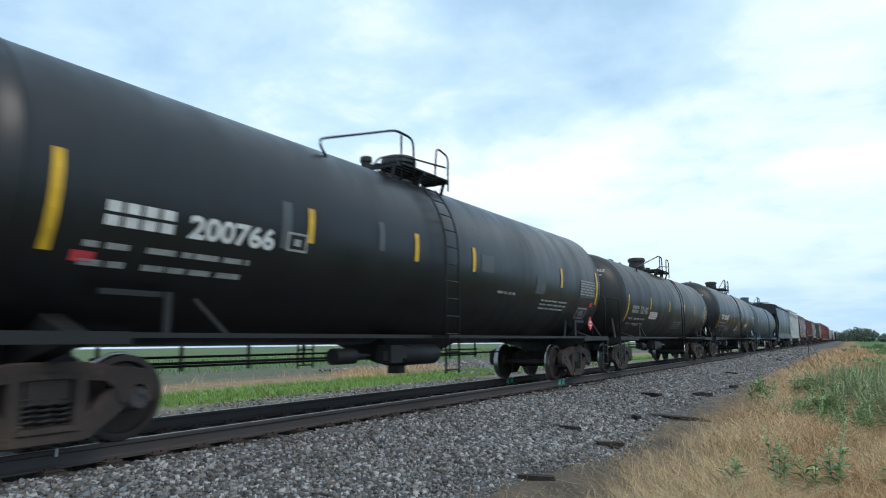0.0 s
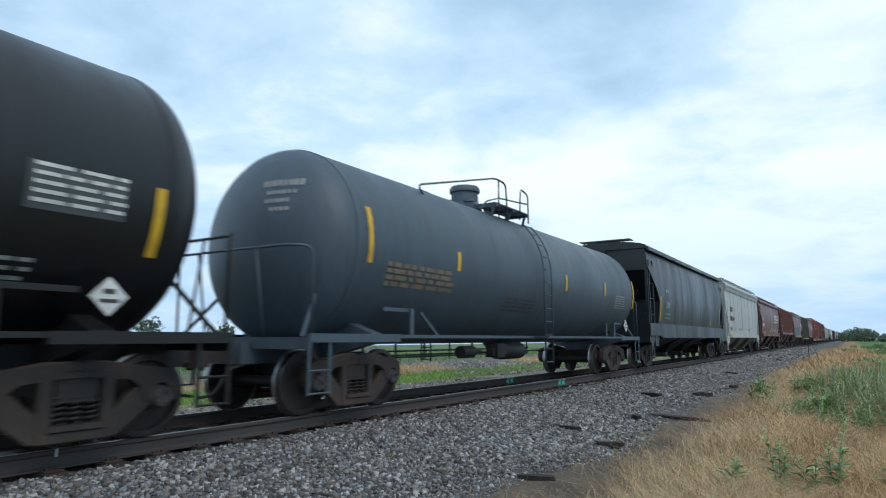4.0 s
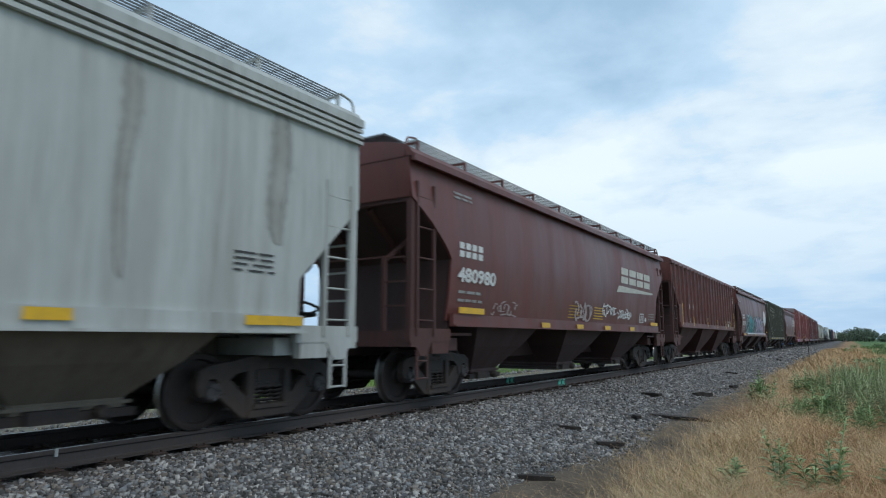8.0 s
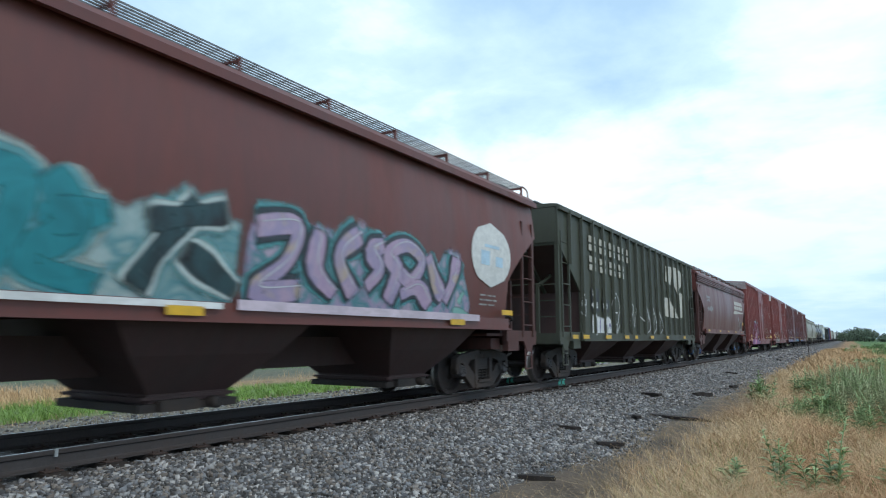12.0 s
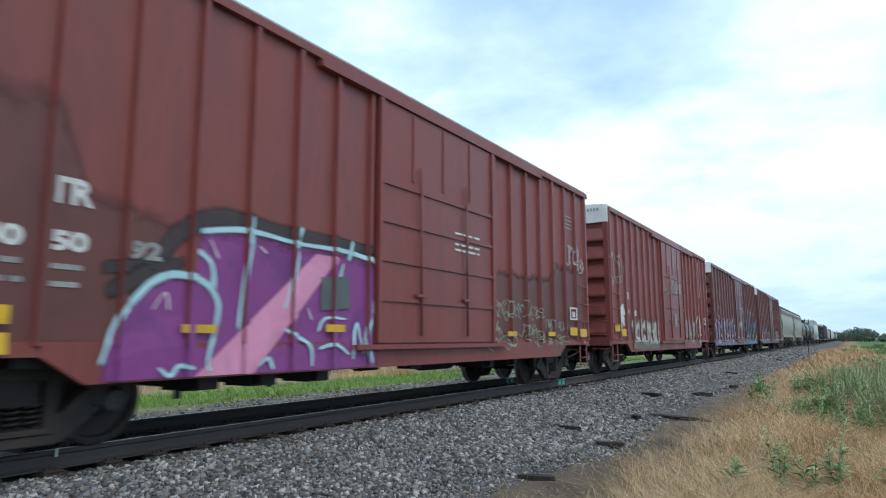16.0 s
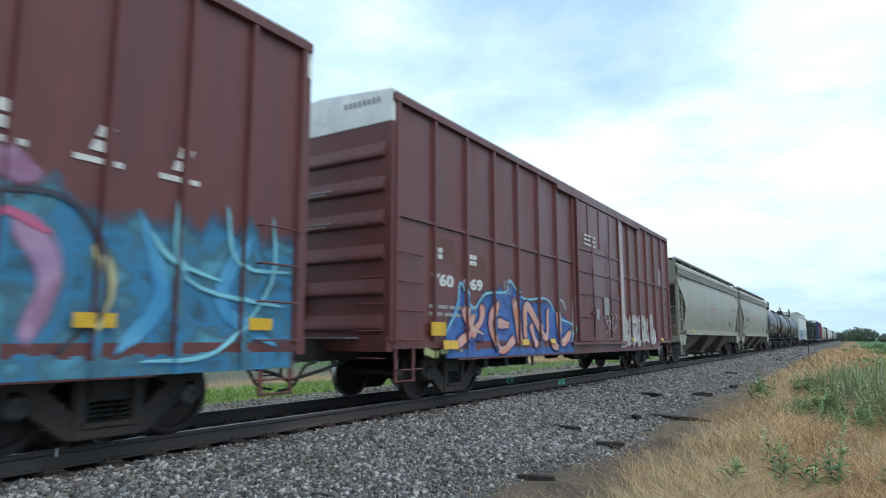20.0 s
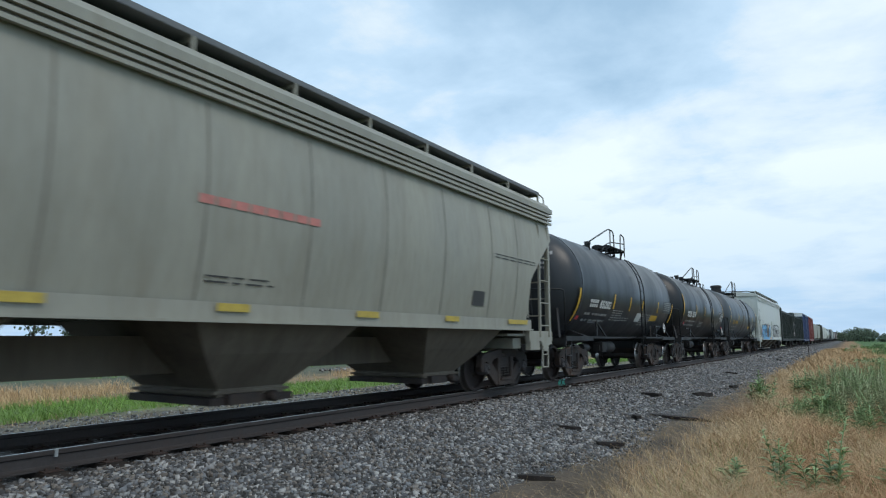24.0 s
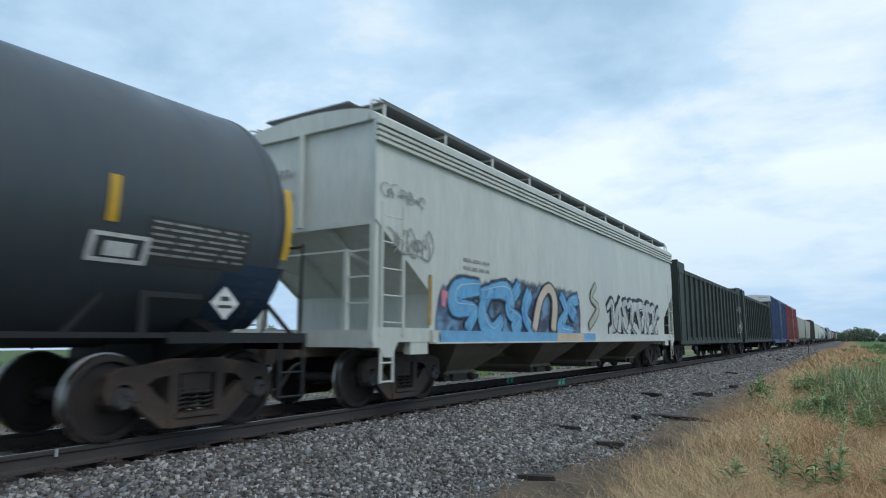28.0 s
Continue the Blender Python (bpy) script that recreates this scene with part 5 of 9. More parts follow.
P_BOX2 = car_paint("boxcar_brown_paint", (0.1436, 0.0435, 0.04), dirt=(0.06, 0.034, 0.03), amount=0.5, rough=0.45)
P_CREAM = car_paint("beige_grey_hopper_paint", (0.3069, 0.2976, 0.2465), dirt=(0.20, 0.175, 0.13), amount=0.45, rough=0.48)
P_PALE = car_paint("off_white_hopper_paint", (0.558, 0.5766, 0.5301), dirt=(0.40, 0.38, 0.33), amount=0.3, rough=0.43)
P_CAPW = material("dirty_white_end_paint", (0.74, 0.76, 0.74), rough=0.6, var=0.10, dirt=(0.42, 0.38, 0.35), dirt_amount=0.4)
P_BLUE = car_paint("blue_boxcar_paint", (0.03, 0.06, 0.16), amount=0.4)
P_CAPG = material("grey_end_paint", (0.34, 0.28, 0.28), rough=0.6, var=0.2, dirt=(0.2, 0.12, 0.11), dirt_amount=0.6)
P_GRIMEBR = material("brown_repaint_patch", (0.13, 0.055, 0.045), rough=0.7, var=0.2, scale=1.4)
P_BLUEISH = material("blue_tinged_patch", (0.03, 0.055, 0.10), rough=0.6, var=0.25, scale=2)
M_RUSTMARK = material("rust_tinted_mark", (0.20, 0.15, 0.11), rough=0.7, var=0.3, scale=4)
M_OCHREDULL = material("dull_ochre_strip", (0.13, 0.085, 0.025), rough=0.7, var=0.3, scale=5)
M_OCHRE = material("ochre_stencil", (0.40, 0.24, 0.03), rough=0.6, var=0.3, scale=5)
M_CREAMMARK = material("cream_emblem_paint", (0.48, 0.46, 0.40), rough=0.6, var=0.2, scale=4)
M_PINKMARK = material("pink_stencil_paint", (0.52, 0.20, 0.17), rough=0.6, var=0.2, scale=6)
M_YELLOWDULL = material("dull_yellow_strip", (0.46, 0.34, 0.06), rough=0.5, var=0.2, scale=5)
M_RUSTRING = material("rusty_weld_ring", (0.15, 0.10, 0.07), rough=0.8, var=0.3, scale=3)
P_PATCH = material("grey_paint_patch", (0.075, 0.085, 0.09), rough=0.6, var=0.15, scale=2)

# dirty tan of the bays; beige cars' ends get it as painted shade
P_BAY_TAN = car_paint("grimy_shaded_tan_paint", (0.155, 0.130, 0.098), dirt=(0.075, 0.058, 0.043), amount=0.65, rough=0.75)
# dirty brown of the bays; on the cores it paints the end recesses' shade
P_BAY_BRN = car_paint("grimy_shaded_brown_paint", (0.064, 0.033, 0.030), dirt=(0.054, 0.038, 0.034), amount=0.7, rough=0.75)
P_BARE = car_paint("bare_pale_metal", (0.42, 0.38, 0.37), dirt=(0.2, 0.08, 0.07), amount=0.7)
S_WHITE, S_BLACK = spray((0.62, 0.63, 0.62)), spray((0.02, 0.02, 0.022))
TEAL, LILAC, PURPLE, PINK, SKYB, BLUE = (0.012, 0.17, 0.20), (0.38, 0.27, 0.42), (0.21, 0.045, 0.20), (0.66, 0.27, 0.42), (0.42, 0.66, 0.72), (0.035, 0.17, 0.42)


S_PALEGREEN = spray((0.30, 0.36, 0.28))
S_TAN, S_FAINT, S_GREY = spray((0.42, 0.28, 0.18)), spray((0.36, 0.30, 0.29)), spray((0.20, 0.21, 0.20))


def rust_ring(parent, surf, y, r, zc):
    return part("rusty_ring", bmx(lathe, [(y - 0.03, r - 0.02), (y - 0.03, r + 0.010), (y + 0.03, r + 0.010), (y + 0.03, r - 0.02)], "y", 60, cap=False, center=(0, 0, zc)), M_RUSTRING, parent, smooth=True)


def flat_x(x):
    return lambda z: x


tank_car("tank_car", "black tank car with yellow strips and white numbering", 1.05, 19.06, 1.58, P_TANK_A, M_BLACK, -1.08, rail_run=2.3, number="200766", num_w=1.2, dome_dy=1.08, ladder_y=-0.72, letters_y=-6.77, letters_z=-0.40, letter_h=0.24, sump=True,
         stripes=[(-7.3, 1.87, 0.92), (-4.1, 2.32, 0.46), (-1.66, 2.33, 0.46), (0.24, 2.33, 0.46), (4.6, 2.32, 0.47), (7.2, 2.02, 0.9)],
         panels=[(-4.55, 2.2, 0.16, 0.6, P_PATCH), (-2.6, 2.4, 0.14, 0.44, P_PATCH), (0.59, 2.37, 0.5, 0.33, P_PATCH), (6.0, 2.16, 1.1, 0.48, P_PATCH), (3.2, 2.1, 0.5, 0.4, P_PATCH)],
         extra=lambda c, f, h, zc: (data_lines(c, 6.0, 2.58, 1.1, 6, f, M_FADED, 0.035, 0.07, 3), data_lines(c, 3.6, 1.95, 1.6, 3, f, M_FADED, 0.04, 0.09, 4), stencil(c, "test_stencil", [(6.1, 1.62, 0.7, 0.04), (6.1, 1.86, 0.7, 0.04), (6.1, 1.66, 0.05, 0.2), (6.75, 1.66, 0.05, 0.2), (6.3, 1.7, 0.1, 0.12), (6.48, 1.7, 0.1, 0.12)], f, M_FADED),
                                        stencil(c, "test_stencil", [(-4.45, 2.18, 0.36, 0.03), (-4.45, 2.39, 0.36, 0.03), (-4.45, 2.2, 0.04, 0.2), (-4.13, 2.2, 0.04, 0.2), (-4.33, 2.25, 0.12, 0.09)], f, M_FADED), stencil(c, "red_mark", [(-7.0, 1.80, 0.22, 0.10)], f, M_RED), stencil(c, "red_mark", [(6.85, 1.95, 0.2, 0.1)], f, M_RED),
                                        data_lines(c, 1.4, 2.0, 0.8, 1, f, M_FADED, 0.05, 0.1, 9)))
tank_car("tank_car", "brownish black tank car with dull white numbering", 19.06, 35.87, 1.47, P_TANK_B, M_BLACK, -0.25, rail_run=3.7, number="72100", num_w=1.0, letters_y=-6.15, letters_z=-0.50, letter_h=0.24, letter_mat=M_FADED, rusty=True,
         stripes=[(-6.72, 1.66, 0.86), (-3.98, 2.13, 0.44), (-1.08, 2.14, 0.42), (1.6, 2.12, 0.44), (3.84, 2.14, 0.44), (6.3, 1.85, 0.78)], panels=[(-3.86, 1.80, 1.05, 0.25, M_WHITE), (5.55, 1.95, 1.1, 0.55, P_PATCH)],
         extra=lambda c, f, h, zc: (data_lines(c, -3.8, 2.0, 0.9, 3, f, M_RED, 0.03, 0.07, 12), data_lines(c, 0.2, 1.75, 1.4, 4, f, M_FADED, 0.035, 0.08, 13), data_lines(c, 5.6, 2.42, 1.0, 6, f, M_FADED, 0.03, 0.07, 14)))
tank_car("tank_car", "black tank car with grey repainted patches", 35.87, 53.8, 1.62, P_TANK_A, M_BLACK, -1.08, rail_run=2.3, number="201664", num_w=1.1, dome_dy=1.08, ladder_y=-0.72, letters_y=-6.75, letters_z=-0.44, letter_h=0.25, sump=True, rusty=False,
         stripes=[(-7.5, 1.62, 0.8), (-4.62, 2.05, 0.38), (-2.0, 2.04, 0.42), (0.95, 2.03, 0.42), (3.74, 1.98, 0.38), (7.2, 1.9, 0.7)],
         panels=[(-4.1, 2.36, 1.75, 0.38, P_PATCH), (-0.25, 2.36, 0.55, 0.88, P_PATCH), (0.3, 2.30, 0.9, 0.50, P_PATCH), (-0.5, 1.72, 0.5, 0.18, M_YELLOW), (-0.6, 1.58, 0.5, 0.14, M_WHITE), (3.1, 1.87, 0.7, 0.19, M_WHITE), (6.0, 2.2, 0.9, 0.42, P_PATCH)],
         extra=lambda c, f, h, zc: (data_lines(c, 6.05, 2.58, 0.85, 5, f, M_WHITE, 0.035, 0.08, 23), data_lines(c, -4.6, 1.75, 1.3, 4, f, M_FADED, 0.04, 0.08, 24), data_lines(c, 0.2, 1.66, 0.9, 3, f, M_FADED, 0.035, 0.08, 25), data_lines(c, 5.0, 1.75, 1.2, 3, f, M_FADED, 0.035, 0.08, 26), data_lines(c, 0.4, 1.98, 0.8, 1, f, M_WHITE, 0.03, 0.1, 27),
                                        stencil(c, "test_stencil", [(-4.5, 2.2, 0.34, 0.03), (-4.5, 2.42, 0.34, 0.03), (-4.5, 2.22, 0.04, 0.2), (-4.2, 2.22, 0.04, 0.2), (-4.38, 2.27, 0.1, 0.1)], f, M_WHITE), stencil(c, "red_mark", [(-7.05, 1.95, 0.2, 0.1)], f, M_RED)))
tank_car("tank_car", "blue-grey tank car with rust-tinted marks", 53.8, 70.65, 1.55, P_TANK_C, P_TANK_C, -1.25, number="", stripes=[(-6.7, 2.2, 0.85), (-4.15, 2.3, 0.35), (1.1, 2.27, 0.4), (4.1, 2.3, 0.4), (7.0, 2.05, 0.9)], rusty=True,
         extra=lambda c, f, h, zc: (data_lines(c, -6.2, 2.2, 2.0, 4, f, M_RUSTMARK, 0.07, 0.1, 31), data_lines(c, 5.2, 2.35, 1.0, 6, f, M_FADED, 0.035, 0.07, 33), data_lines(c, -2.0, 1.9, 1.5, 4, f, M_DARKMARK, 0.035, 0.08, 34)))


def marks_dark(c, f, ya, yb, eave, RY):
    for y, z, h in ((-6.45, 1.74, 0.92), (3.76, 1.74, 0.44), (6.33, 1.75, 0.92)):
        stencil(c, "yellow_stripe", [(y, z, 0.12, h)], f, M_YELLOW, 3, "yellow reflective strip")
    for y in (-3.94, -1.42, 1.16):
        stencil(c, "yellow_stripe", [(y, 1.76, 0.11, 0.44)], f, M_OCHREDULL, 3, "faded ochre strip")
    mark_text("number", "204", -5.6, 2.25, 0.25, f, M_FADED, c, 0.64)
    data_lines(c, -5.55, 2.85, 0.5, 1, f, M_FADED, 0.10, 0.3, 41)
    data_lines(c, -5.6, 2.0, 0.8, 2, f, M_FADED, 0.05, 0.16, 42)
    part("side_plate", boxes(((1.585, 0, 1.41), (0.05, 15.9, 0.44)), ((-1.585, 0, 1.41), (0.05, 15.9, 0.44))), P_HOP_DK, c, "deep smooth side sill")


hopper_car("hopper_car", "dark grey covered hopper with curved sides", 70.65, 87.4, 71.2, 86.85, 4.32, P_HOP_DK, roof=0.3, bays=3, bay_range=(-4.98, 4.43), gate_half=0.24, bay_x=(0.30, 0.70, 1.35), boards="none", bay_share=1.0, rungs=5, ladder_w=0.5, end_ladder=False, slope=1.3, foot=1.25, end_h=0.72, bulge=0.16, tuck=0.5, sill=1.22, truck_in=1.97, extra=marks_dark)


def marks_pale(c, f, ya, yb, eave, RY):
    mark_text("reporting_mark", "SOXX", -6.19, 2.70, 0.30, f, M_DARKMARK, c, 1.08)
    mark_text("number", "532164", -6.27, 2.17, 0.26, f, M_DARKMARK, c, 1.56)
    data_lines(c, -6.28, 1.75, 0.9, 3, f, M_DARKMARK, 0.04, 0.08, 51)
    data_lines(c, -2.76, 1.72, 1.25, 3, f, M_DARKMARK, 0.02, 0.06, 52)
    data_lines(c, 1.38, 1.81, 1.1, 4, f, M_DARKMARK, 0.02, 0.06, 53)
    data_lines(c, 5.56, 2.07, 0.63, 4, f, M_DARKMARK, 0.025, 0.07, 54)
    data_lines(c, -4.6, 1.66, 0.35, 3, f, M_DARKMARK, 0.04, 0.06, 55)
    data_lines(c, 0.2, 1.75, 0.2, 3, f, M_DARKMARK, 0.02, 0.06, 56)
    for y, w in ((-6.69, 0.88), (-3.9, 0.45), (-1.5, 0.46), (1.08, 0.42), (3.36, 0.41), (5.7, 0.9)):
        stencil(c, "yellow_stripe", [(y, 1.24, w, 0.11)], flat_x(1.632), M_YELLOW, 1, "yellow reflective strip")
    for y, w, z0 in ((-5.9, 0.16, 2.4), (-4.45, 0.2, 1.5), (-2.9, 0.12, 1.6), (-1.2, 0.22, 1.5), (0.5, 0.15, 1.7), (2.2, 0.2, 1.4), (4.2, 0.14, 1.6), (6.2, 0.22, 2.2)):
        sprayed_strokes(c, [[(y, 4.12), (y + 0.04, 3.4), (y - 0.03, 2.6), (y + 0.02, z0)]], 1.1 * w, f, soft_spray(((0.31, 0.30, 0.27), (0.37, 0.365, 0.34))), 0.004, tip=0.5, label="grey dirt run down the side", name="dirt_run", blur=0.48)


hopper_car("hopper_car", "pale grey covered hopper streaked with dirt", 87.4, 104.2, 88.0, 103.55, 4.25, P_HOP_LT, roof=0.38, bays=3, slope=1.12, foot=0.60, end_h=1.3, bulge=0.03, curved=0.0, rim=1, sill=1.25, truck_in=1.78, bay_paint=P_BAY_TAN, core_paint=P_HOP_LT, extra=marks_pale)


def marks_brown(c, f, ya, yb, eave, RY):
    brand_blocks(c, -6.92, 2.56, 0.27, 4, f, M_WHITE, gap=0.3)
    mark_text("number", "480980", -6.94, 2.12, 0.25, f, M_WHITE, c, 1.45)
    data_lines(c, -6.88, 1.90, 0.9, 2, f, M_FADED, 0.05, 0.15, 61)
    data_lines(c, -7.0, 3.72, 0.65, 2, f, M_FADED, 0.04, 0.08, 62)
    slant_emblem(c, 2.8, 2.80, 3.5, 0.50, f, M_CREAMMARK)
    for y, z, w in ((-7.02, 1.53, 0.93), (1.01, 1.33, 0.5), (3.48, 1.33, 0.47), (5.98, 1.53, 0.92), (-3.4, 1.33, 0.47), (-1.2, 1.33, 0.47)):
        stencil(c, "yellow_stripe", [(y, z, w, 0.11)], flat_x(1.64), M_YELLOW, 1, "yellow reflective strip")
    for k in range(5):
        stencil(c, "yellow_caution_line", [(0.43, 1.62 + 0.075 * k, 0.78, 0.025)], f, M_YELLOW)
        stencil(c, "yellow_caution_line", [(-1.46, 1.60 + 0.075 * k, 0.78, 0.025)], f, M_OCHRE)
    tag_scrawl(c, -1.05, 0.15, 1.52, 2.10, f, S_FAINT, 9, 5, w=0.05, label="faint white sprayed tag")
    tag_scrawl(c, 1.15, 2.35, 1.68, 2.10, f, S_WHITE, 5, 4, label="white sprayed tag")
    tag_scrawl(c, 2.45, 3.95, 1.66, 1.98, f, S_WHITE, 6, 6, label="white sprayed tag")
    tag_scrawl(c, -5.6, -4.4, 1.52, 1.85, f, S_FAINT, 8, 5, w=0.025, label="white sprayed tag")
    stencil(c, "test_stencil", [(4.99, 1.62, 0.5, 0.03), (4.99, 1.89, 0.5, 0.03), (4.99, 1.64, 0.05, 0.25), (5.44, 1.64, 0.05, 0.25), (5.15, 1.68, 0.08, 0.18), (5.3, 1.68, 0.06, 0.18)], f, M_WHITE)
    disc(c, 5.75, 1.72, 0.10, 0.08, f, M_WHITE)
    data_lines(c, 6.1, 1.92, 0.75, 3, f, M_FADED, 0.03, 0.09, 63)


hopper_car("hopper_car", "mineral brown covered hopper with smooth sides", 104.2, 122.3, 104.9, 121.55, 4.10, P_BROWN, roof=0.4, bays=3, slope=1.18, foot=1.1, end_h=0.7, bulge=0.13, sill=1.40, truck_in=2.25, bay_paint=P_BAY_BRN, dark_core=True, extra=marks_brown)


def marks_ribbed(c, f, ya, yb, eave, RY):
    brand_blocks(c, -5.57, 2.84, 0.22, 2, f, M_WHITE, gap=0.2)
    brand_blocks(c, -4.75, 2.84, 0.22, 2, f, M_WHITE, gap=0.2)
    mark_text("number", "466", -5.56, 2.40, 0.20, f, M_WHITE, c, 0.55)
    mark_text("number", "040", -4.75, 2.40, 0.20, f, M_WHITE, c, 0.52)
    for y, z, h in ((-7.1, 1.66, 0.9), (-4.84, 1.63, 0.45), (-1.5, 1.63, 0.45), (1.25, 1.64, 0.43), (3.97, 1.62, 0.45), (5.59, 1.62, 0.47), (7.04, 1.64, 0.94)):
        stencil(c, "yellow_stripe", [(y, z, 0.10, h)], flat_x(1.655), M_YELLOW, 3, "yellow reflective strip")
    data_lines(c, -5.3, 1.92, 0.4, 3, f, M_FADED, 0.06, 0.11, 71)
    data_lines(c, -4.7, 1.92, 0.34, 3, f, M_FADED, 0.05, 0.11, 72)
    disc(c, 7.45, 3.40, 0.36, 0.27, f, M_WHITE, label="white round emblem")
    stencil(c, "emblem_cross", [(7.42, 3.16, 0.06, 0.5), (7.18, 3.38, 0.54, 0.05)], f, P_BROWN2, eps=0.018)
    tag_scrawl(c, 7.7, 8.2, 3.1, 3.8, f, S_TAN, 4, 3)
    stencil(c, "test_stencil", [(4.91, 1.75, 0.52, 0.03), (4.91, 2.02, 0.52, 0.03), (4.91, 1.77, 0.06, 0.25), (5.37, 1.77, 0.06, 0.25), (5.08, 1.8, 0.18, 0.16)], f, M_WHITE, eps=0.075)
    data_lines(c, 5.7, 2.0, 0.45, 3, f, M_FADED, 0.05, 0.12, 73)
    data_lines(c, 6.4, 1.95, 0.35, 2, f, M_FADED, 0.04, 0.12, 74)


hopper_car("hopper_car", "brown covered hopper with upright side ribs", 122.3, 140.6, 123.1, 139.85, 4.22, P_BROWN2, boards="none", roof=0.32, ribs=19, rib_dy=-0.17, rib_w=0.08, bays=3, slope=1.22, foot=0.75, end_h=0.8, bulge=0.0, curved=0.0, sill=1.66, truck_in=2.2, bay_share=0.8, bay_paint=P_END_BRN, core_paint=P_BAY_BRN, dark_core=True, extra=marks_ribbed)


def marks_teal(c, f, ya, yb, eave, RY):
    brand_blocks(c, -6.65, 2.42, 0.28, 4, f, M_WHITE, gap=0.3)
    mark_text("number", "450739", -6.72, 1.98, 0.27, f, M_WHITE, c, 1.45)
    data_lines(c, -6.6, 1.80, 1.2, 2, f, M_FADED, 0.05, 0.13, 81)
    data_lines(c, -7.9, 3.62, 0.75, 3, f, M_WHITE, 0.03, 0.07, 82)
    sprayed_field(c, [(-5.2, 1.6), (-4.7, 2.3), (-4.3, 2.6), (-3.4, 2.65), (-3.0, 2.45), (-2.5, 2.7), (-1.8, 2.6), (-1.4, 2.4), (-0.6, 2.7), (0.1, 2.4)], 1.48, f, soft_spray(((0.34, 0.45, 0.45), (0.10, 0.26, 0.29), (0.42, 0.50, 0.48))), 0.004, rough=0.07)
    sprayed_field(c, [(0.1, 2.4), (0.8, 2.65), (1.6, 2.55), (2.2, 2.75), (2.9, 2.6), (3.5, 2.7), (4.2, 2.4), (4.7, 2.7), (5.05, 2.5), (5.5, 1.6)], 1.48, f, soft_spray(((0.12, 0.32, 0.34), (0.36, 0.27, 0.40), (0.07, 0.22, 0.25), (0.42, 0.33, 0.42))), 0.004, rough=0.06)
    outlined(c, [[(-2.65, 2.5), (-3.15, 2.2), (-3.3, 1.7), (-2.95, 1.5), (-2.5, 1.65), (-2.3, 2.4), (-2.65, 2.5)], [(-2.1, 2.6), (-1.85, 2.1), (-2.2, 1.75), (-1.5, 1.55)], [(-2.2, 2.1), (-1.45, 2.3)]], 0.17, f, (TEAL, (0.02, 0.24, 0.28), TEAL), (0.10, 0.30, 0.33), (0.42, 0.52, 0.50), 0.008, rim=0.05, label="teal sprayed lettering with a pale edge")
    outlined(c, [[(-4.75, 2.3), (-4.55, 2.5), (-4.0, 2.5), (-3.4, 2.6)], [(-4.15, 2.45), (-4.4, 1.95), (-5.2, 1.55)], [(-4.3, 2.0), (-3.5, 2.2)], [(-3.85, 1.95), (-3.7, 1.7), (-3.4, 1.55)], [(-0.5, 2.6), (-1.0, 1.95), (-1.2, 1.55)], [(-1.2, 2.25), (-0.1, 2.5)], [(-0.75, 2.05), (0.1, 1.58)]], 0.15, f, ((0.016, 0.018, 0.022), (0.03, 0.07, 0.08), (0.014, 0.015, 0.018)), (0.48, 0.56, 0.55), (0.14, 0.34, 0.36), 0.024, rim=0.045, label="black sprayed lettering with a white outline")
    outlined(c, [[(0.2, 2.4), (0.9, 2.5), (0.8, 2.05), (0.35, 1.65), (1.1, 1.7)], [(1.35, 2.55), (1.3, 2.0), (1.75, 1.65)], [(2.2, 2.6), (1.75, 2.2), (2.15, 1.65)], [(2.75, 2.5), (2.45, 2.35), (2.65, 2.1), (2.35, 1.8)], [(2.9, 1.6), (3.1, 2.1), (2.85, 2.35), (3.3, 2.55), (3.75, 2.35), (3.5, 2.0), (3.15, 2.1)], [(3.2, 1.75), (3.7, 1.9), (4.1, 1.6)], [(3.9, 2.5), (4.2, 2.05), (4.5, 1.75)], [(4.5, 1.7), (4.75, 2.1), (4.85, 2.55)]], 0.15, f, (LILAC, (0.44, 0.33, 0.44), (0.32, 0.27, 0.42), (0.46, 0.36, 0.30)), (0.035, 0.045, 0.055), (0.10, 0.34, 0.36), 0.008, rim=0.055, label="lilac sprayed lettering with teal outline", shine=(0.55, 0.55, 0.6))
    sprayed_strokes(c, [[(3.9, 1.75), (4.4, 1.9)], [(5.0, 1.7), (5.2, 1.95)], [(4.8, 1.6), (5.5, 1.5)]], 0.11, f, soft_spray((0.20, 0.40, 0.36)), 0.006, tip=0.4)
    stencil(c, "overspray_band", [(-5.2, 1.40, 5.0, 0.07)], flat_x(1.645), S_WHITE)
    stencil(c, "overspray_band", [(0.0, 1.40, 5.6, 0.12)], flat_x(1.645), spray((0.5, 0.42, 0.48)))
    d = disc(c, 6.2, 2.72, 0.80, 0.64, f, M_WHITE, label="large pale round emblem")
    stencil(c, "emblem_mark", [(5.75, 2.5, 0.35, 0.28), (6.35, 2.5, 0.3, 0.2), (5.9, 2.85, 0.6, 0.06)], f, spray((0.40, 0.55, 0.66)), eps=0.018)
    for y, z, w in ((-7.0, 1.32, 0.95), (4.56, 1.32, 0.48), (6.5, 1.55, 0.47), (-0.9, 1.32, 0.45)):
        stencil(c, "yellow_stripe", [(y, z, w, 0.10)], flat_x(1.652), M_YELLOW, 1, "yellow reflective strip")
    data_lines(c, 5.8, 1.9, 0.7, 3, f, M_FADED, 0.03, 0.09, 83)


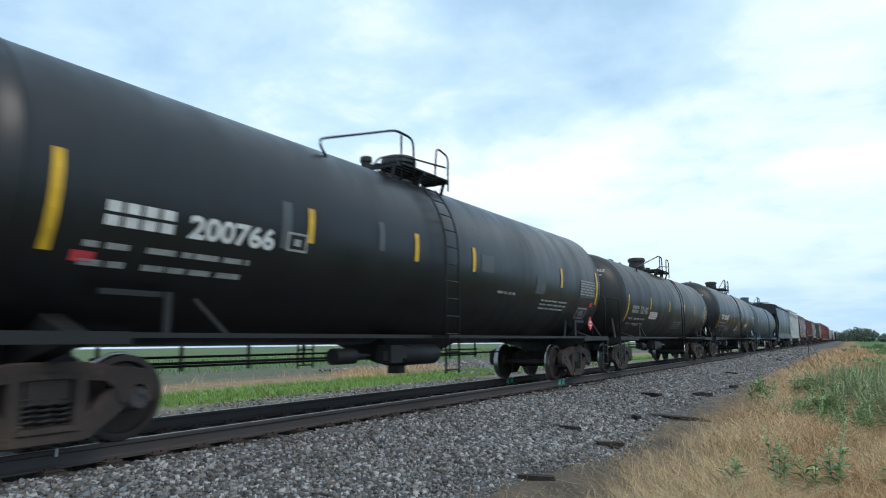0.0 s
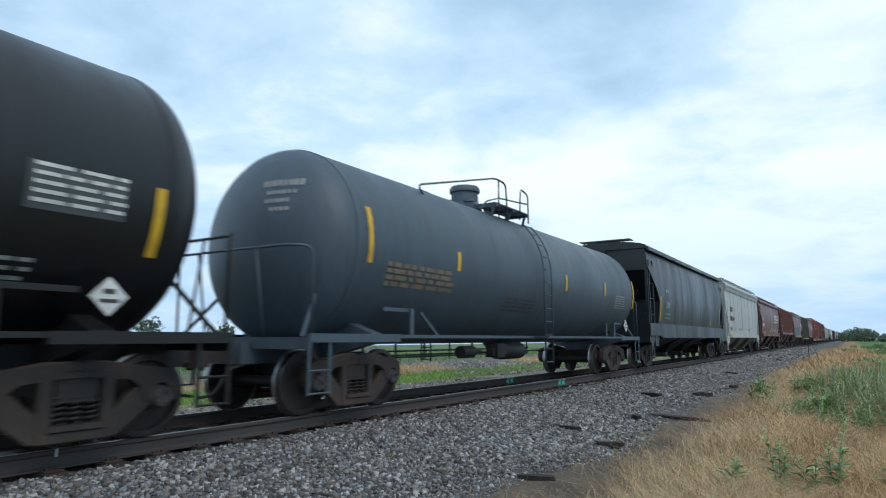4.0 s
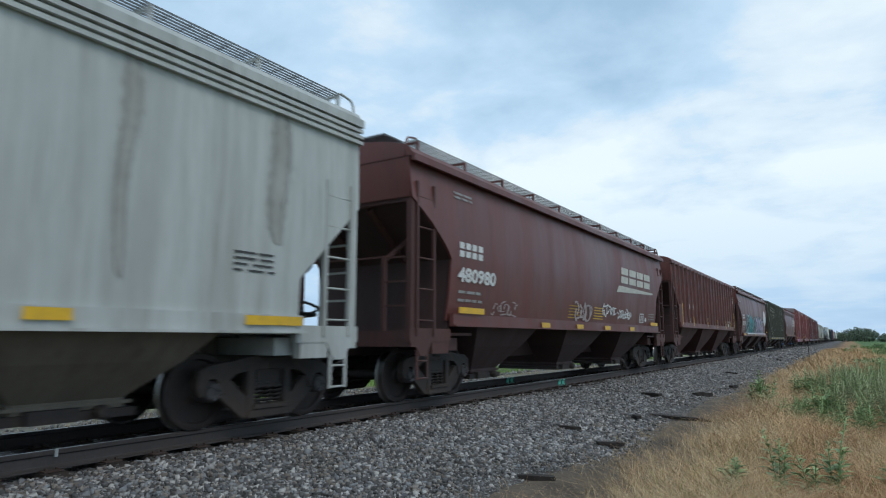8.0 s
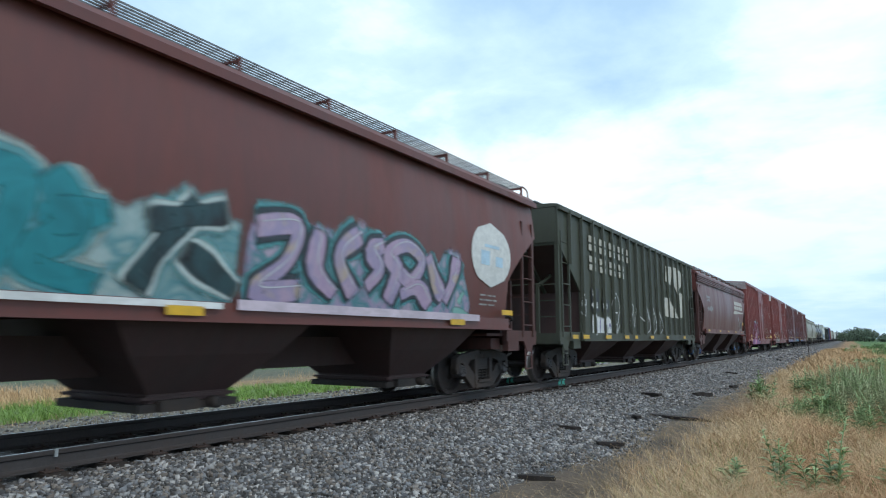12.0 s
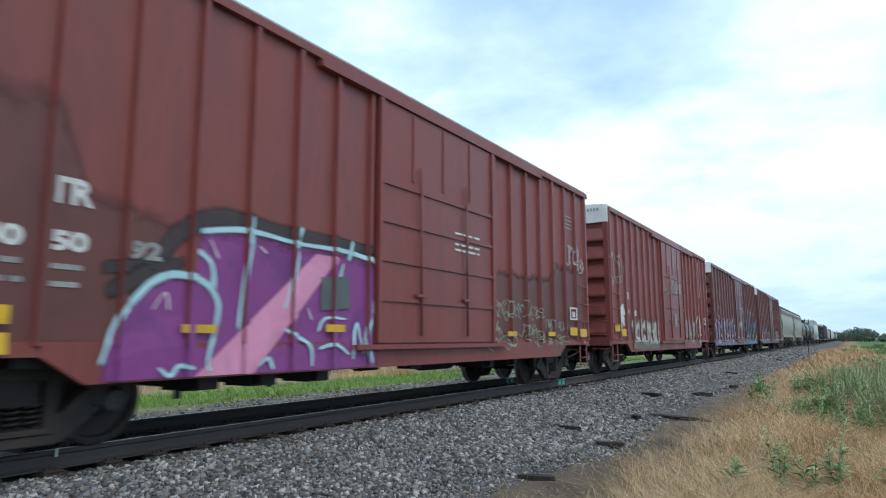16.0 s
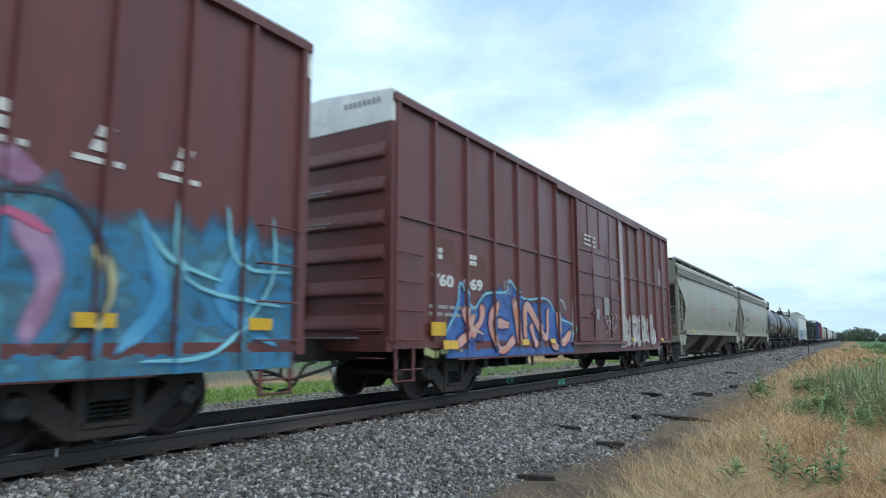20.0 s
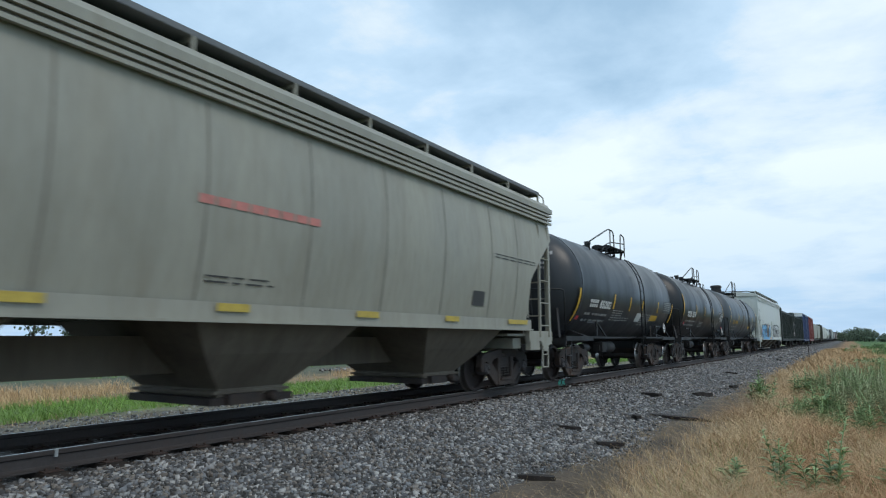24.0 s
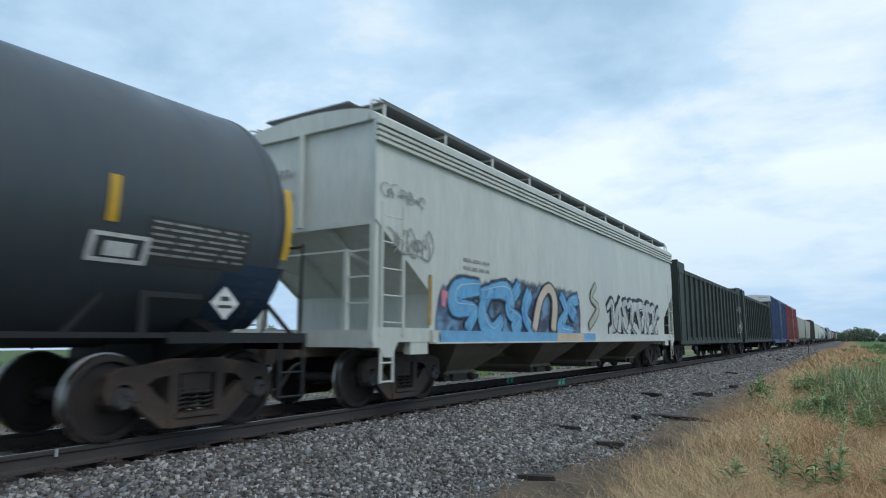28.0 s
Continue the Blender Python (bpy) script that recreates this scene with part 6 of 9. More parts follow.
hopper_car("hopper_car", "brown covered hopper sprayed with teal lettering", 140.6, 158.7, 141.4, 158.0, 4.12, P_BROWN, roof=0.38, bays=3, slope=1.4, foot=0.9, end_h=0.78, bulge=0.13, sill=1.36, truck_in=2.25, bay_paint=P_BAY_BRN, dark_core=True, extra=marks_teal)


def marks_green(c, f, ya, yb, eave, RY):
    g = flat_x(1.575)
    step = 0.88
    for i, n in enumerate((2, 2, 2, 2, 1)):
        brand_blocks(c, -5.80 + step * i, 3.50, 0.42, n, g, M_CREAMMARK, gap=0.1)
    for i in range(4):
        brand_blocks(c, -5.80 + step * i, 2.95, 0.40, 2, g, M_CREAMMARK, gap=0.12)
    stencil(c, "repainted_patch", [(-5.7, 1.85, 0.62, 0.62), (-4.8, 1.85, 0.62, 0.35)], g, S_BLACK, eps=0.006)
    brand_blocks(c, -5.62, 2.24, 0.17, 2, g, M_WHITE, gap=0.2)
    mark_text("number", "461", -5.72, 1.93, 0.15, g, M_WHITE, c, 0.5)
    mark_text("number", "180", -4.78, 1.93, 0.15, g, M_WHITE, c, 0.42)
    sprayed_field(c, [(-5.75, 1.6), (-5.6, 1.75), (-5.1, 1.7), (-4.9, 1.65), (-4.5, 1.75), (-4.0, 1.65)], 1.17, g, soft_spray((0.62, 0.63, 0.62)), 0.008, RY, rough=0.03, label="white sprayed lettering with violet cores")
    sprayed_strokes(c, [[(-5.5, 1.25), (-5.45, 1.55), (-5.3, 1.5)], [(-5.1, 1.2), (-5.0, 1.7)], [(-4.75, 1.3), (-4.7, 1.55)], [(-4.35, 1.35), (-4.2, 1.5), (-4.15, 1.35)]], 0.05, g, soft_spray((0.14, 0.10, 0.26)), 0.014, RY)
    sprayed_strokes(c, [[(-6.4, 2.3), (-6.45, 1.95), (-6.15, 2.1), (-6.25, 1.65), (-6.6, 1.8)], [(-2.2, 1.45), (-1.95, 2.1), (-1.7, 2.1), (-1.65, 1.45), (-1.35, 2.15)], [(-4.0, 2.0), (-3.6, 2.45), (-3.2, 2.05), (-3.6, 1.2), (-3.2, 1.55)], [(-3.9, 1.85), (-3.4, 1.85)], [(-1.1, 1.85), (-0.3, 1.65)], [(-0.1, 2.25), (0.35, 1.5), (-0.3, 1.2)], [(0.7, 2.3), (1.2, 1.55), (0.55, 1.15)], [(1.45, 2.25), (2.15, 1.55), (1.4, 1.15)]], 0.032, g, soft_spray((0.62, 0.63, 0.62)), 0.014, RY, label="white sprayed tags")
    sprayed_strokes(c, [[(-0.3, 1.9), (0.1, 2.0), (0.0, 1.6)], [(0.6, 1.9), (1.0, 1.95), (0.8, 1.5)], [(1.4, 1.9), (1.8, 1.95), (1.7, 1.5)], [(-3.8, 1.6), (-3.5, 1.5), (-3.3, 1.7)]], 0.022, g, soft_spray((0.62, 0.63, 0.62)), 0.015, RY)
    sprayed_quads(c, "company_emblem", [[(2.8, 3.3), (3.7, 3.2), (4.05, 3.95), (3.0, 3.9)], [(4.0, 3.45), (4.95, 2.8), (5.0, 4.0), (4.05, 3.95)], [(5.0, 3.1), (5.55, 3.25), (5.75, 3.85), (5.0, 4.0)], [(2.5, 1.95), (3.15, 1.9), (3.25, 2.65), (2.6, 2.65)], [(3.2, 1.9), (4.85, 1.9), (3.3, 2.65)], [(4.9, 1.95), (5.55, 1.95), (5.7, 2.95), (4.95, 3.0)]], g, M_CREAMMARK, RY, 0.07, 0.012, "large cream company emblem as plain shapes")
    for y, w in ((-7.4, 0.4), (-6.63, 0.44), (-4.82, 0.48), (-3.0, 0.44), (-1.9, 0.3), (0.0, 0.44), (2.3, 0.4), (5.2, 0.4)):
        stencil(c, "yellow_stripe", [(y, 1.08, w, 0.10)], flat_x(1.655), M_YELLOW, 1, "yellow reflective strip")


hopper_car("hopper_car", "dark green ribbed hopper with white lettering", 158.7, 176.05, 159.45, 175.5, 4.36, P_GREEN, boards="none", roof=0.12, ribs=16, bays=3, slope=1.45, foot=1.2, end_h=0.9, bulge=0.0, curved=0.0, sill=1.12, truck_in=2.0, bay_paint=P_BAY_BRN, dark_core=True, gear_paint=P_GREEN, extra=marks_green)


def marks_swoosh(c, f, ya, yb, eave, RY):
    brand_blocks(c, -6.15, 2.95, 0.27, 4, f, M_FADED, gap=0.3)
    mark_text("number", "464684", -6.05, 2.48, 0.25, f, M_FADED, c, 1.5)
    slant_emblem(c, 2.9, 2.88, 3.4, 0.50, f, M_CREAMMARK)
    stencil(c, "yellow_stripe", [(6.21, 1.95, 0.49, 0.18)], f, M_YELLOW, 2, "yellow reflective strip")
    stencil(c, "repainted_patch", [(5.41, 1.70, 0.47, 0.42)], f, P_PATCH)
    stencil(c, "test_stencil", [(4.72, 1.82, 0.42, 0.03), (4.72, 2.08, 0.42, 0.03), (4.72, 1.84, 0.05, 0.25), (5.09, 1.84, 0.05, 0.25), (4.85, 1.87, 0.16, 0.17)], f, M_FADED)
    disc(c, 4.55, 2.3, 0.2, 0.16, f, M_FADED)
    data_lines(c, 5.1, 2.2, 0.4, 3, f, M_FADED, 0.04, 0.09, 91)
    data_lines(c, 5.6, 2.2, 0.3, 2, f, M_FADED, 0.04, 0.09, 92)
    data_lines(c, 5.2, 1.66, 1.2, 2, f, M_FADED, 0.04, 0.09, 93)
    for y in (-6.4, -3.2, -0.4, 2.4, 5.0):
        stencil(c, "yellow_stripe", [(y, 1.44, 0.45, 0.09)], flat_x(1.645), M_YELLOW, 1, "yellow reflective strip")


hopper_car("hopper_car", "brown covered hopper with a pale wedge mark", 176.05, 193.45, 176.6, 192.6, 4.15, P_BROWN, roof=0.4, bays=3, slope=1.3, foot=0.9, end_h=0.8, bulge=0.13, cap=M_CAP_BLUE, rim=1, sill=1.45, truck_in=2.1, bay_paint=P_BAY_BRN, dark_core=True, extra=marks_swoosh)


def marks_box_a(c, f, ya, yb, eave, RY):
    grime = soft_spray(((0.150, 0.048, 0.041), (0.115, 0.040, 0.034)))
    sprayed_field(c, [(-7.6, 3.25), (-6.2, 3.3), (-5.9, 2.5), (-5.4, 2.35), (-4.9, 2.3)], 1.06, f, grime, 0.002, RY, rough=0.05, seed=3, label="dark grime over the lower side")
    sprayed_field(c, [(2.3, 2.5), (3.4, 2.45), (5.1, 2.5), (5.4, 2.9), (7.4, 2.85)], 1.06, f, grime, 0.002, RY, rough=0.05, seed=4)
    mark_text("reporting_mark", "TR", -6.26, 2.31, 0.24, f, M_WHITE, c, 0.42)
    mark_text("number", "40", -6.78, 1.88, 0.17, f, M_WHITE, c, 0.36)
    mark_text("number", "50", -6.2, 1.88, 0.17, f, M_WHITE, c, 0.34)
    mark_text("number", "92", -5.46, 1.88, 0.17, f, M_FADED, c, 0.36)
    # purple lettering: dark shadow, flat purple filling, a pink slash and pale blue outlines
    sprayed_strokes(c, [[(-5.75, 1.75), (-5.2, 1.85), (-4.9, 2.2), (-4.4, 2.45), (-3.4, 2.4), (-2.2, 2.4), (-1.3, 2.35)], [(-5.7, 1.5), (-5.2, 1.75), (-4.8, 1.9)]], 0.15, f, soft_spray((0.045, 0.03, 0.032)), 0.006, RY, tip=0.9)
    sprayed_field(c, [(-5.7, 0.85), (-5.55, 1.3), (-5.35, 1.55), (-5.2, 1.65), (-4.95, 1.75), (-4.72, 1.7), (-4.68, 2.3), (-4.0, 2.35), (-3.25, 2.3), (-2.25, 2.3), (-1.5, 2.2)], 0.68, f, soft_spray((PURPLE, (0.24, 0.05, 0.22), (0.17, 0.04, 0.19))), 0.012, RY, rough=0.02, label="purple sprayed lettering outlined in pale blue")
    sprayed_quads(c, "pink_slash", [[(-4.65, 0.68), (-3.85, 0.68), (-2.4, 2.2), (-2.85, 2.2)]], f, soft_spray(PINK), RY, 0.07, 0.020, "pink diagonal sprayed stroke")
    sprayed_strokes(c, [[(-5.7, 0.8), (-5.55, 1.25), (-5.35, 1.5), (-5.2, 1.65), (-4.95, 1.75), (-4.6, 1.7), (-4.4, 1.5), (-4.4, 1.25), (-4.5, 0.85), (-4.45, 0.72)], [(-4.7, 2.25), (-4.0, 2.35), (-3.2, 2.3), (-2.25, 2.3), (-1.4, 2.2)], [(-4.7, 2.05), (-4.5, 1.9), (-4.45, 1.6)],
                        [(-1.35, 2.4), (-1.6, 1.6), (-1.8, 1.1), (-1.7, 0.7)], [(-4.0, 2.15), (-3.95, 2.55)], [(-3.25, 2.2), (-3.1, 2.55)], [(-2.2, 2.15), (-2.1, 2.5)]], 0.055, f, soft_spray(SKYB), 0.028, RY, tip=0.7)
    sprayed_strokes(c, [[(-3.95, 2.35), (-4.05, 1.7), (-4.1, 1.15)], [(-3.2, 2.25), (-3.3, 1.7), (-3.4, 1.25), (-2.95, 1.0), (-2.9, 0.7)], [(-2.3, 2.15), (-2.4, 1.85)], [(-3.8, 0.75), (-3.65, 0.85), (-3.55, 0.7)], [(-2.8, 1.15), (-2.65, 1.35), (-2.2, 1.35)], [(-2.1, 0.75), (-2.0, 1.3), (-1.85, 0.8)], [(-5.1, 0.8), (-4.95, 0.7), (-4.85, 0.8), (-4.65, 0.75)], [(-2.8, 0.95), (-2.45, 1.0), (-2.15, 0.85)]], 0.038, f, soft_spray(SKYB), 0.030, RY, tip=0.7)
    sprayed_quads(c, "repainted_patch", [[(-2.75, 1.45), (-2.15, 1.5), (-2.2, 1.95), (-2.75, 1.9)]], f, soft_spray((0.10, 0.11, 0.115)), RY, 0.07, 0.034)
    sprayed_strokes(c, [[(-5.2, 1.35), (-5.05, 1.55), (-5.0, 1.35)], [(-4.55, 2.2), (-4.4, 1.95)], [(-3.85, 2.2), (-3.7, 2.1)], [(-3.0, 1.5), (-2.9, 1.3)]], 0.022, f, soft_spray((0.66, 0.5, 0.62)), 0.034, RY)
    # pale green scribbles stacked between the posts
    for k, (y0, y1, z0, z1) in enumerate(((1.9, 2.5, 1.45, 1.92), (1.85, 2.5, 0.84, 1.4), (2.62, 3.12, 1.4, 1.9), (2.62, 3.2, 0.84, 1.3), (3.3, 3.75, 1.45, 1.9), (3.4, 4.0, 1.0, 1.4), (4.04, 4.5, 1.4, 1.9), (4.1, 4.6, 0.9, 1.35), (4.85, 5.2, 1.25, 1.55), (4.8, 5.2, 0.9, 1.15), (5.56, 5.95, 1.25, 1.55), (5.55, 6.05, 0.88, 1.2))):
        tag_scrawl(c, y0, y1, z0, z1, f, S_PALEGREEN, 170 + k, 3, w=0.017, ribs=RY, eps=0.016, label="pale green sprayed scribble between the posts" if k == 0 else "")
    tag_scrawl(c, 6.2, 6.95, 2.95, 3.5, f, S_FAINT, 12, 4, w=0.045, ribs=RY)
    tag_scrawl(c, 6.85, 7.35, 2.7, 3.2, f, S_FAINT, 13, 2, w=0.045, ribs=RY)
    stencil(c, "test_stencil", [(6.19, 1.55, 0.5, 0.04), (6.19, 1.83, 0.5, 0.04), (6.19, 1.57, 0.08, 0.27), (6.62, 1.57, 0.08, 0.27), (6.36, 1.62, 0.18, 0.14)], f, M_WHITE, eps=0.075)
    for y, z, w, h in ((2.70, 1.13, 0.43, 0.10), (4.80, 1.14, 0.41, 0.10), (6.17, 1.16, 0.5, 0.2), (6.87, 1.13, 0.5, 0.2), (-4.86, 1.14, 0.43, 0.09), (-2.68, 1.17, 0.38, 0.10), (-6.96, 0.95, 0.46, 0.18), (-6.9, 1.2, 0.4, 0.16), (0.4, 1.25, 0.5, 0.08)):
        stencil(c, "yellow_stripe", [(y, z, w, h)], f, M_YELLOW, 1, "yellow warning patch", eps=0.078)
    stencil(c, "red_mark", [(7.07, 0.96, 0.18, 0.11)], f, M_RED, eps=0.078)
    data_lines(c, -0.3, 2.95, 0.9, 4, f, M_WHITE, 0.04, 0.10, 101).matrix_basis = pose(0.085, 0.9, 0)
    for k in range(4):
        stencil(c, "stencil_line", [(6.1, 4.2 - 0.1 * k, 0.55, 0.03)], f, M_FADED)
    data_lines(c, -6.8, 1.72, 0.4, 2, f, M_FADED, 0.05, 0.16, 102)
    data_lines(c, -6.2, 1.70, 0.3, 2, f, M_FADED, 0.05, 0.16, 103)


box_car("boxcar", "red boxcar with purple sprayed lettering", 193.45, 210.85, 194.35, 209.75, 5.08, P_BOX, (9, 8), (-1.62, 2.10), P_CAPG, bottom=0.66, extra=marks_box_a)


def marks_box_b(c, f, ya, yb, eave, RY):
    tag_scrawl(c, -7.6, -6.4, 2.7, 3.9, f, S_FAINT, 22, 3, w=0.03, ribs=RY)
    mark_text("reporting_mark", "TR", -6.11, 2.34, 0.23, f, M_WHITE, c, 0.40)
    mark_text("number", "51", -6.07, 1.86, 0.17, f, M_WHITE, c, 0.3)
    mark_text("number", "28", -5.3, 1.84, 0.17, f, M_WHITE, c, 0.34)
    graffiti(c, -5.45, -2.3, 0.85, 1.62, f, [(0.55, 0.54, 0.52), (0.48, 0.46, 0.42)], (0.17, 0.145, 0.11), 5, 31, ribs=RY, lines=(0.2, 0.15, 0.12), label="dull white sprayed block letters")
    stencil(c, "grime_stain", [(-5.5, 0.74, 3.3, 0.22)], f, spray((0.16, 0.135, 0.10)), eps=0.024)
    outlined(c, [[(2.1, 0.9), (2.5, 1.35), (2.6, 1.95)], [(2.75, 2.0), (3.25, 0.9)], [(2.5, 1.25), (3.1, 1.3)], [(3.3, 1.0), (3.15, 1.8), (4.0, 1.0), (3.9, 1.85)], [(4.4, 1.1), (4.1, 1.9)], [(4.4, 1.85), (4.55, 1.1)]], 0.10, f, ((0.20, 0.19, 0.19), (0.34, 0.33, 0.32), (0.16, 0.15, 0.15)), (0.50, 0.48, 0.46), None, ribs=RY, label="grey sprayed letters with scratchy white edges")
    outlined(c, [[(4.7, 1.6), (5.1, 2.0), (5.65, 2.0), (5.7, 1.45), (5.25, 1.15), (5.6, 0.8)]], 0.11, f, ((0.60, 0.55, 0.44), (0.5, 0.46, 0.38)), (0.08, 0.05, 0.05), None, ribs=RY, label="cream sprayed hook")
    tag_scrawl(c, -1.0, 1.0, 2.7, 3.5, flat_x(1.60), S_FAINT, 24, 5, w=0.03)
    tag_scrawl(c, -6.9, -6.35, 1.4, 2.3, f, S_WHITE, 26, 3, w=0.09, label="white vertical sprayed tag")
    for y, z, w, h in ((-7.5, 1.30, 0.46, 0.21), (-6.84, 1.16, 0.46, 0.22), (-3.4, 1.28, 0.3, 0.08), (3.0, 1.25, 0.35, 0.08), (5.4, 1.22, 0.35, 0.08), (-0.6, 1.26, 0.3, 0.08)):
        stencil(c, "yellow_stripe", [(y, z, w, h)], f, M_YELLOW, 1, "yellow warning patch", eps=0.078)
    data_lines(c, 0.6, 3.25, 0.9, 4, flat_x(1.60), M_WHITE, 0.04, 0.10, 111)
    stencil(c, "pale_post", [(5.60, 3.0, 0.10, 1.7)], flat_x(1.578), M_FADED)
    stencil(c, "door_placard", [(0.2, 1.55, 0.4, 0.5)], flat_x(1.60), M_FADED)
    data_lines(c, 6.6, 1.5, 0.5, 3, f, M_FADED, 0.06, 0.14, 112)
    stencil(c, "test_stencil", [(6.5, 1.75, 0.5, 0.04), (6.5, 2.02, 0.5, 0.04), (6.5, 1.77, 0.08, 0.27), (6.92, 1.77, 0.08, 0.27)], f, M_WHITE, eps=0.075)


box_car("boxcar", "red boxcar with pale end panel and white scrawls", 210.85, 228.15, 211.8, 227.2, 5.10, P_BOX, (9, 8), (-1.57, 2.12), P_CAPW, bottom=0.66, extra=marks_box_b)


def marks_box_c(c, f, ya, yb, eave, RY):
    brand_blocks(c, -8.17, 2.71, 0.20, 2, f, M_WHITE, gap=0.14)
    brand_blocks(c, -7.39, 2.71, 0.20, 2, f, M_WHITE, gap=0.12)
    mark_text("number", "761", -8.22, 2.25, 0.18, f, M_WHITE, c, 0.5)
    mark_text("number", "850", -7.41, 2.23, 0.18, f, M_WHITE, c, 0.5)
    # violet field under white flames and pink tips
    sprayed_field(c, [(-9.0, 1.5), (-8.6, 2.2), (-7.8, 2.05), (-7.2, 2.2), (-6.5, 2.25), (-6.05, 2.2), (-5.55, 2.2), (-4.9, 2.2), (-4.2, 2.2), (-3.35, 2.2), (-2.25, 2.1), (-1.7, 1.8)], 0.72, f, soft_spray(((0.05, 0.05, 0.09), (0.19, 0.15, 0.34), (0.08, 0.08, 0.14), (0.28, 0.21, 0.42))), 0.006, RY, rough=0.12, label="violet, pink and white sprayed lettering")
    sprayed_strokes(c, [[(-8.6, 2.2), (-8.2, 2.0)], [(-7.6, 2.2), (-7.1, 2.1)], [(-6.6, 2.25), (-6.15, 2.1)], [(-5.75, 2.25), (-5.45, 2.05)], [(-4.7, 2.2), (-4.15, 2.2)], [(-3.6, 2.15), (-2.9, 2.05)], [(-2.65, 2.1), (-2.1, 2.0)], [(-1.45, 2.0), (-1.3, 1.55)], [(-5.7, 1.65), (-5.55, 1.45)], [(-3.55, 1.35), (-3.7, 0.95)], [(-8.0, 1.4), (-7.6, 1.1)]], 0.10, f, soft_spray(((0.55, 0.16, 0.30), (0.62, 0.34, 0.46))), 0.014, RY, tip=0.3)
    sprayed_strokes(c, [[(-6.6, 1.3), (-6.25, 1.6), (-6.05, 1.1)], [(-7.4, 1.0), (-7.0, 1.5)], [(-3.2, 1.7), (-2.7, 1.2), (-3.0, 0.85)], [(-5.2, 1.1), (-4.9, 0.85)]], 0.20, f, soft_spray((0.022, 0.024, 0.03)), 0.020, RY, tip=0.4)
    sprayed_strokes(c, [[(-6.5, 1.9), (-6.2, 1.85), (-5.95, 1.7), (-5.8, 1.35)], [(-6.15, 2.2), (-5.85, 1.85), (-5.75, 1.3)], [(-5.8, 2.15), (-5.45, 1.85), (-5.25, 1.5), (-5.0, 1.3)], [(-5.25, 2.25), (-5.4, 1.7)], [(-5.0, 2.2), (-4.6, 1.95), (-4.25, 1.6), (-3.95, 1.2), (-3.85, 0.75)], [(-3.95, 2.25), (-3.6, 1.9), (-3.05, 1.45)], [(-2.95, 2.35), (-2.6, 2.0), (-1.95, 1.75)]], 0.085, f, soft_spray((0.62, 0.68, 0.68)), 0.028, RY, tip=0.35)
    sprayed_strokes(c, [[(-5.75, 1.35), (-5.3, 1.3), (-4.85, 1.1), (-4.65, 0.75)], [(-4.65, 1.5), (-4.3, 1.1)], [(-2.25, 1.55), (-1.75, 1.1), (-2.35, 0.75)], [(-8.9, 1.9), (-8.5, 1.6), (-8.3, 1.0)], [(-8.4, 2.15), (-7.9, 1.7), (-7.7, 0.9)], [(-7.6, 2.0), (-7.2, 1.6), (-6.9, 1.2)], [(-7.1, 2.15), (-6.9, 1.7)], [(-5.7, 0.95), (-5.3, 1.0), (-5.2, 1.25)], [(-3.4, 0.8), (-2.9, 1.0), (-2.6, 0.8)]], 0.075, f, soft_spray((0.58, 0.63, 0.65)), 0.030, RY, tip=0.35)
    sprayed_strokes(c, [[(-6.4, 2.35), (-6.05, 2.0), (-5.9, 1.6)], [(-5.95, 2.3), (-5.6, 1.95)], [(-4.95, 1.9), (-4.75, 1.5), (-4.5, 1.3)], [(-4.45, 2.3), (-4.1, 1.95), (-3.7, 1.6), (-3.5, 1.1)], [(-3.6, 2.25), (-3.2, 1.9), (-2.7, 1.7)], [(-3.2, 1.3), (-2.7, 1.5), (-2.3, 1.2)], [(-2.5, 2.3), (-2.2, 1.95), (-1.75, 1.9)], [(-4.4, 0.8), (-4.2, 1.1), (-4.3, 1.5)], [(-2.0, 1.5), (-1.7, 1.3), (-1.8, 0.8)], [(-6.3, 0.9), (-5.95, 1.15), (-5.6, 0.85)]], 0.040, f, soft_spray((0.50, 0.48, 0.60)), 0.032, RY, tip=0.3)
    door = flat_x(1.582)
    sprayed_strokes(c, [[(-1.5, 1.25), (-0.6, 1.15)], [(-1.4, 0.95), (1.0, 0.9)], [(0.2, 1.2), (1.3, 1.1)]], 0.12, door, soft_spray(((0.16, 0.07, 0.14), (0.42, 0.40, 0.44), (0.09, 0.07, 0.16))), 0.010, tip=0.3, label="violet and white smears over the door")
    sprayed_strokes(c, [[(-0.45, 1.85), (-0.25, 1.5)], [(-1.2, 1.9), (-1.05, 1.6)], [(0.55, 1.85), (0.65, 1.5)], [(0.9, 1.8), (0.95, 1.6)]], 0.09, door, soft_spray((0.50, 0.40, 0.44)), 0.016, tip=0.4)
    # yellow lettering
    sprayed_field(c, [(1.35, 2.0), (1.6, 2.3), (2.05, 2.45), (2.45, 2.2), (2.7, 2.15), (3.35, 2.4)], 0.72, f, soft_spray(((0.30, 0.28, 0.13), (0.13, 0.15, 0.12), (0.10, 0.26, 0.30))), 0.006, RY, rough=0.12, label="yellow sprayed lettering")
    sprayed_strokes(c, [[(1.65, 2.4), (1.55, 1.7), (1.9, 1.1), (2.15, 0.78)], [(2.1, 2.5), (2.25, 1.9), (2.75, 1.55), (2.7, 0.8)], [(3.3, 2.4), (3.4, 1.7), (3.2, 0.8)], [(2.4, 1.2), (3.0, 0.9)]], 0.14, f, soft_spray(((0.50, 0.43, 0.16), (0.58, 0.52, 0.26))), 0.014, RY, tip=0.4)
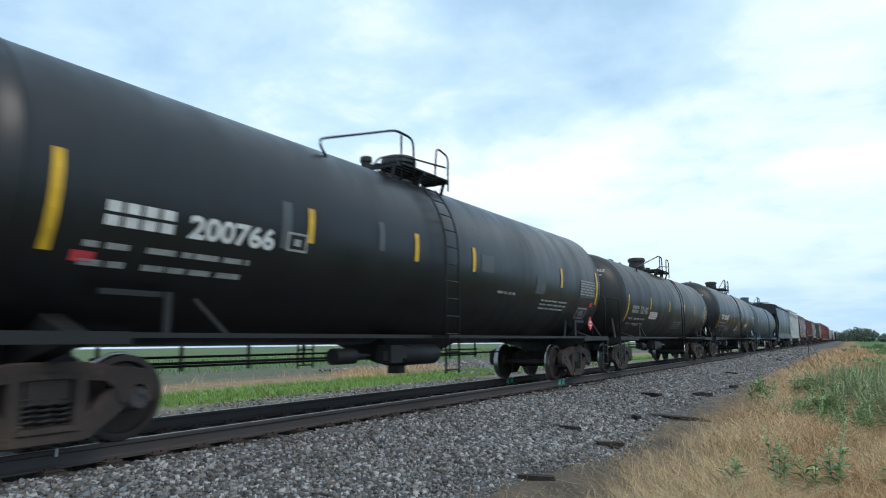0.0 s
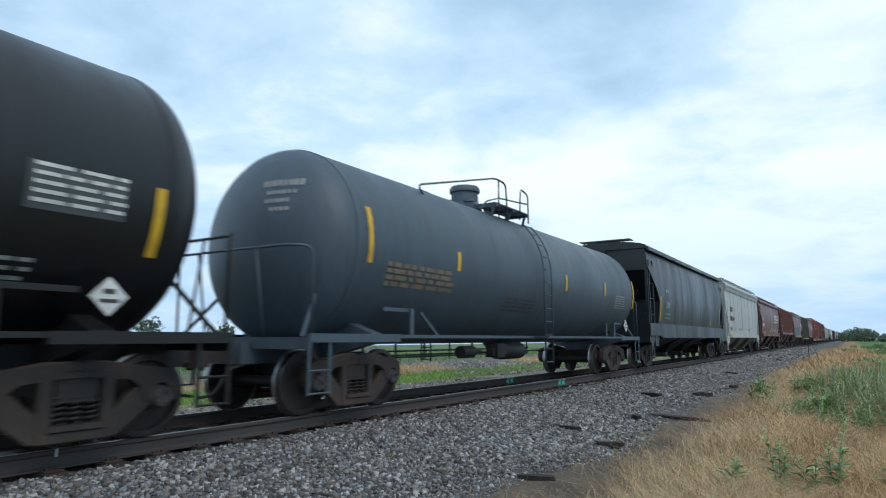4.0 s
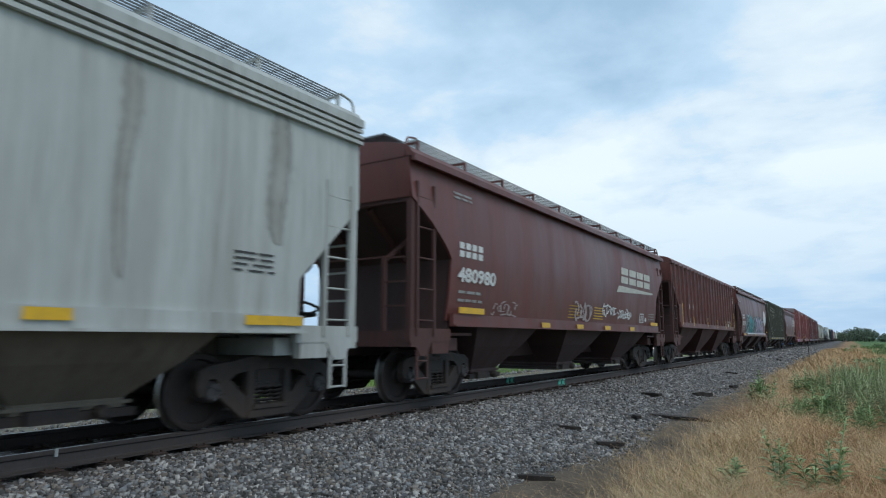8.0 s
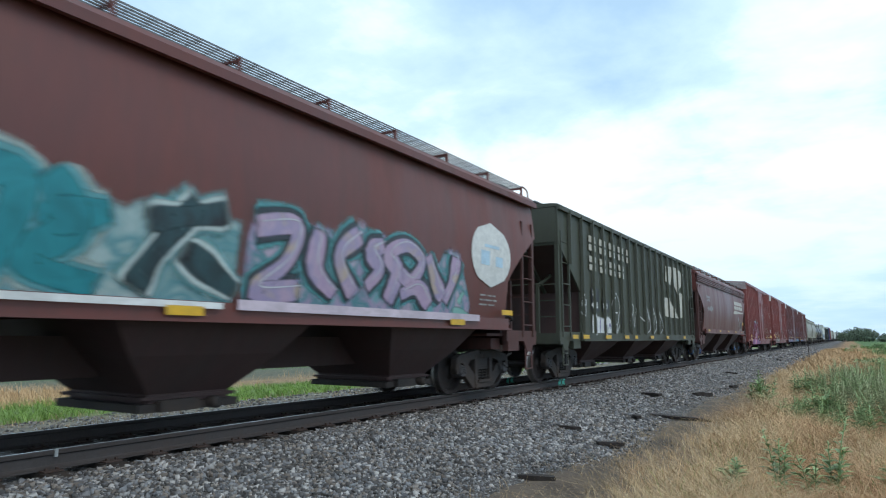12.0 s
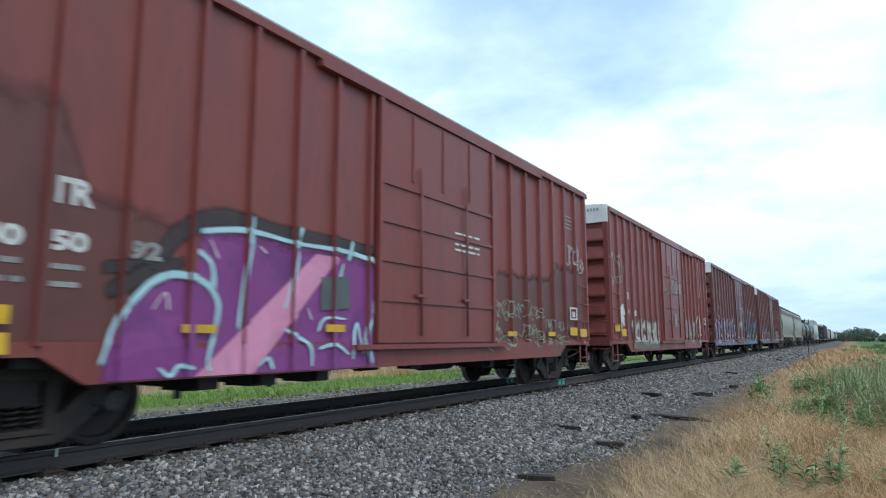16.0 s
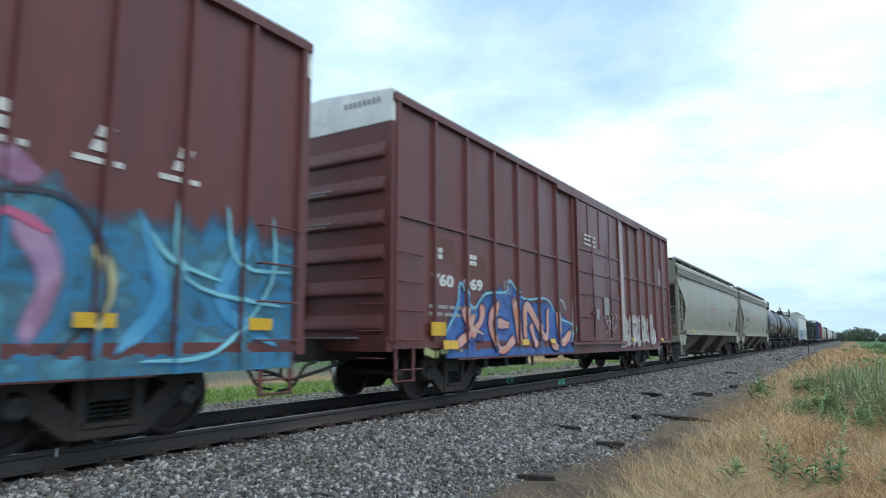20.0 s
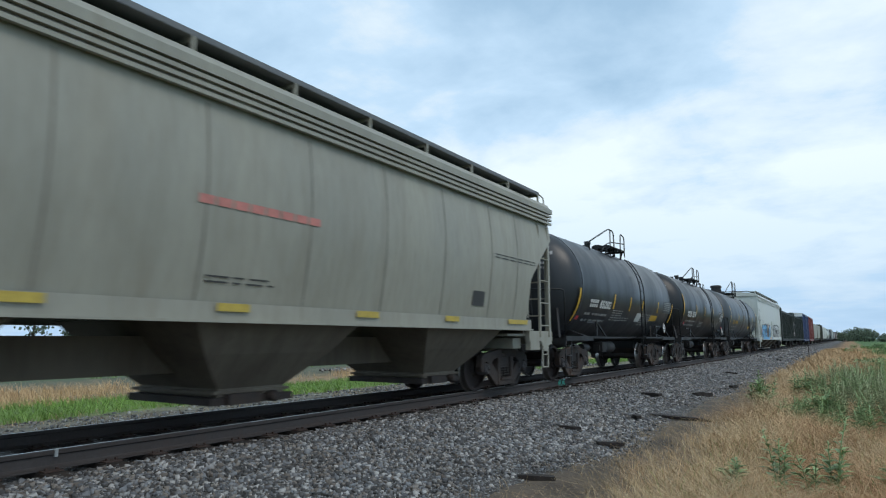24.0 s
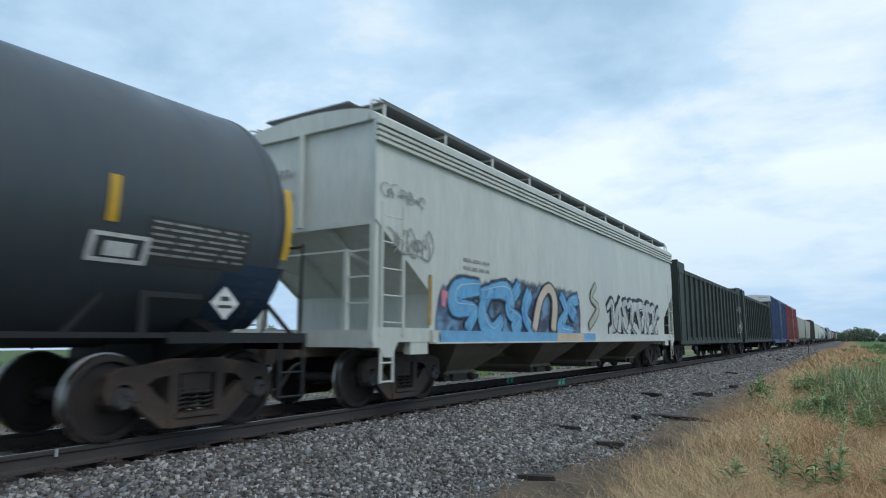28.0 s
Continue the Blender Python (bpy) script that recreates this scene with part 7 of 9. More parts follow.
    sprayed_strokes(c, [[(1.4, 2.3), (1.3, 1.7), (1.55, 1.15), (1.9, 0.9)], [(2.7, 2.3), (2.55, 1.65), (2.8, 1.15)], [(1.85, 2.35), (1.8, 1.85)]], 0.085, f, soft_spray((0.16, 0.46, 0.56)), 0.022, RY, tip=0.3)
    sprayed_strokes(c, [[(1.95, 2.1), (2.2, 1.55), (2.0, 1.25), (2.3, 0.95)], [(3.0, 2.0), (2.95, 1.35), (3.15, 1.1)]], 0.06, f, soft_spray((0.05, 0.06, 0.06)), 0.028, RY, tip=0.3)
    # blue flames round a violet ring
    sprayed_field(c, [(3.35, 2.3), (3.7, 2.5), (4.25, 2.65), (4.95, 2.6), (5.6, 2.5), (6.6, 2.35), (7.6, 2.4), (8.4, 2.35), (9.0, 2.2)], 0.72, f, soft_spray(((0.03, 0.10, 0.16), (0.03, 0.20, 0.38), (0.05, 0.13, 0.18), (0.08, 0.30, 0.42))), 0.006, RY, rough=0.16, label="blue and turquoise sprayed lettering")
    sprayed_strokes(c, [[(3.65, 2.6), (3.55, 2.0), (4.05, 1.4), (5.1, 1.6)], [(4.5, 2.75), (4.25, 2.05), (4.7, 1.4), (4.05, 0.9)], [(6.8, 2.4), (7.1, 1.5), (6.6, 0.9)], [(8.3, 2.4), (7.85, 1.5), (8.75, 0.95)], [(4.6, 1.0), (5.3, 0.9), (5.6, 0.8)]], 0.15, f, soft_spray(((0.04, 0.24, 0.48), (0.10, 0.36, 0.56))), 0.014, RY, tip=0.2)
    sprayed_strokes(c, [[(5.65, 2.2), (6.0, 1.65), (5.8, 1.0)], [(5.3, 2.15), (5.4, 2.55), (5.9, 2.5)], [(5.35, 1.9), (5.3, 1.3), (5.6, 1.0)]], 0.19, f, soft_spray(((0.34, 0.20, 0.36), (0.42, 0.26, 0.40), (0.30, 0.14, 0.24))), 0.020, RY, tip=0.4)
    sprayed_strokes(c, [[(5.2, 1.1), (5.15, 1.95), (5.65, 2.35), (6.25, 2.25), (6.5, 1.45), (6.05, 0.9)]], 0.05, f, soft_spray((0.04, 0.04, 0.06)), 0.026, RY)
    sprayed_strokes(c, [[(5.3, 1.95), (5.6, 2.15), (6.0, 2.0)]], 0.06, f, soft_spray((0.52, 0.12, 0.24)), 0.027, RY)
    sprayed_strokes(c, [[(6.35, 2.0), (6.55, 1.6), (6.4, 1.1)]], 0.11, f, soft_spray((0.48, 0.44, 0.24)), 0.024, RY, tip=0.3)
    sprayed_strokes(c, [[(4.05, 2.45), (3.8, 1.7), (4.4, 1.1), (5.1, 1.1)], [(4.95, 2.65), (4.65, 1.9), (4.95, 1.5)], [(7.2, 2.6), (7.4, 1.7), (8.9, 1.45)], [(7.85, 2.65), (8.05, 1.95), (8.9, 1.9)], [(8.55, 2.65), (8.55, 1.75), (7.8, 0.95), (6.8, 0.85)], [(3.7, 1.4), (4.3, 1.5), (4.95, 1.35)], [(6.9, 2.2), (7.2, 1.9), (7.9, 1.7)]], 0.045, f, soft_spray((0.20, 0.52, 0.62)), 0.032, RY, tip=0.2)
    for i in range(4):
        brand_blocks(c, 4.5 + 0.88 * i, 2.86, 0.26, 1, f, M_WHITE, lean=0.35)
        stencil(c, "underline", [(4.36 + 0.88 * i, 2.74, 0.48, 0.06)], f, M_WHITE)
    for y, w in ((-7.6, 0.42), (-5.2, 0.4), (-3.4, 0.35), (-0.4, 0.35), (3.3, 0.4), (6.2, 0.4), (8.2, 0.35)):
        stencil(c, "yellow_stripe", [(y, 1.18, w, 0.14)], f, M_YELLOW, 1, "yellow reflective strip", eps=0.078)
    for k in range(4):
        stencil(c, "stencil_line", [(-8.25, 4.45 - 0.1 * k, 0.5, 0.035)], f, M_FADED)
    stencil(c, "test_stencil", [(-6.39, 2.46, 0.28, 0.025), (-6.39, 2.67, 0.28, 0.025), (-6.39, 2.47, 0.03, 0.2), (-6.14, 2.47, 0.03, 0.2), (-6.3, 2.52, 0.1, 0.1)], f, M_FADED)
    data_lines(c, 0.7, 3.05, 0.9, 4, flat_x(1.60), M_WHITE, 0.04, 0.10, 121)
    tag_scrawl(c, -0.9, 1.0, 1.7, 2.3, flat_x(1.60), S_WHITE, 26, 4, w=0.04)
    data_lines(c, -8.1, 0.95, 0.9, 2, f, M_WHITE, 0.06, 0.11, 122)


box_car("boxcar", "long brown boxcar covered in violet and blue lettering", 228.15, 248.35, 229.1, 247.3, 5.08, P_BOX2, (9, 9), (-1.62, 2.07), P_CAPW, bottom=0.70, truck_in=3.2, extra=marks_box_c)


def marks_box_d(c, f, ya, yb, eave, RY):
    brand_blocks(c, -7.86, 2.46, 0.20, 2, f, M_WHITE, gap=0.14)
    brand_blocks(c, -6.63, 2.46, 0.20, 2, f, M_WHITE, gap=0.1)
    mark_text("number", "760", -7.93, 2.0, 0.20, f, M_WHITE, c, 0.72)
    mark_text("number", "969", -6.85, 2.0, 0.20, f, M_WHITE, c, 0.72)
    stencil(c, "repainted_patch", [(-8.0, 2.40, 0.85, 0.45), (-6.8, 1.95, 0.85, 0.72)], f, P_GRIMEBR, eps=0.005)
    sprayed_field(c, [(-7.55, 1.1), (-7.1, 1.8), (-6.95, 2.05), (-6.5, 1.65), (-6.1, 1.95), (-5.0, 2.2), (-4.8, 2.25), (-4.25, 1.9), (-3.0, 1.95), (-2.45, 1.8), (-1.65, 1.5), (-1.3, 1.2)], 0.74, f, soft_spray(((0.02, 0.05, 0.18), (0.05, 0.14, 0.40), (0.03, 0.07, 0.22))), 0.006, RY, rough=0.05, label="orange and blue sprayed lettering")
    sprayed_strokes(c, [[(-7.55, 1.1), (-7.1, 1.6), (-6.95, 2.1), (-6.5, 1.65), (-6.0, 1.95), (-5.1, 2.05), (-4.95, 2.3), (-4.25, 1.95), (-3.0, 2.0), (-2.35, 1.6), (-1.3, 1.4), (-1.55, 0.95)]], 0.045, f, soft_spray((0.20, 0.50, 0.60)), 0.010, RY)
    outlined(c, [[(-6.9, 1.7), (-6.6, 1.1)], [(-6.15, 1.75), (-6.3, 1.35), (-7.2, 0.95)], [(-6.5, 1.55), (-6.6, 1.25), (-6.1, 1.1)], [(-5.45, 1.85), (-5.85, 1.4), (-5.45, 0.85), (-4.75, 1.1)], [(-5.6, 1.4), (-5.0, 1.35)], [(-4.8, 2.0), (-4.55, 0.9)], [(-4.25, 1.0), (-4.15, 1.8), (-3.15, 1.1), (-3.0, 1.85)], [(-2.45, 1.8), (-2.25, 1.0), (-1.5, 1.25)], [(-4.0, 1.45), (-3.65, 0.85)], [(-2.9, 1.0), (-2.4, 0.85)]],
             0.10, f, ((0.60, 0.20, 0.13), (0.62, 0.32, 0.24), (0.55, 0.28, 0.34)), (0.015, 0.03, 0.14), None, 0.014, RY, rim=0.03, shine=(0.62, 0.56, 0.44))
    sprayed_strokes(c, [[(-7.7, 0.85), (-7.2, 0.95), (-6.9, 0.85)], [(-8.2, 0.9), (-7.8, 0.8)]], 0.12, f, soft_spray((0.34, 0.38, 0.16)), 0.005, RY, tip=0.3)
    sprayed_strokes(c, [[(-2.4, 2.0), (-2.0, 2.0), (-1.8, 1.75)], [(-1.4, 0.9), (-1.3, 2.2)]], 0.05, f, soft_spray((0.36, 0.46, 0.44)), 0.008, RY, tip=0.3)
    for y, z, w, h in ((-8.03, 1.13, 0.46, 0.23), (-7.66, 0.90, 0.47, 0.15), (-4.6, 0.95, 0.4, 0.12), (-3.0, 0.98, 0.3, 0.1), (3.6, 1.0, 0.35, 0.1), (7.4, 1.0, 0.35, 0.1)):
        stencil(c, "yellow_stripe", [(y, z, w, h)], f, M_YELLOW, 1, "yellow warning patch", eps=0.078)
    part("pale_panel", boxes(((1.53, 2.80, 2.85), (0.05, 0.55, 4.1))), P_BARE, c, "bare pale metal strip beside the door")
    graffiti(c, 3.0, 6.5, 0.8, 1.7, f, [(0.42, 0.40, 0.39), (0.35, 0.30, 0.29)], (0.21, 0.07, 0.065), 5, 53, ribs=RY, label="faded grey sprayed letters")
    data_lines(c, -0.6, 3.85, 0.9, 3, flat_x(1.60), M_WHITE, 0.05, 0.12, 131)
    disc(c, 7.9, 3.35, 0.30, 0.36, f, M_FADED)
    stencil(c, "test_stencil", [(-5.2, 2.0, 0.3, 0.025), (-5.2, 2.24, 0.3, 0.025), (-5.2, 2.02, 0.03, 0.22), (-4.93, 2.02, 0.03, 0.22), (-5.1, 2.08, 0.1, 0.1)], f, M_FADED)
    stencil(c, "door_placard", [(0.9, 1.75, 0.4, 0.5), (0.2, 1.6, 0.25, 0.3)], flat_x(1.60), M_FADED)
    tag_scrawl(c, 0.9, 2.0, 1.2, 2.0, flat_x(1.60), S_FAINT, 27, 3, w=0.03)
    data_lines(c, -8.0, 1.6, 1.6, 2, f, M_FADED, 0.06, 0.13, 132)


box_car("boxcar", "long brown boxcar with orange and blue lettering", 248.35, 268.3, 249.3, 267.5, 5.06, P_BOX2, (8, 7), (-1.15, 2.55), P_CAPW, bottom=0.70, truck_in=3.5, belt=3.05, extra=marks_box_d)


def marks_cream(c, f, ya, yb, eave, RY):
    stencil(c, "pink_stencil", [(-1.56 + 0.24 * k, 2.55, 0.2, 0.10) for k in range(8)], f, M_PINKMARK)
    tag_scrawl(c, -3.05, -2.1, 1.72, 2.0, f, S_GREY, 61, 4, w=0.02)
    data_lines(c, -1.3, 1.78, 1.15, 2, f, M_DARKMARK, 0.02, 0.06, 141)
    bm = bmesh.new()
    for a, b in (((2.35, 1.75), (2.6, 2.12)), ((2.6, 2.12), (2.85, 1.75)), ((2.35, 1.75), (2.85, 1.75))):
        d = Vector((b[0] - a[0], b[1] - a[1])).normalized() * 0.02
        bm.faces.new([bm.verts.new((f(z) + 0.014, y, z)) for y, z in ((a[0] - d.y, a[1] + d.x), (b[0] - d.y, b[1] + d.x), (b[0] + d.y, b[1] - d.x), (a[0] + d.y, a[1] - d.x))])
    part("triangle_tag", bm, S_BLACK, c, "small black triangle tag")
    stencil(c, "test_stencil", [(4.53, 1.74, 0.5, 0.3)], f, M_DARKMARK)
    stencil(c, "test_stencil_frame", [(4.5, 1.71, 0.56, 0.02), (4.5, 2.05, 0.56, 0.02), (4.78, 1.74, 0.02, 0.3)], f, M_WHITE, eps=0.016)
    data_lines(c, 5.4, 2.75, 2.2, 2, f, M_DARKMARK, 0.02, 0.06, 142)
    data_lines(c, 5.2, 1.9, 0.8, 3, f, M_DARKMARK, 0.02, 0.06, 143)
    for y, w in ((-6.6, 0.9), (-3.38, 0.49), (-1.21, 0.45), (1.15, 0.5), (3.5, 0.45), (5.9, 0.9)):
        stencil(c, "yellow_stripe", [(y, 1.38, w, 0.09)], flat_x(1.632), M_YELLOWDULL, 1, "dull yellow reflective strip")


def marks_cream_b(c, f, ya, yb, eave, RY):
    brand_blocks(c, -6.0, 2.83, 0.22, 4, f, M_DARKMARK, gap=0.3)
    mark_text("number", "702686", -6.0, 2.28, 0.21, f, M_DARKMARK, c, 1.25)
    data_lines(c, -6.1, 1.92, 0.8, 2, f, M_DARKMARK, 0.035, 0.09, 151)
    stencil(c, "pink_stencil", [(-1.49 + 0.24 * k, 2.55, 0.2, 0.10) for k in range(8)], f, M_PINKMARK)
    data_lines(c, -1.3, 1.76, 1.0, 2, f, M_DARKMARK, 0.02, 0.06, 152)
    stencil(c, "test_stencil", [(4.6, 1.70, 0.45, 0.28)], f, M_DARKMARK)
    stencil(c, "test_stencil", [(-6.8, 1.72, 0.34, 0.13)], f, M_DARKMARK)
    data_lines(c, 5.4, 2.75, 1.9, 2, f, M_DARKMARK, 0.02, 0.06, 153)
    for y, w in ((-6.70, 0.9), (-3.39, 0.41), (-1.2, 0.45), (1.15, 0.5), (3.5, 0.45), (5.9, 0.9)):
        stencil(c, "yellow_stripe", [(y, 1.38, w, 0.09)], flat_x(1.632), M_YELLOWDULL, 1, "dull yellow reflective strip")


SEAMS = (-6.2, -4.7, -3.05, -1.4, 0.22, 1.85, 3.52, 5.24, 6.4)
# tan core_paint stands in for the shade inside both cars' end cavities
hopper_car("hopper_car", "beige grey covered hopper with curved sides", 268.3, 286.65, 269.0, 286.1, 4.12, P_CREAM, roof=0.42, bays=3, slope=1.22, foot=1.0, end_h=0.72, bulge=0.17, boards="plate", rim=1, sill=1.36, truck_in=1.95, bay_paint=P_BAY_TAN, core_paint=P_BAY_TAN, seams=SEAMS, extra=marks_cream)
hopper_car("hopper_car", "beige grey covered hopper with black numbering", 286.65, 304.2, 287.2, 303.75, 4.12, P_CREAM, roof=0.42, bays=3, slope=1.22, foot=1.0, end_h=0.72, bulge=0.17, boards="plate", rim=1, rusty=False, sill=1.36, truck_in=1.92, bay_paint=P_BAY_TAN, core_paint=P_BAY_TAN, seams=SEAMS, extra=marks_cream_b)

tank_car("tank_car", "slate grey tank car with white numbering", 304.2, 317.2, 1.56, P_TANK_D, M_BLACK, -0.35, rail_run=2.3, dome=False, number="65202", num_w=1.0, ext=-0.12, shell_dy=0.12, letters_y=-4.03, letters_z=-0.58, letter_h=0.21, truck_in=2.24,
         stripes=[(-4.97, 1.55, 0.86), (-2.0, 1.97, 0.44), (-0.33, 1.97, 0.44), (1.12, 1.96, 0.45), (3.18, 2.02, 0.4), (5.35, 1.7, 0.72)], panels=[(0.75, 1.66, 0.6, 0.28, M_WHITE), (2.5, 1.72, 0.95, 0.20, M_YELLOW), (4.0, 2.06, 1.2, 0.42, P_PATCH)],
         extra=lambda c, f, h, zc: (data_lines(c, -1.89, 1.92, 1.0, 5, f, M_FADED, 0.03, 0.07, 161), data_lines(c, -0.9, 1.72, 0.9, 2, f, M_FADED, 0.03, 0.07, 162), data_lines(c, 1.3, 1.90, 1.3, 6, f, M_FADED, 0.03, 0.07, 163), stencil(c, "red_mark", [(-4.7, 1.6, 0.2, 0.1)], f, M_RED), data_lines(c, 4.1, 2.42, 0.9, 5, f, M_FADED, 0.03, 0.07, 164)))
tank_car("tank_car", "black tank car with orange strips", 317.2, 330.2, 1.54, P_TANK_A, M_BLACK, -0.17, rail_run=2.6, dome=False, number="5518", num_w=0.72, ext=-0.025, shell_dy=-0.18, ladder_y=0.54, letters_y=-4.38, letters_z=-0.46, letter_h=0.25, truck_in=1.95,
         stripes=[(-5.26, 2.08, 0.92), (-2.58, 2.2, 0.45), (-0.58, 2.19, 0.45), (1.68, 2.23, 0.45), (4.78, 2.25, 0.75)], panels=[(3.58, 1.99, 1.2, 0.52, M_DARKMARK)],
         extra=lambda c, f, h, zc: (data_lines(c, -1.4, 1.86, 0.85, 4, f, M_FADED, 0.03, 0.07, 171), data_lines(c, 3.63, 2.44, 1.1, 7, f, M_WHITE, 0.025, 0.068, 172), data_lines(c, 1.5, 1.85, 0.55, 2, f, M_FADED, 0.03, 0.07, 173), data_lines(c, 2.5, 1.85, 0.5, 3, f, M_FADED, 0.03, 0.07, 174), stencil(c, "test_stencil", [(3.17, 1.66, 0.5, 0.03), (3.17, 1.88, 0.5, 0.03), (3.17, 1.68, 0.04, 0.2), (3.63, 1.68, 0.04, 0.2), (3.28, 1.72, 0.12, 0.12), (3.46, 1.72, 0.12, 0.12)], f, M_FADED), stencil(c, "red_mark", [(4.05, 1.62, 0.17, 0.11)], flat_x(1.49), M_RED), stencil(c, "red_mark", [(-4.75, 1.72, 0.2, 0.1)], f, M_RED)))
tank_car("tank_car", "dark blue-grey tank car with yellow lettering", 330.2, 344.65, 1.57, P_TANK_E, M_BLACK, -0.95, dome_dy=-0.12, ext=0.37, shell_dy=-0.15, rail_up=0.22, ladder_y=0.70, number="644998", num_w=1.08, letters_y=-5.08, letters_z=-0.54, letter_h=0.22, letter_mat=M_OCHRE, truck_in=1.92,
         stripes=[(-6.15, 2.08, 0.94), (-2.88, 2.24, 0.42), (-0.55, 2.22, 0.44), (2.1, 2.3, 0.36), (3.83, 2.2, 0.46), (6.1, 2.06, 0.9)], panels=[(2.15, 1.75, 0.75, 0.2, M_YELLOW), (4.28, 1.86, 1.3, 0.46, M_DARKMARK), (5.3, 1.2, 0.9, 0.75, P_BLUEISH)],
         extra=lambda c, f, h, zc: (data_lines(c, -2.28, 2.12, 0.5, 4, f, M_DARKMARK, 0.045, 0.08, 181), data_lines(c, 4.33, 2.26, 1.2, 6, f, M_FADED, 0.025, 0.065, 182), stencil(c, "test_stencil", [(3.72, 1.82, 0.62, 0.04), (3.72, 2.06, 0.62, 0.04), (3.72, 1.84, 0.06, 0.24), (4.28, 1.84, 0.06, 0.24), (3.88, 1.88, 0.3, 0.14)], f, M_WHITE), rust_ring(c, f, -0.80, 1.57, 2.55), rust_ring(c, f, 0.5, 1.57, 2.55)))


def marks_white(c, f, ya, yb, eave, RY):
    sprayed_field(c, [(-7.95, 1.35), (-7.75, 2.0), (-6.9, 2.1), (-6.35, 2.15), (-4.6, 2.35), (-3.1, 2.3), (-1.05, 2.25), (-0.9, 1.5)], 1.1, f, soft_spray(((0.02, 0.025, 0.05), (0.05, 0.06, 0.10), (0.16, 0.30, 0.46))), 0.004, rough=0.05, label="blue sprayed lettering with black outline")
    outlined(c, [[(-6.3, 2.05), (-7.2, 1.95), (-7.3, 1.65), (-6.6, 1.6), (-6.9, 1.2)], [(-5.8, 2.15), (-6.3, 1.6), (-5.9, 1.2), (-5.4, 1.5)], [(-6.5, 1.9), (-5.3, 2.05), (-5.0, 1.6)], [(-4.6, 2.25), (-5.2, 1.7), (-4.7, 1.45), (-5.0, 1.2)], [(-4.1, 2.15), (-4.4, 1.6), (-3.9, 1.2)], [(-2.4, 2.2), (-2.0, 1.75), (-2.4, 1.3), (-1.4, 1.2)], [(-1.1, 2.1), (-1.8, 1.95), (-1.3, 1.6)]], 0.19, f, ((0.06, 0.24, 0.50), (0.14, 0.40, 0.64), (0.08, 0.28, 0.54)), (0.015, 0.02, 0.04), None, 0.010, rim=0.04, shine=(0.5, 0.62, 0.7))
    outlined(c, [[(-3.95, 1.2), (-3.6, 1.95), (-3.1, 2.25), (-2.75, 1.95), (-2.85, 1.2)]], 0.15, f, ((0.55, 0.42, 0.32), (0.62, 0.52, 0.42)), (0.02, 0.02, 0.03), None, 0.026, rim=0.05, label="sand-coloured sprayed arch")
    sprayed_strokes(c, [[(-7.65, 1.95), (-7.7, 1.6)]], 0.16, f, soft_spray((0.55, 0.20, 0.26)), 0.030, tip=0.7)
    stencil(c, "overspray_band", [(-7.9, 1.02, 7.8, 0.20)], flat_x(1.64), spray((0.14, 0.36, 0.58)))
    stencil(c, "overspray_band", [(-2.8, 1.03, 1.8, 0.18)], flat_x(1.645), spray((0.55, 0.42, 0.30)))
    outlined(c, [[(0.3, 2.6), (-0.15, 2.2), (0.4, 1.9), (-0.4, 1.35)]], 0.10, f, ((0.36, 0.44, 0.30), (0.48, 0.42, 0.36)), (0.08, 0.09, 0.07), None, 0.012, rim=0.03, label="pale green sprayed hook")
    graffiti(c, 1.4, 6.9, 1.14, 2.15, f, [(0.60, 0.62, 0.60), (0.42, 0.44, 0.43)], (0.02, 0.02, 0.024), 6, 75, lines=(0.05, 0.05, 0.06), label="black outlined white sprayed lettering")
    tag_scrawl(c, 1.5, 6.6, 1.3, 1.9, f, S_BLACK, 76, 10, w=0.035)
    tag_scrawl(c, -9.3, -8.1, 2.3, 2.8, f, S_GREY, 77, 7, w=0.016)
    tag_scrawl(c, -9.4, -8.3, 3.2, 3.5, f, S_GREY, 78, 6, w=0.014)
    stencil(c, "yellow_stripe", [(-8.14, 1.3, 0.10, 0.85)], f, M_OCHRE, 4, "dull yellow strip")
    data_lines(c, -7.0, 2.5, 1.0, 2, f, M_FADED, 0.06, 0.15, 191)


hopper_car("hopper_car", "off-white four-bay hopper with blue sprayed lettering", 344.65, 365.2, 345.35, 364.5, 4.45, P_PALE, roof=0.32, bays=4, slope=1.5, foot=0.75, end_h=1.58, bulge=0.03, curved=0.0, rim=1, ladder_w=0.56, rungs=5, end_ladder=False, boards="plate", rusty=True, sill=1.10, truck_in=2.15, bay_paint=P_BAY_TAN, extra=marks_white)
slat_gondola("gondola_car", "dark green tall gondola with gaps in its sides", 365.2, 384.5, P_GONDOLA, extra=lambda c, f, ya, yb, e: (tag_scrawl(c, yb - 2.4, yb - 0.4, 1.4, 2.2, f, S_FAINT, 81, 4, w=0.05), tag_scrawl(c, yb - 2.4, yb - 0.3, 2.6, 3.2, f, S_FAINT, 82, 3, w=0.04)))
slat_gondola("gondola_car", "dark green tall gondola with solid sides", 384.5, 403.8, P_GONDOLA, gaps=False)
box_car("boxcar", "blue boxcar with a grey roof", 403.8, 421.5, 404.6, 420.7, 5.05, P_BLUE, (8, 8), (-1, 2), P_CAPW)
box_car("boxcar", "plain red boxcar far back in the train", 421.5, 439.0, 422.3, 438.2, 5.05, P_BOX, (8, 8), (-1, 2), P_BOX)


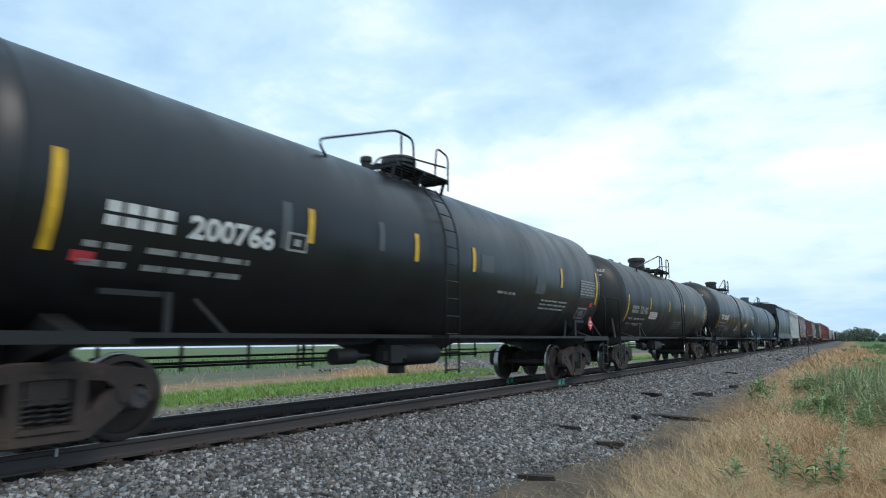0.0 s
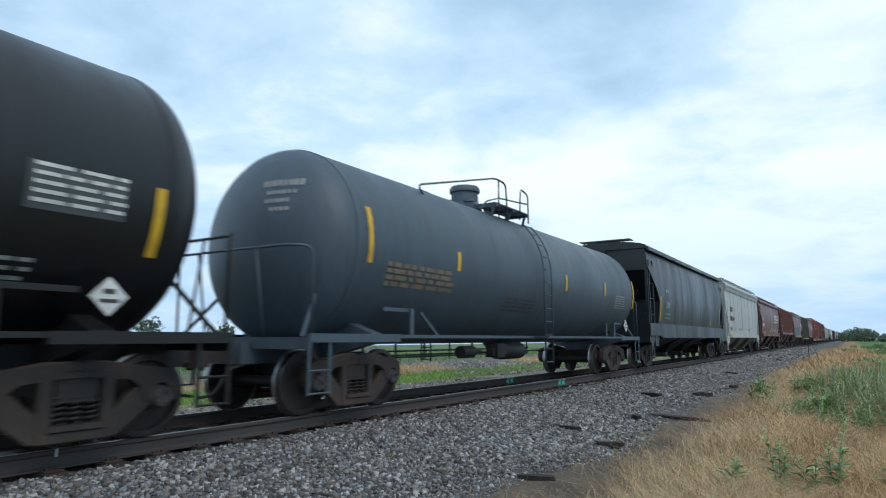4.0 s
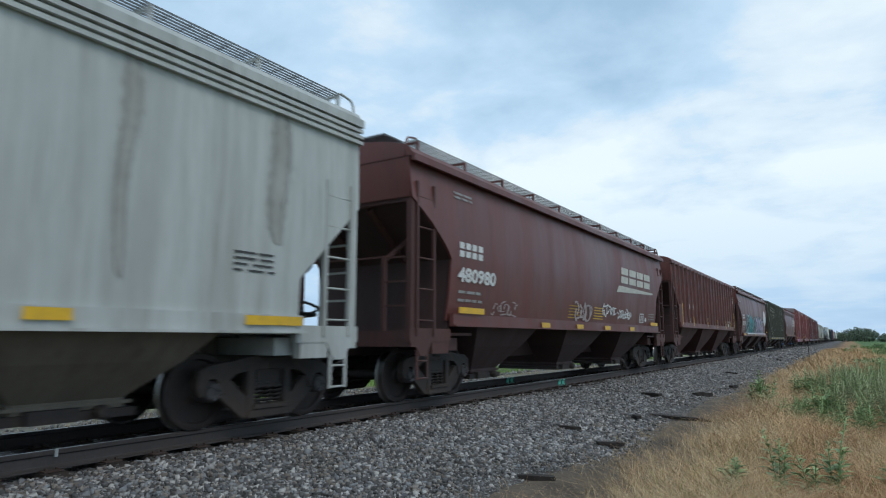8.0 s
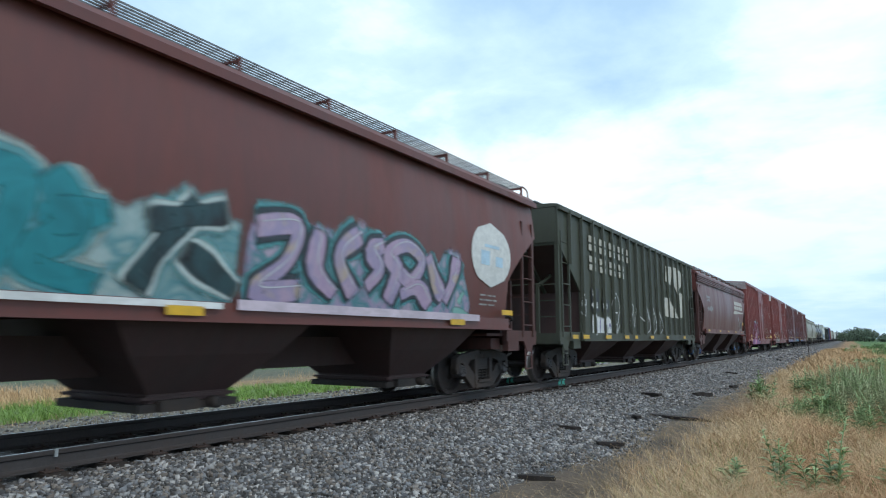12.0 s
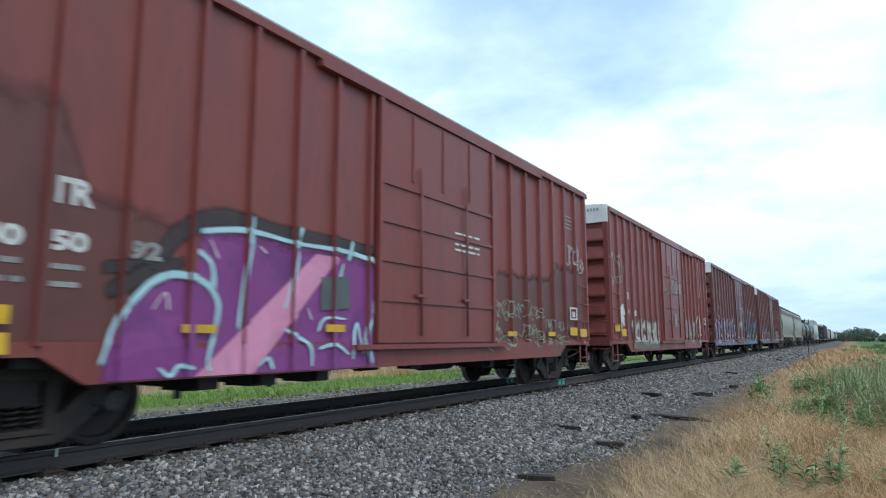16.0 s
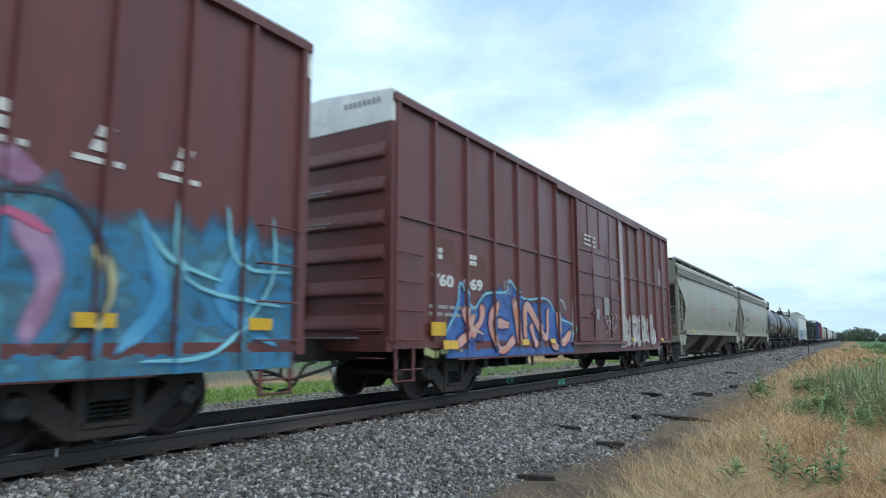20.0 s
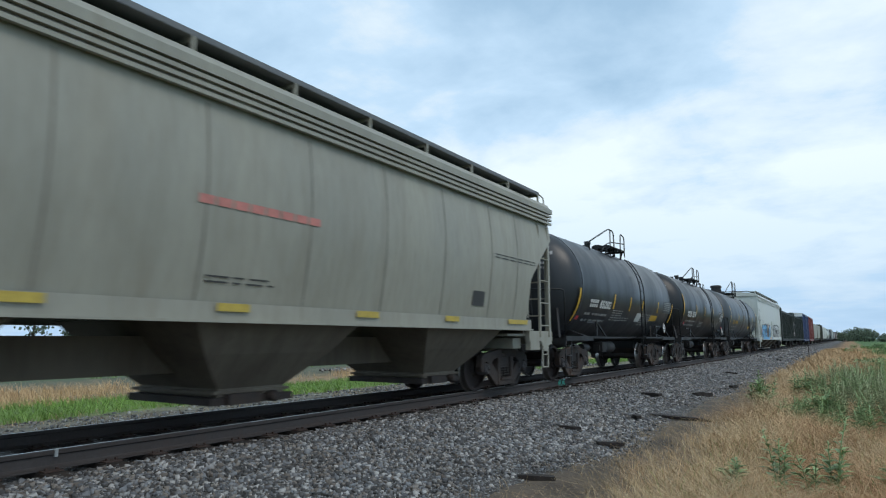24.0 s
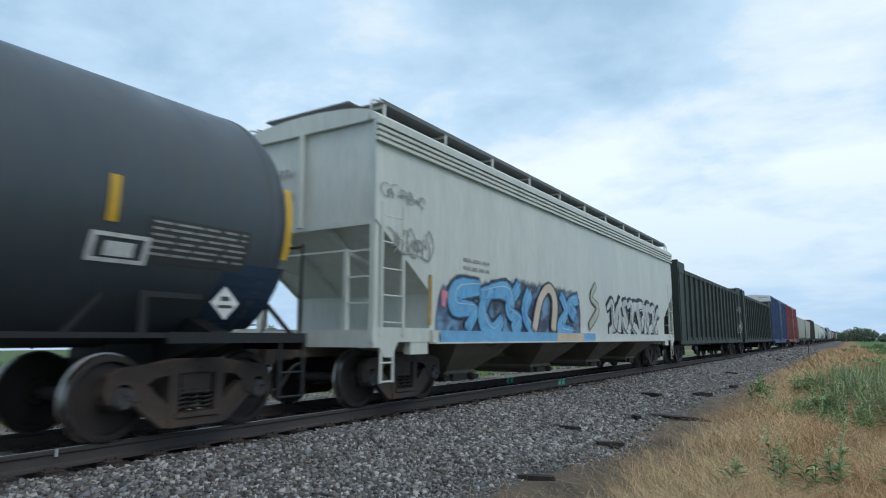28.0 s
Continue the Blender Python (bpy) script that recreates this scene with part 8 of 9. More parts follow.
# the rest of the train, seen only from afar
def far_car(u0, length, kind, paint, top):
    """A distant car: body with cut ends or tank, frame, trucks."""
    half = length / 2
    cat = {"tank": "tank car", "hopper": "hopper car", "box": "boxcar"}[kind]
    car = tagged(new({"tank": "tank_car", "hopper": "hopper_car", "box": "boxcar"}[kind]), FAR_LABEL[kind] % FAR_COLOR[paint.name], cat, "cars of the freight train")
    CARS.append((car, u0 + half, half))
    e = half - 0.6
    if kind == "tank":
        r = (top - 1.0) / 2
        part("tank", bmx(lathe, [(-e, 0.3), (-e + 0.25, r * 0.75), (-e + 0.7, r), (e - 0.7, r), (e - 0.25, r * 0.75), (e, 0.3)], "y", 24, center=(0, 0, 1.0 + r)), paint, car, smooth=True)
        part("hatch_platform", boxes(((0, 0, top + 0.08), (1.6, 2.2, 0.12)), ((0, 0, top + 0.3), (0.8, 0.8, 0.4))), M_BLACK, car)
        part("side_rail", boxes(((1.4, 0, 1.1), (0.08, 2 * e, 0.09)), ((-1.4, 0, 1.1), (0.08, 2 * e, 0.09))), M_BLACK, car)
    elif kind == "hopper":
        part("body", bmx(loft, [(-1.5, 1.5, -e + 1.6, e - 1.6, 1.2), (-1.55, 1.55, -e + 1.4, e - 1.4, 2.0), (-1.58, 1.58, -e, e, 3.0), (-1.58, 1.58, -e, e, top - 0.4), (-0.8, 0.8, -e, e, top)]), paint, car)
        part("hopper_bay", bmx(loft, [(-0.6, 0.6, -e + 3.2, e - 3.2, 0.45), (-1.4, 1.4, -e + 2.4, e - 2.4, 1.2)]), paint, car)
        part("end_post", boxes(*[((x, y, 2.0), (0.1, 0.1, 2.0)) for x in (-1.45, 1.45) for y in (-e, e)]), paint, car)
    else:
        part("body", boxes(((0, 0, (1.0 + top) / 2), (3.0, 2 * e, top - 1.0))), paint, car)
        for i in range(9):
            part("side_post", boxes(((1.53, -e + 2 * e * i / 8, (1.0 + top) / 2), (0.08, 0.12, top - 1.0))), paint, car)
    part("underframe", boxes(((0, 0, 0.95), (2.6, 2 * e, 0.22))), M_BLACK, car)
    for s in (-1, 1):
        bm = bmesh.new()
        for a in (-0.9, 0.9):
            lathe(bm, [(-1.0, 0.2), (-0.82, 0.2), (-0.82, 0.45), (-0.68, 0.45), (-0.68, 0.08), (0.68, 0.08), (0.68, 0.45), (0.82, 0.45), (0.82, 0.2), (1.0, 0.2)], "x", 14, center=(0, s * (half - 2.1) + a, WHEEL_R))
        box(bm, (0.98, s * (half - 2.1), 0.55), (0.14, 2.0, 0.35))
        box(bm, (-0.98, s * (half - 2.1), 0.55), (0.14, 2.0, 0.35))
        part("truck", bm, M_TRUCK, car)
        part("coupler", boxes(((0, s * (half - 0.3), 0.85), (0.2, 0.6, 0.25))), M_TRUCK, car)


FAR_LABEL = {"tank": "%s tank car far back in the train", "hopper": "%s covered hopper far back in the train", "box": "%s boxcar far back in the train"}
FAR_COLOR = {P_TANK_A.name: "black", P_PALE.name: "off-white", P_CREAM.name: "beige grey", P_BROWN.name: "brown", P_BOX.name: "red", P_HOP_DK.name: "dark grey", P_HOP_LT.name: "pale grey", P_GREEN.name: "dark green", P_BLUE.name: "blue"}
rnd = random.Random(77)
u = 439.0
plan = [("hopper", P_CREAM, 4.5), ("hopper", P_CREAM, 4.5), ("box", P_GREEN, 4.6), ("hopper", P_PALE, 4.6), ("hopper", P_PALE, 4.7), ("tank", P_PALE, 4.4), ("hopper", P_HOP_LT, 4.6), ("tank", P_TANK_A, 4.2), ("hopper", P_HOP_DK, 4.6), ("box", P_HOP_LT, 4.9)]
for i in range(36):
    kind, paint, top = plan[i] if i < len(plan) else (rnd.choice(("hopper", "hopper", "tank", "box")), rnd.choice((P_TANK_A, P_HOP_DK, P_HOP_LT, P_CREAM, P_BROWN, P_PALE)), rnd.uniform(4.3, 4.8))
    length = rnd.uniform(16.5, 18.5)
    far_car(u, length, kind, paint, top)
    u += length


# ------------------------------------------------------------- the ground
def zone_material():
    """Soil and short grass: dry tan beside the ballast, green crop further out on both sides."""
    m = bpy.data.materials.new("trackside_ground")
    m.use_nodes = True
    nt = m.node_tree
    N, L = nt.nodes.new, nt.links.new
    bsdf = nt.nodes["Principled BSDF"]
    bsdf.inputs["Roughness"].default_value = 0.95
    coord = N("ShaderNodeTexCoord")
    sep = N("ShaderNodeSeparateXYZ")
    L(coord.outputs["Object"], sep.inputs[0])

    def noise_tex(sc, st=(1, 1, 1), detail=6):
        mp = N("ShaderNodeMapping")
        mp.inputs["Scale"].default_value = st
        L(coord.outputs["Object"], mp.inputs[0])
        n = N("ShaderNodeTexNoise")
        n.inputs["Scale"].default_value, n.inputs["Detail"].default_value = sc, detail
        L(mp.outputs[0], n.inputs["Vector"])
        return n.outputs["Fac"]
    wob = N("ShaderNodeMath")
    wob.operation = "MULTIPLY_ADD"
    L(noise_tex(0.35), wob.inputs[0])
    wob.inputs[1].default_value = 4.0
    wob.inputs[2].default_value = -2.0
    xx = N("ShaderNodeMath")
    xx.operation = "ADD"
    L(sep.outputs[0], xx.inputs[0])
    L(wob.outputs[0], xx.inputs[1])
    mr = N("ShaderNodeMapRange")
    L(xx.outputs[0], mr.inputs[0])
    mr.inputs[1].default_value, mr.inputs[2].default_value = -60, 60
    ramp = N("ShaderNodeValToRGB")
    els = ramp.color_ramp.elements

    def stop(x, c):
        e = els.new((x + 60) / 120)
        e.color = (*c, 1)
    els[0].color = els[1].color = (0.10, 0.15, 0.055, 1)
    for x, c in ((-42, (0.075, 0.125, 0.045)), (-31, (0.08, 0.12, 0.05)), (-27, (0.105, 0.115, 0.07)), (-19, (0.11, 0.11, 0.07)), (-16.6, (0.17, 0.14, 0.08)), (-15.2, (0.28, 0.19, 0.10)), (-12.6, (0.26, 0.19, 0.10)), (-11.4, (0.13, 0.20, 0.055)), (-8.4, (0.15, 0.23, 0.06)), (-7.4, (0.16, 0.155, 0.10)), (-5.6, (0.17, 0.155, 0.13)), (-3.8, (0.16, 0.14, 0.11)),
                 (3.4, (0.15, 0.13, 0.11)), (4.2, (0.115, 0.092, 0.072)), (5.3, (0.135, 0.10, 0.066)), (6.1, (0.29, 0.18, 0.09)), (9.0, (0.31, 0.19, 0.09)), (10.6, (0.07, 0.15, 0.035)), (30, (0.055, 0.125, 0.03))):
        stop(x, c)
    L(mr.outputs[0], ramp.inputs[0])
    tone = N("ShaderNodeValToRGB")
    tone.color_ramp.elements[0].position, tone.color_ramp.elements[0].color = 0.3, (0.55, 0.55, 0.55, 1)
    tone.color_ramp.elements[1].position, tone.color_ramp.elements[1].color = 0.7, (1.25, 1.2, 1.1, 1)
    L(noise_tex(2.5, (1, 0.6, 1), 9), tone.inputs[0])
    mul = N("ShaderNodeMixRGB")
    mul.blend_type, mul.inputs[0].default_value = "MULTIPLY", 1.0
    L(ramp.outputs[0], mul.inputs[1])
    L(tone.outputs[0], mul.inputs[2])
    L(mul.outputs[0], bsdf.inputs["Base Color"])
    b = N("ShaderNodeBump")
    b.inputs["Strength"].default_value, b.inputs["Distance"].default_value = 0.9, 0.06
    L(noise_tex(14, (1, 1, 1), 6), b.inputs["Height"])
    L(b.outputs[0], bsdf.inputs["Normal"])
    return m


def height(x):
    """Ground height under the grass, from the far field over the track bed to the near field."""
    xs = [-3000, -400, -210, -150, -60, -30, -16, -9, -4.2, -3.2, 3.2, 4.2, 8, 12, 60, 3000]
    zs = [-120, -11, -3.0, -1.5, -1.5, -1.2, -0.8, -0.75, -0.62, -0.55, -0.55, -0.64, -0.62, -0.72, -0.8, -1.0]
    return float(np.interp(x, xs, zs))


def grid_mesh(name, xs, ys, zf, mat):
    verts = [(x, y, zf(x, y)) for y in ys for x in xs]
    n = len(xs)
    faces = [(j * n + i, j * n + i + 1, (j + 1) * n + i + 1, (j + 1) * n + i) for j in range(len(ys) - 1) for i in range(n - 1)]
    me = bpy.data.meshes.new(name)
    me.from_pydata(verts, [], faces)
    me.materials.append(mat)
    me.shade_smooth()
    return new(name, me)


gx = [-3000, -900, -400, -300, -210, -150, -120, -60, -40, -30, -24, -20] + [-16 + 0.8 * i for i in range(42)] + [18, 22, 30, 45, 80, 200, 700, 3000]
gy = [-3000, -900, -400, -150, -60, -25] + [-10 + 1.2 * i for i in range(60)] + [65, 72, 80, 90, 105, 125, 150, 190, 250, 350, 500, 800, 1400, 2400, 4200]


def ground_z(x, y):
    near = max(0.0, 1 - max(abs(x) - 14, abs(y - 25) - 40, 0) / 20)
    return height(x) + near * 0.05 * noise.noise((x * 0.55, y * 0.45, 0.3)) * (1 if abs(x) > 3.4 else 0)


tagged(grid_mesh("ground", gx, gy, ground_z, zone_material()), "dry tan grass verge and green fields beside the line", "ground", kind="structure")

M_BED = material("ballast_bed", (0.060, 0.053, 0.047), rough=0.95, var=0.35, scale=9, fleck=(0.22, 0.222, 0.225), fleck_scale=30, fleck_at=0.55, bump=1.0, bump_scale=24)
M_STONE = material("crushed_stone", (0.236, 0.234, 0.232), rough=0.85, var=0.2, scale=14, dirt=(0.185, 0.168, 0.15), dirt_amount=0.6, dirt_scale=0.6, island_colors=((0.24, 0.24, 0.24), (0.75, 0.76, 0.78), (1.2, 1.2, 1.18), (0.45, 0.46, 0.49), (0.95, 0.86, 0.76), (0.30, 0.29, 0.28), (1.75, 1.72, 1.66), (0.62, 0.54, 0.47), (0.85, 0.9, 0.95), (0.38, 0.37, 0.36)))
M_RAIL = material("rail_side_rust", (0.058, 0.049, 0.046), rough=0.75, var=0.2, scale=4, dirt=(0.07, 0.046, 0.036), dirt_amount=0.5)
M_RAILTOP = material("rail_head_polish", (0.50, 0.49, 0.47), rough=0.35, metal=0.9, var=0.08, scale=3)
M_TIE = material("creosoted_timber", (0.035, 0.027, 0.022), rough=0.9, var=0.3, scale=5, stretch=(0.3, 4, 4), bump=0.4, per_object=0.3)
M_PLATE = material("tie_plate_rust", (0.06, 0.038, 0.030), rough=0.85, var=0.25, scale=9)
M_MARK = material("green_marking_paint", (0.05, 0.42, 0.30), rough=0.5, var=0.1, scale=20)


def bed_z(x):
    return float(np.interp(abs(x), [0, 0.86, 0.95, 1.15, 1.4, 1.6, 2.0, 3.1, 4.1, 4.6], [-0.235, -0.235, -0.222, -0.215, -0.205, -0.195, -0.23, -0.44, -0.615, -0.74]))


bx = [-4.0, -3.4, -2.8, -2.4, -1.95, -1.5, -0.95, -0.4, 0, 0.4, 0.95] + [1.3 + 0.18 * i for i in range(19)]
by = [-400, -100, -30] + [-8 + 0.5 * i for i in range(110)] + [50, 55, 62, 72, 90, 130, 200, 320, 500, 800, 1500, 2600]
tagged(grid_mesh("ballast_bed", bx, by, lambda x, y: bed_z(x) + 0.025 * noise.noise((x * 2.1, y * 1.7, 2.2)) - (0.03 if x < 1.2 else 0), M_BED), "grey crushed-stone ballast bed", "ballast", kind="structure")


def scatter_stones(seed, count, x0, x1, y0, y1, size, name, spread=1.0):
    """Loose crushed stones: broken eight-cornered lumps, each turned and stretched."""
    rng = np.random.default_rng(seed)
    base = np.array([(-1, -1, -1), (1, -1, -1), (1, 1, -1), (-1, 1, -1), (-1, -1, 1), (1, -1, 1), (1, 1, 1), (-1, 1, 1)]) * 0.72
    fc = np.array([(0, 2, 1), (0, 3, 2), (4, 5, 6), (4, 6, 7), (0, 1, 5), (0, 5, 4), (1, 2, 6), (1, 6, 5), (2, 3, 7), (2, 7, 6), (3, 0, 4), (3, 4, 7)])
    x = rng.uniform(x0, x1, count)
    y = y0 + (y1 - y0) * rng.uniform(0, 1, count) ** spread
    edge = x > 3.3 + 0.35 * np.sin(y * 0.7) + rng.uniform(0, 1.1, count)
    s = size * rng.uniform(0.45, 1.35, count) ** 1.3 * (1 + 0.014 * np.clip(y - 8, 0, 40)) * np.where(edge, 0.35, 1.0)
    z = np.array([max(bed_z(v), height(v)) for v in x]) + rng.uniform(-0.3, 0.45, count) * s
    v = base[None] * (1 + rng.uniform(-0.45, 0.30, (count, 8, 1)))
    v = v * rng.uniform(0.55, 1.3, (count, 1, 3)) * np.array([1, 1, 0.85])
    a = rng.uniform(0, 6.28, count)
    b = rng.uniform(-1.1, 1.1, count)
    ca, sa, cb, sb = np.cos(a)[:, None], np.sin(a)[:, None], np.cos(b)[:, None], np.sin(b)[:, None]
    X, Y, Z = v[..., 0], v[..., 1], v[..., 2]
    Y, Z = Y * cb - Z * sb, Y * sb + Z * cb
    X, Y = X * ca - Y * sa, X * sa + Y * ca
    v = np.stack([X * s[:, None] + x[:, None], Y * s[:, None] + y[:, None], Z * s[:, None] + z[:, None]], -1).reshape(-1, 3)
    f = (fc[None] + 8 * np.arange(count)[:, None, None]).reshape(-1, 3)
    return raw_mesh(name, v, f, M_STONE)


def raw_mesh(name, v, f, mat):
    me = bpy.data.meshes.new(name)
    k = f.shape[1]
    me.vertices.add(len(v))
    me.vertices.foreach_set("co", np.ascontiguousarray(v, dtype=np.float32).ravel())
    me.loops.add(f.size)
    me.loops.foreach_set("vertex_index", np.ascontiguousarray(f, dtype=np.int32).ravel())
    me.polygons.add(len(f))
    me.polygons.foreach_set("loop_start", np.arange(0, f.size, k, dtype=np.int32))
    me.update(calc_edges=True)
    me.materials.append(mat)
    return new(name, me)


for nm, seed, count, x0, x1, y0, y1, size in (("ballast_stones", 1, 58000, 0.98, 4.45, 1.6, 13.0, 0.0240), ("ballast_stones", 2, 62000, 0.98, 4.3, 13.0, 50.0, 0.0225), ("ballast_stones", 3, 9000, -3.9, -0.95, 4.0, 45.0, 0.034), ("ballast_stones", 5, 9000, 0.93, 4.4, 50.0, 110.0, 0.055), ("ballast_stones", 7, 9000, 3.4, 5.2, 3.0, 30.0, 0.020), ("gravel_patch", 4, 9000, -19.0, -7.0, 28.0, 46.0, 0.05), ("gravel_patch", 6, 5000, -7.6, -4.6, 4.0, 26.0, 0.03)):
    tagged(scatter_stones(seed, count, x0, x1, y0, y1, size, nm), "loose grey crushed ballast stones", "gravel", kind="stuff")


# ---------------------------------------------------------------- track
track = tagged(new("railway_track"), "worn steel rails spiked to dark timber ties", "track", kind="structure")
rail_profile = [(-0.07, -0.18), (0.07, -0.18), (0.07, -0.168), (0.02, -0.152), (0.009, -0.14), (0.009, -0.055), (0.033, -0.04), (0.036, -0.008), (0.028, -0.001), (-0.028, -0.001), (-0.036, -0.008), (-0.033, -0.04), (-0.009, -0.055), (-0.009, -0.14), (-0.02, -0.152), (-0.07, -0.168)]
for q in (-1, 1):
    bm = bmesh.new()
    prism(bm, [(p + q * 0.755, z) for p, z in rail_profile], -400, 2600, "y")
    r = part("rail", bm, M_RAIL, track, "rusty steel rail with a polished head")
    bm = bmesh.new()
    prism(bm, [(q * 0.739 - 0.013, -0.004), (q * 0.739 + 0.013, -0.004), (q * 0.739 + 0.011, 0.001), (q * 0.739 - 0.011, 0.001)], -400, 2600, "y")
    part("running_surface", bm, M_RAILTOP, r, "polished wheel path on the rail head")


def tie_mesh():
    return boxes(((0, 0, -0.275), (2.6, 0.23, 0.18)))


rnd = random.Random(5)
for i in range(220):
    y = -6 + 0.55 * i + rnd.uniform(-0.03, 0.03)
    part("tie", tie_mesh, M_TIE, track, m=pose(rnd.uniform(-0.04, 0.04), y, rnd.uniform(-0.012, 0.004), 0, 0, rnd.uniform(-1.2, 1.2)), key="tie")
    if y < 40:
        for q in (-1, 1):
            part("tie_plate", lambda: boxes(((0, 0, -0.181), (0.34, 0.18, 0.014)), ((0.11, 0.05, -0.165), (0.03, 0.02, 0.03)), ((0.11, -0.05, -0.165), (0.03, 0.02, 0.03)), ((-0.11, 0.05, -0.165), (0.03, 0.02, 0.03)), ((-0.11, -0.05, -0.165), (0.03, 0.02, 0.03))), M_PLATE, track, m=pose(q * 0.755, y, 0), key="tieplate")
bm = bmesh.new()
for i in range(1400):
    box(bm, (0, 115 + 0.55 * i, -0.275), (2.6, 0.23, 0.18))
tagged(part("far_ties", bm, M_TIE, track), kind="stuff")
# green paint marks on both rails, and a bright bond clip
for x, y, a in ((0.766, 16.40, 0.17), (0.766, 16.66, 0.17), (-0.744, 16.30, 0.15), (-0.744, 16.56, 0.15)):
    part("paint_mark", boxes(((x, y, -0.098), (0.012, a, 0.085)), ((x + 0.022, y, -0.025), (0.012, a, 0.03)), ((x + 0.02, y, -0.16), (0.05, a, 0.012))), M_MARK, track, "green paint mark on the rail web")
part("bond_clip", boxes(((0.795, 3.40, -0.03), (0.02, 0.03, 0.07))), M_GALV, track, "small bright clip on the rail")


# ---------------------------------------------------------------- plants
def blades(seed, count, area, hmin, hmax, width, mat, name, label, base, lean=0.5, bunch=0.0, keep=None, ypow=1.5):
    """Grass blades: two-segment bent strips. area: x0, x1, y0, y1; denser towards y0."""
    rng = np.random.default_rng(seed)
    x0, x1, y0, y1 = area
    x = rng.uniform(x0, x1, count)
    y = y0 + (y1 - y0) * rng.uniform(0, 1, count) ** ypow
    if bunch:
        cx, cy = np.round(x / bunch) * bunch, np.round(y / bunch) * bunch
        k = rng.uniform(0.2, 1.0, count)
        x, y = cx + (x - cx) * k + 0.3 * bunch * np.sin(cy * 9.1), cy + (y - cy) * k + 0.3 * bunch * np.sin(cx * 7.3)
    if keep is not None:
        ok = keep(x, y, rng)
        x, y = x[ok], y[ok]
    n = len(x)
    far = 1 + np.clip(y - y0, 0, 60) * 0.02
    patchy = 0.75 + 0.5 * (0.5 + 0.5 * np.sin(x * 2.3 + 1.7 * np.sin(y * 0.9))) * rng.uniform(0.6, 1.2, n)
    h = rng.uniform(hmin, hmax, n) * patchy
    w = width * rng.uniform(0.6, 1.3, n) * far
    a = rng.uniform(0, 6.28, n)
    d = rng.normal(0, lean, (n, 2)) * h[:, None] + np.array([-0.10, -0.16]) * h[:, None]
    z = np.array([height(v) for v in x]) - 0.02 if base is None else np.full(n, base)
    ca, sa = np.cos(a) * w / 2, np.sin(a) * w / 2
    P = []
    for t, k in ((0, 1.0), (0.55, 0.75), (1.0, 0.12)):
        px, py, pz = x + d[:, 0] * t * t, y + d[:, 1] * t * t, z + h * t * (1 - 0.12 * t)
        P += [np.stack([px - ca * k, py - sa * k, pz], -1), np.stack([px + ca * k, py + sa * k, pz], -1)]
    v = np.stack(P, 1).reshape(-1, 3)
    q = np.array([(0, 1, 3, 2), (2, 3, 5, 4)])
    f = (q[None] + 6 * np.arange(n)[:, None, None]).reshape(-1, 4)
    return tagged(raw_mesh(name, v, f, mat), label, "grass", kind="stuff")


M_DRY = material("dry_grass", (0.59, 0.42, 0.235), rough=0.9, var=0.25, scale=0.7, per_island=0.22, dirt=(0.50, 0.29, 0.155), dirt_amount=0.65, dirt_scale=0.45)
M_DRY_RED = material("rust_brown_grass", (0.51, 0.30, 0.16), rough=0.9, var=0.2, scale=0.7, per_island=0.25)
M_DRY_PALE = material("pale_straw_grass", (0.63, 0.49, 0.30), rough=0.9, var=0.2, scale=0.7, per_island=0.2)
M_DRY_GREY = material("bleached_grass", (0.40, 0.30, 0.18), rough=0.9, var=0.25, scale=0.8, per_island=0.4)
M_GRASS = material("green_grass", (0.20, 0.33, 0.075), rough=0.8, var=0.25, scale=0.7, per_island=0.4)
M_WEED = material("weed_leaf", (0.25, 0.36, 0.16), rough=0.7, var=0.25, scale=4, per_island=0.35)
M_WEED_GREY = material("grey_green_weed", (0.32, 0.36, 0.20), rough=0.8, var=0.25, scale=2, per_island=0.35)
M_CROP = material("green_crop", (0.15, 0.23, 0.075), rough=0.8, var=0.25, scale=0.5, per_island=0.35)

edge = lambda x, y, rng: rng.uniform(0, 1, len(x)) < np.clip((x - (5.05 - 0.02 * (y - 8) + 0.25 * np.sin(y * 0.8) + 0.2 * np.sin(y * 2.1))) / 1.2, 0.0, 1)
tufts = lambda x, y, rng: rng.uniform(0, 1, len(x)) < np.clip(0.15 + 1.1 * np.sin(y * 0.30 + 0.25 * x + 2.6), 0.04, 1)
patch_at = lambda x, y: np.sin(x * 1.9 + 1.3 * np.sin(y * 0.7)) + np.sin(y * 1.1 + 0.8 * x)
blades(11, 80000, (4.0, 9.4, 4.5, 34), 0.16, 0.50, 0.0050, M_DRY, "dry_grass", "tall dry tan grass beside the ballast", None, lean=0.9, keep=edge, bunch=0.30, ypow=1.35)
blades(20, 60000, (4.4, 9.4, 4.5, 30), 0.14, 0.44, 0.0050, M_DRY_RED, "dry_grass", "rust-brown dry grass in patches", None, lean=0.9, bunch=0.36, ypow=1.35, keep=lambda x, y, rng: edge(x, y, rng) & (patch_at(x, y) + rng.normal(0, 0.5, len(x)) > 0.5))
blades(21, 50000, (4.4, 9.4, 4.5, 30), 0.20, 0.58, 0.0045, M_DRY_PALE, "dry_grass", "pale straw seed heads over the dry grass", None, lean=0.8, bunch=0.40, ypow=1.35, keep=lambda x, y, rng: edge(x, y, rng) & (patch_at(x, y) + rng.normal(0, 0.5, len(x)) < -0.3))
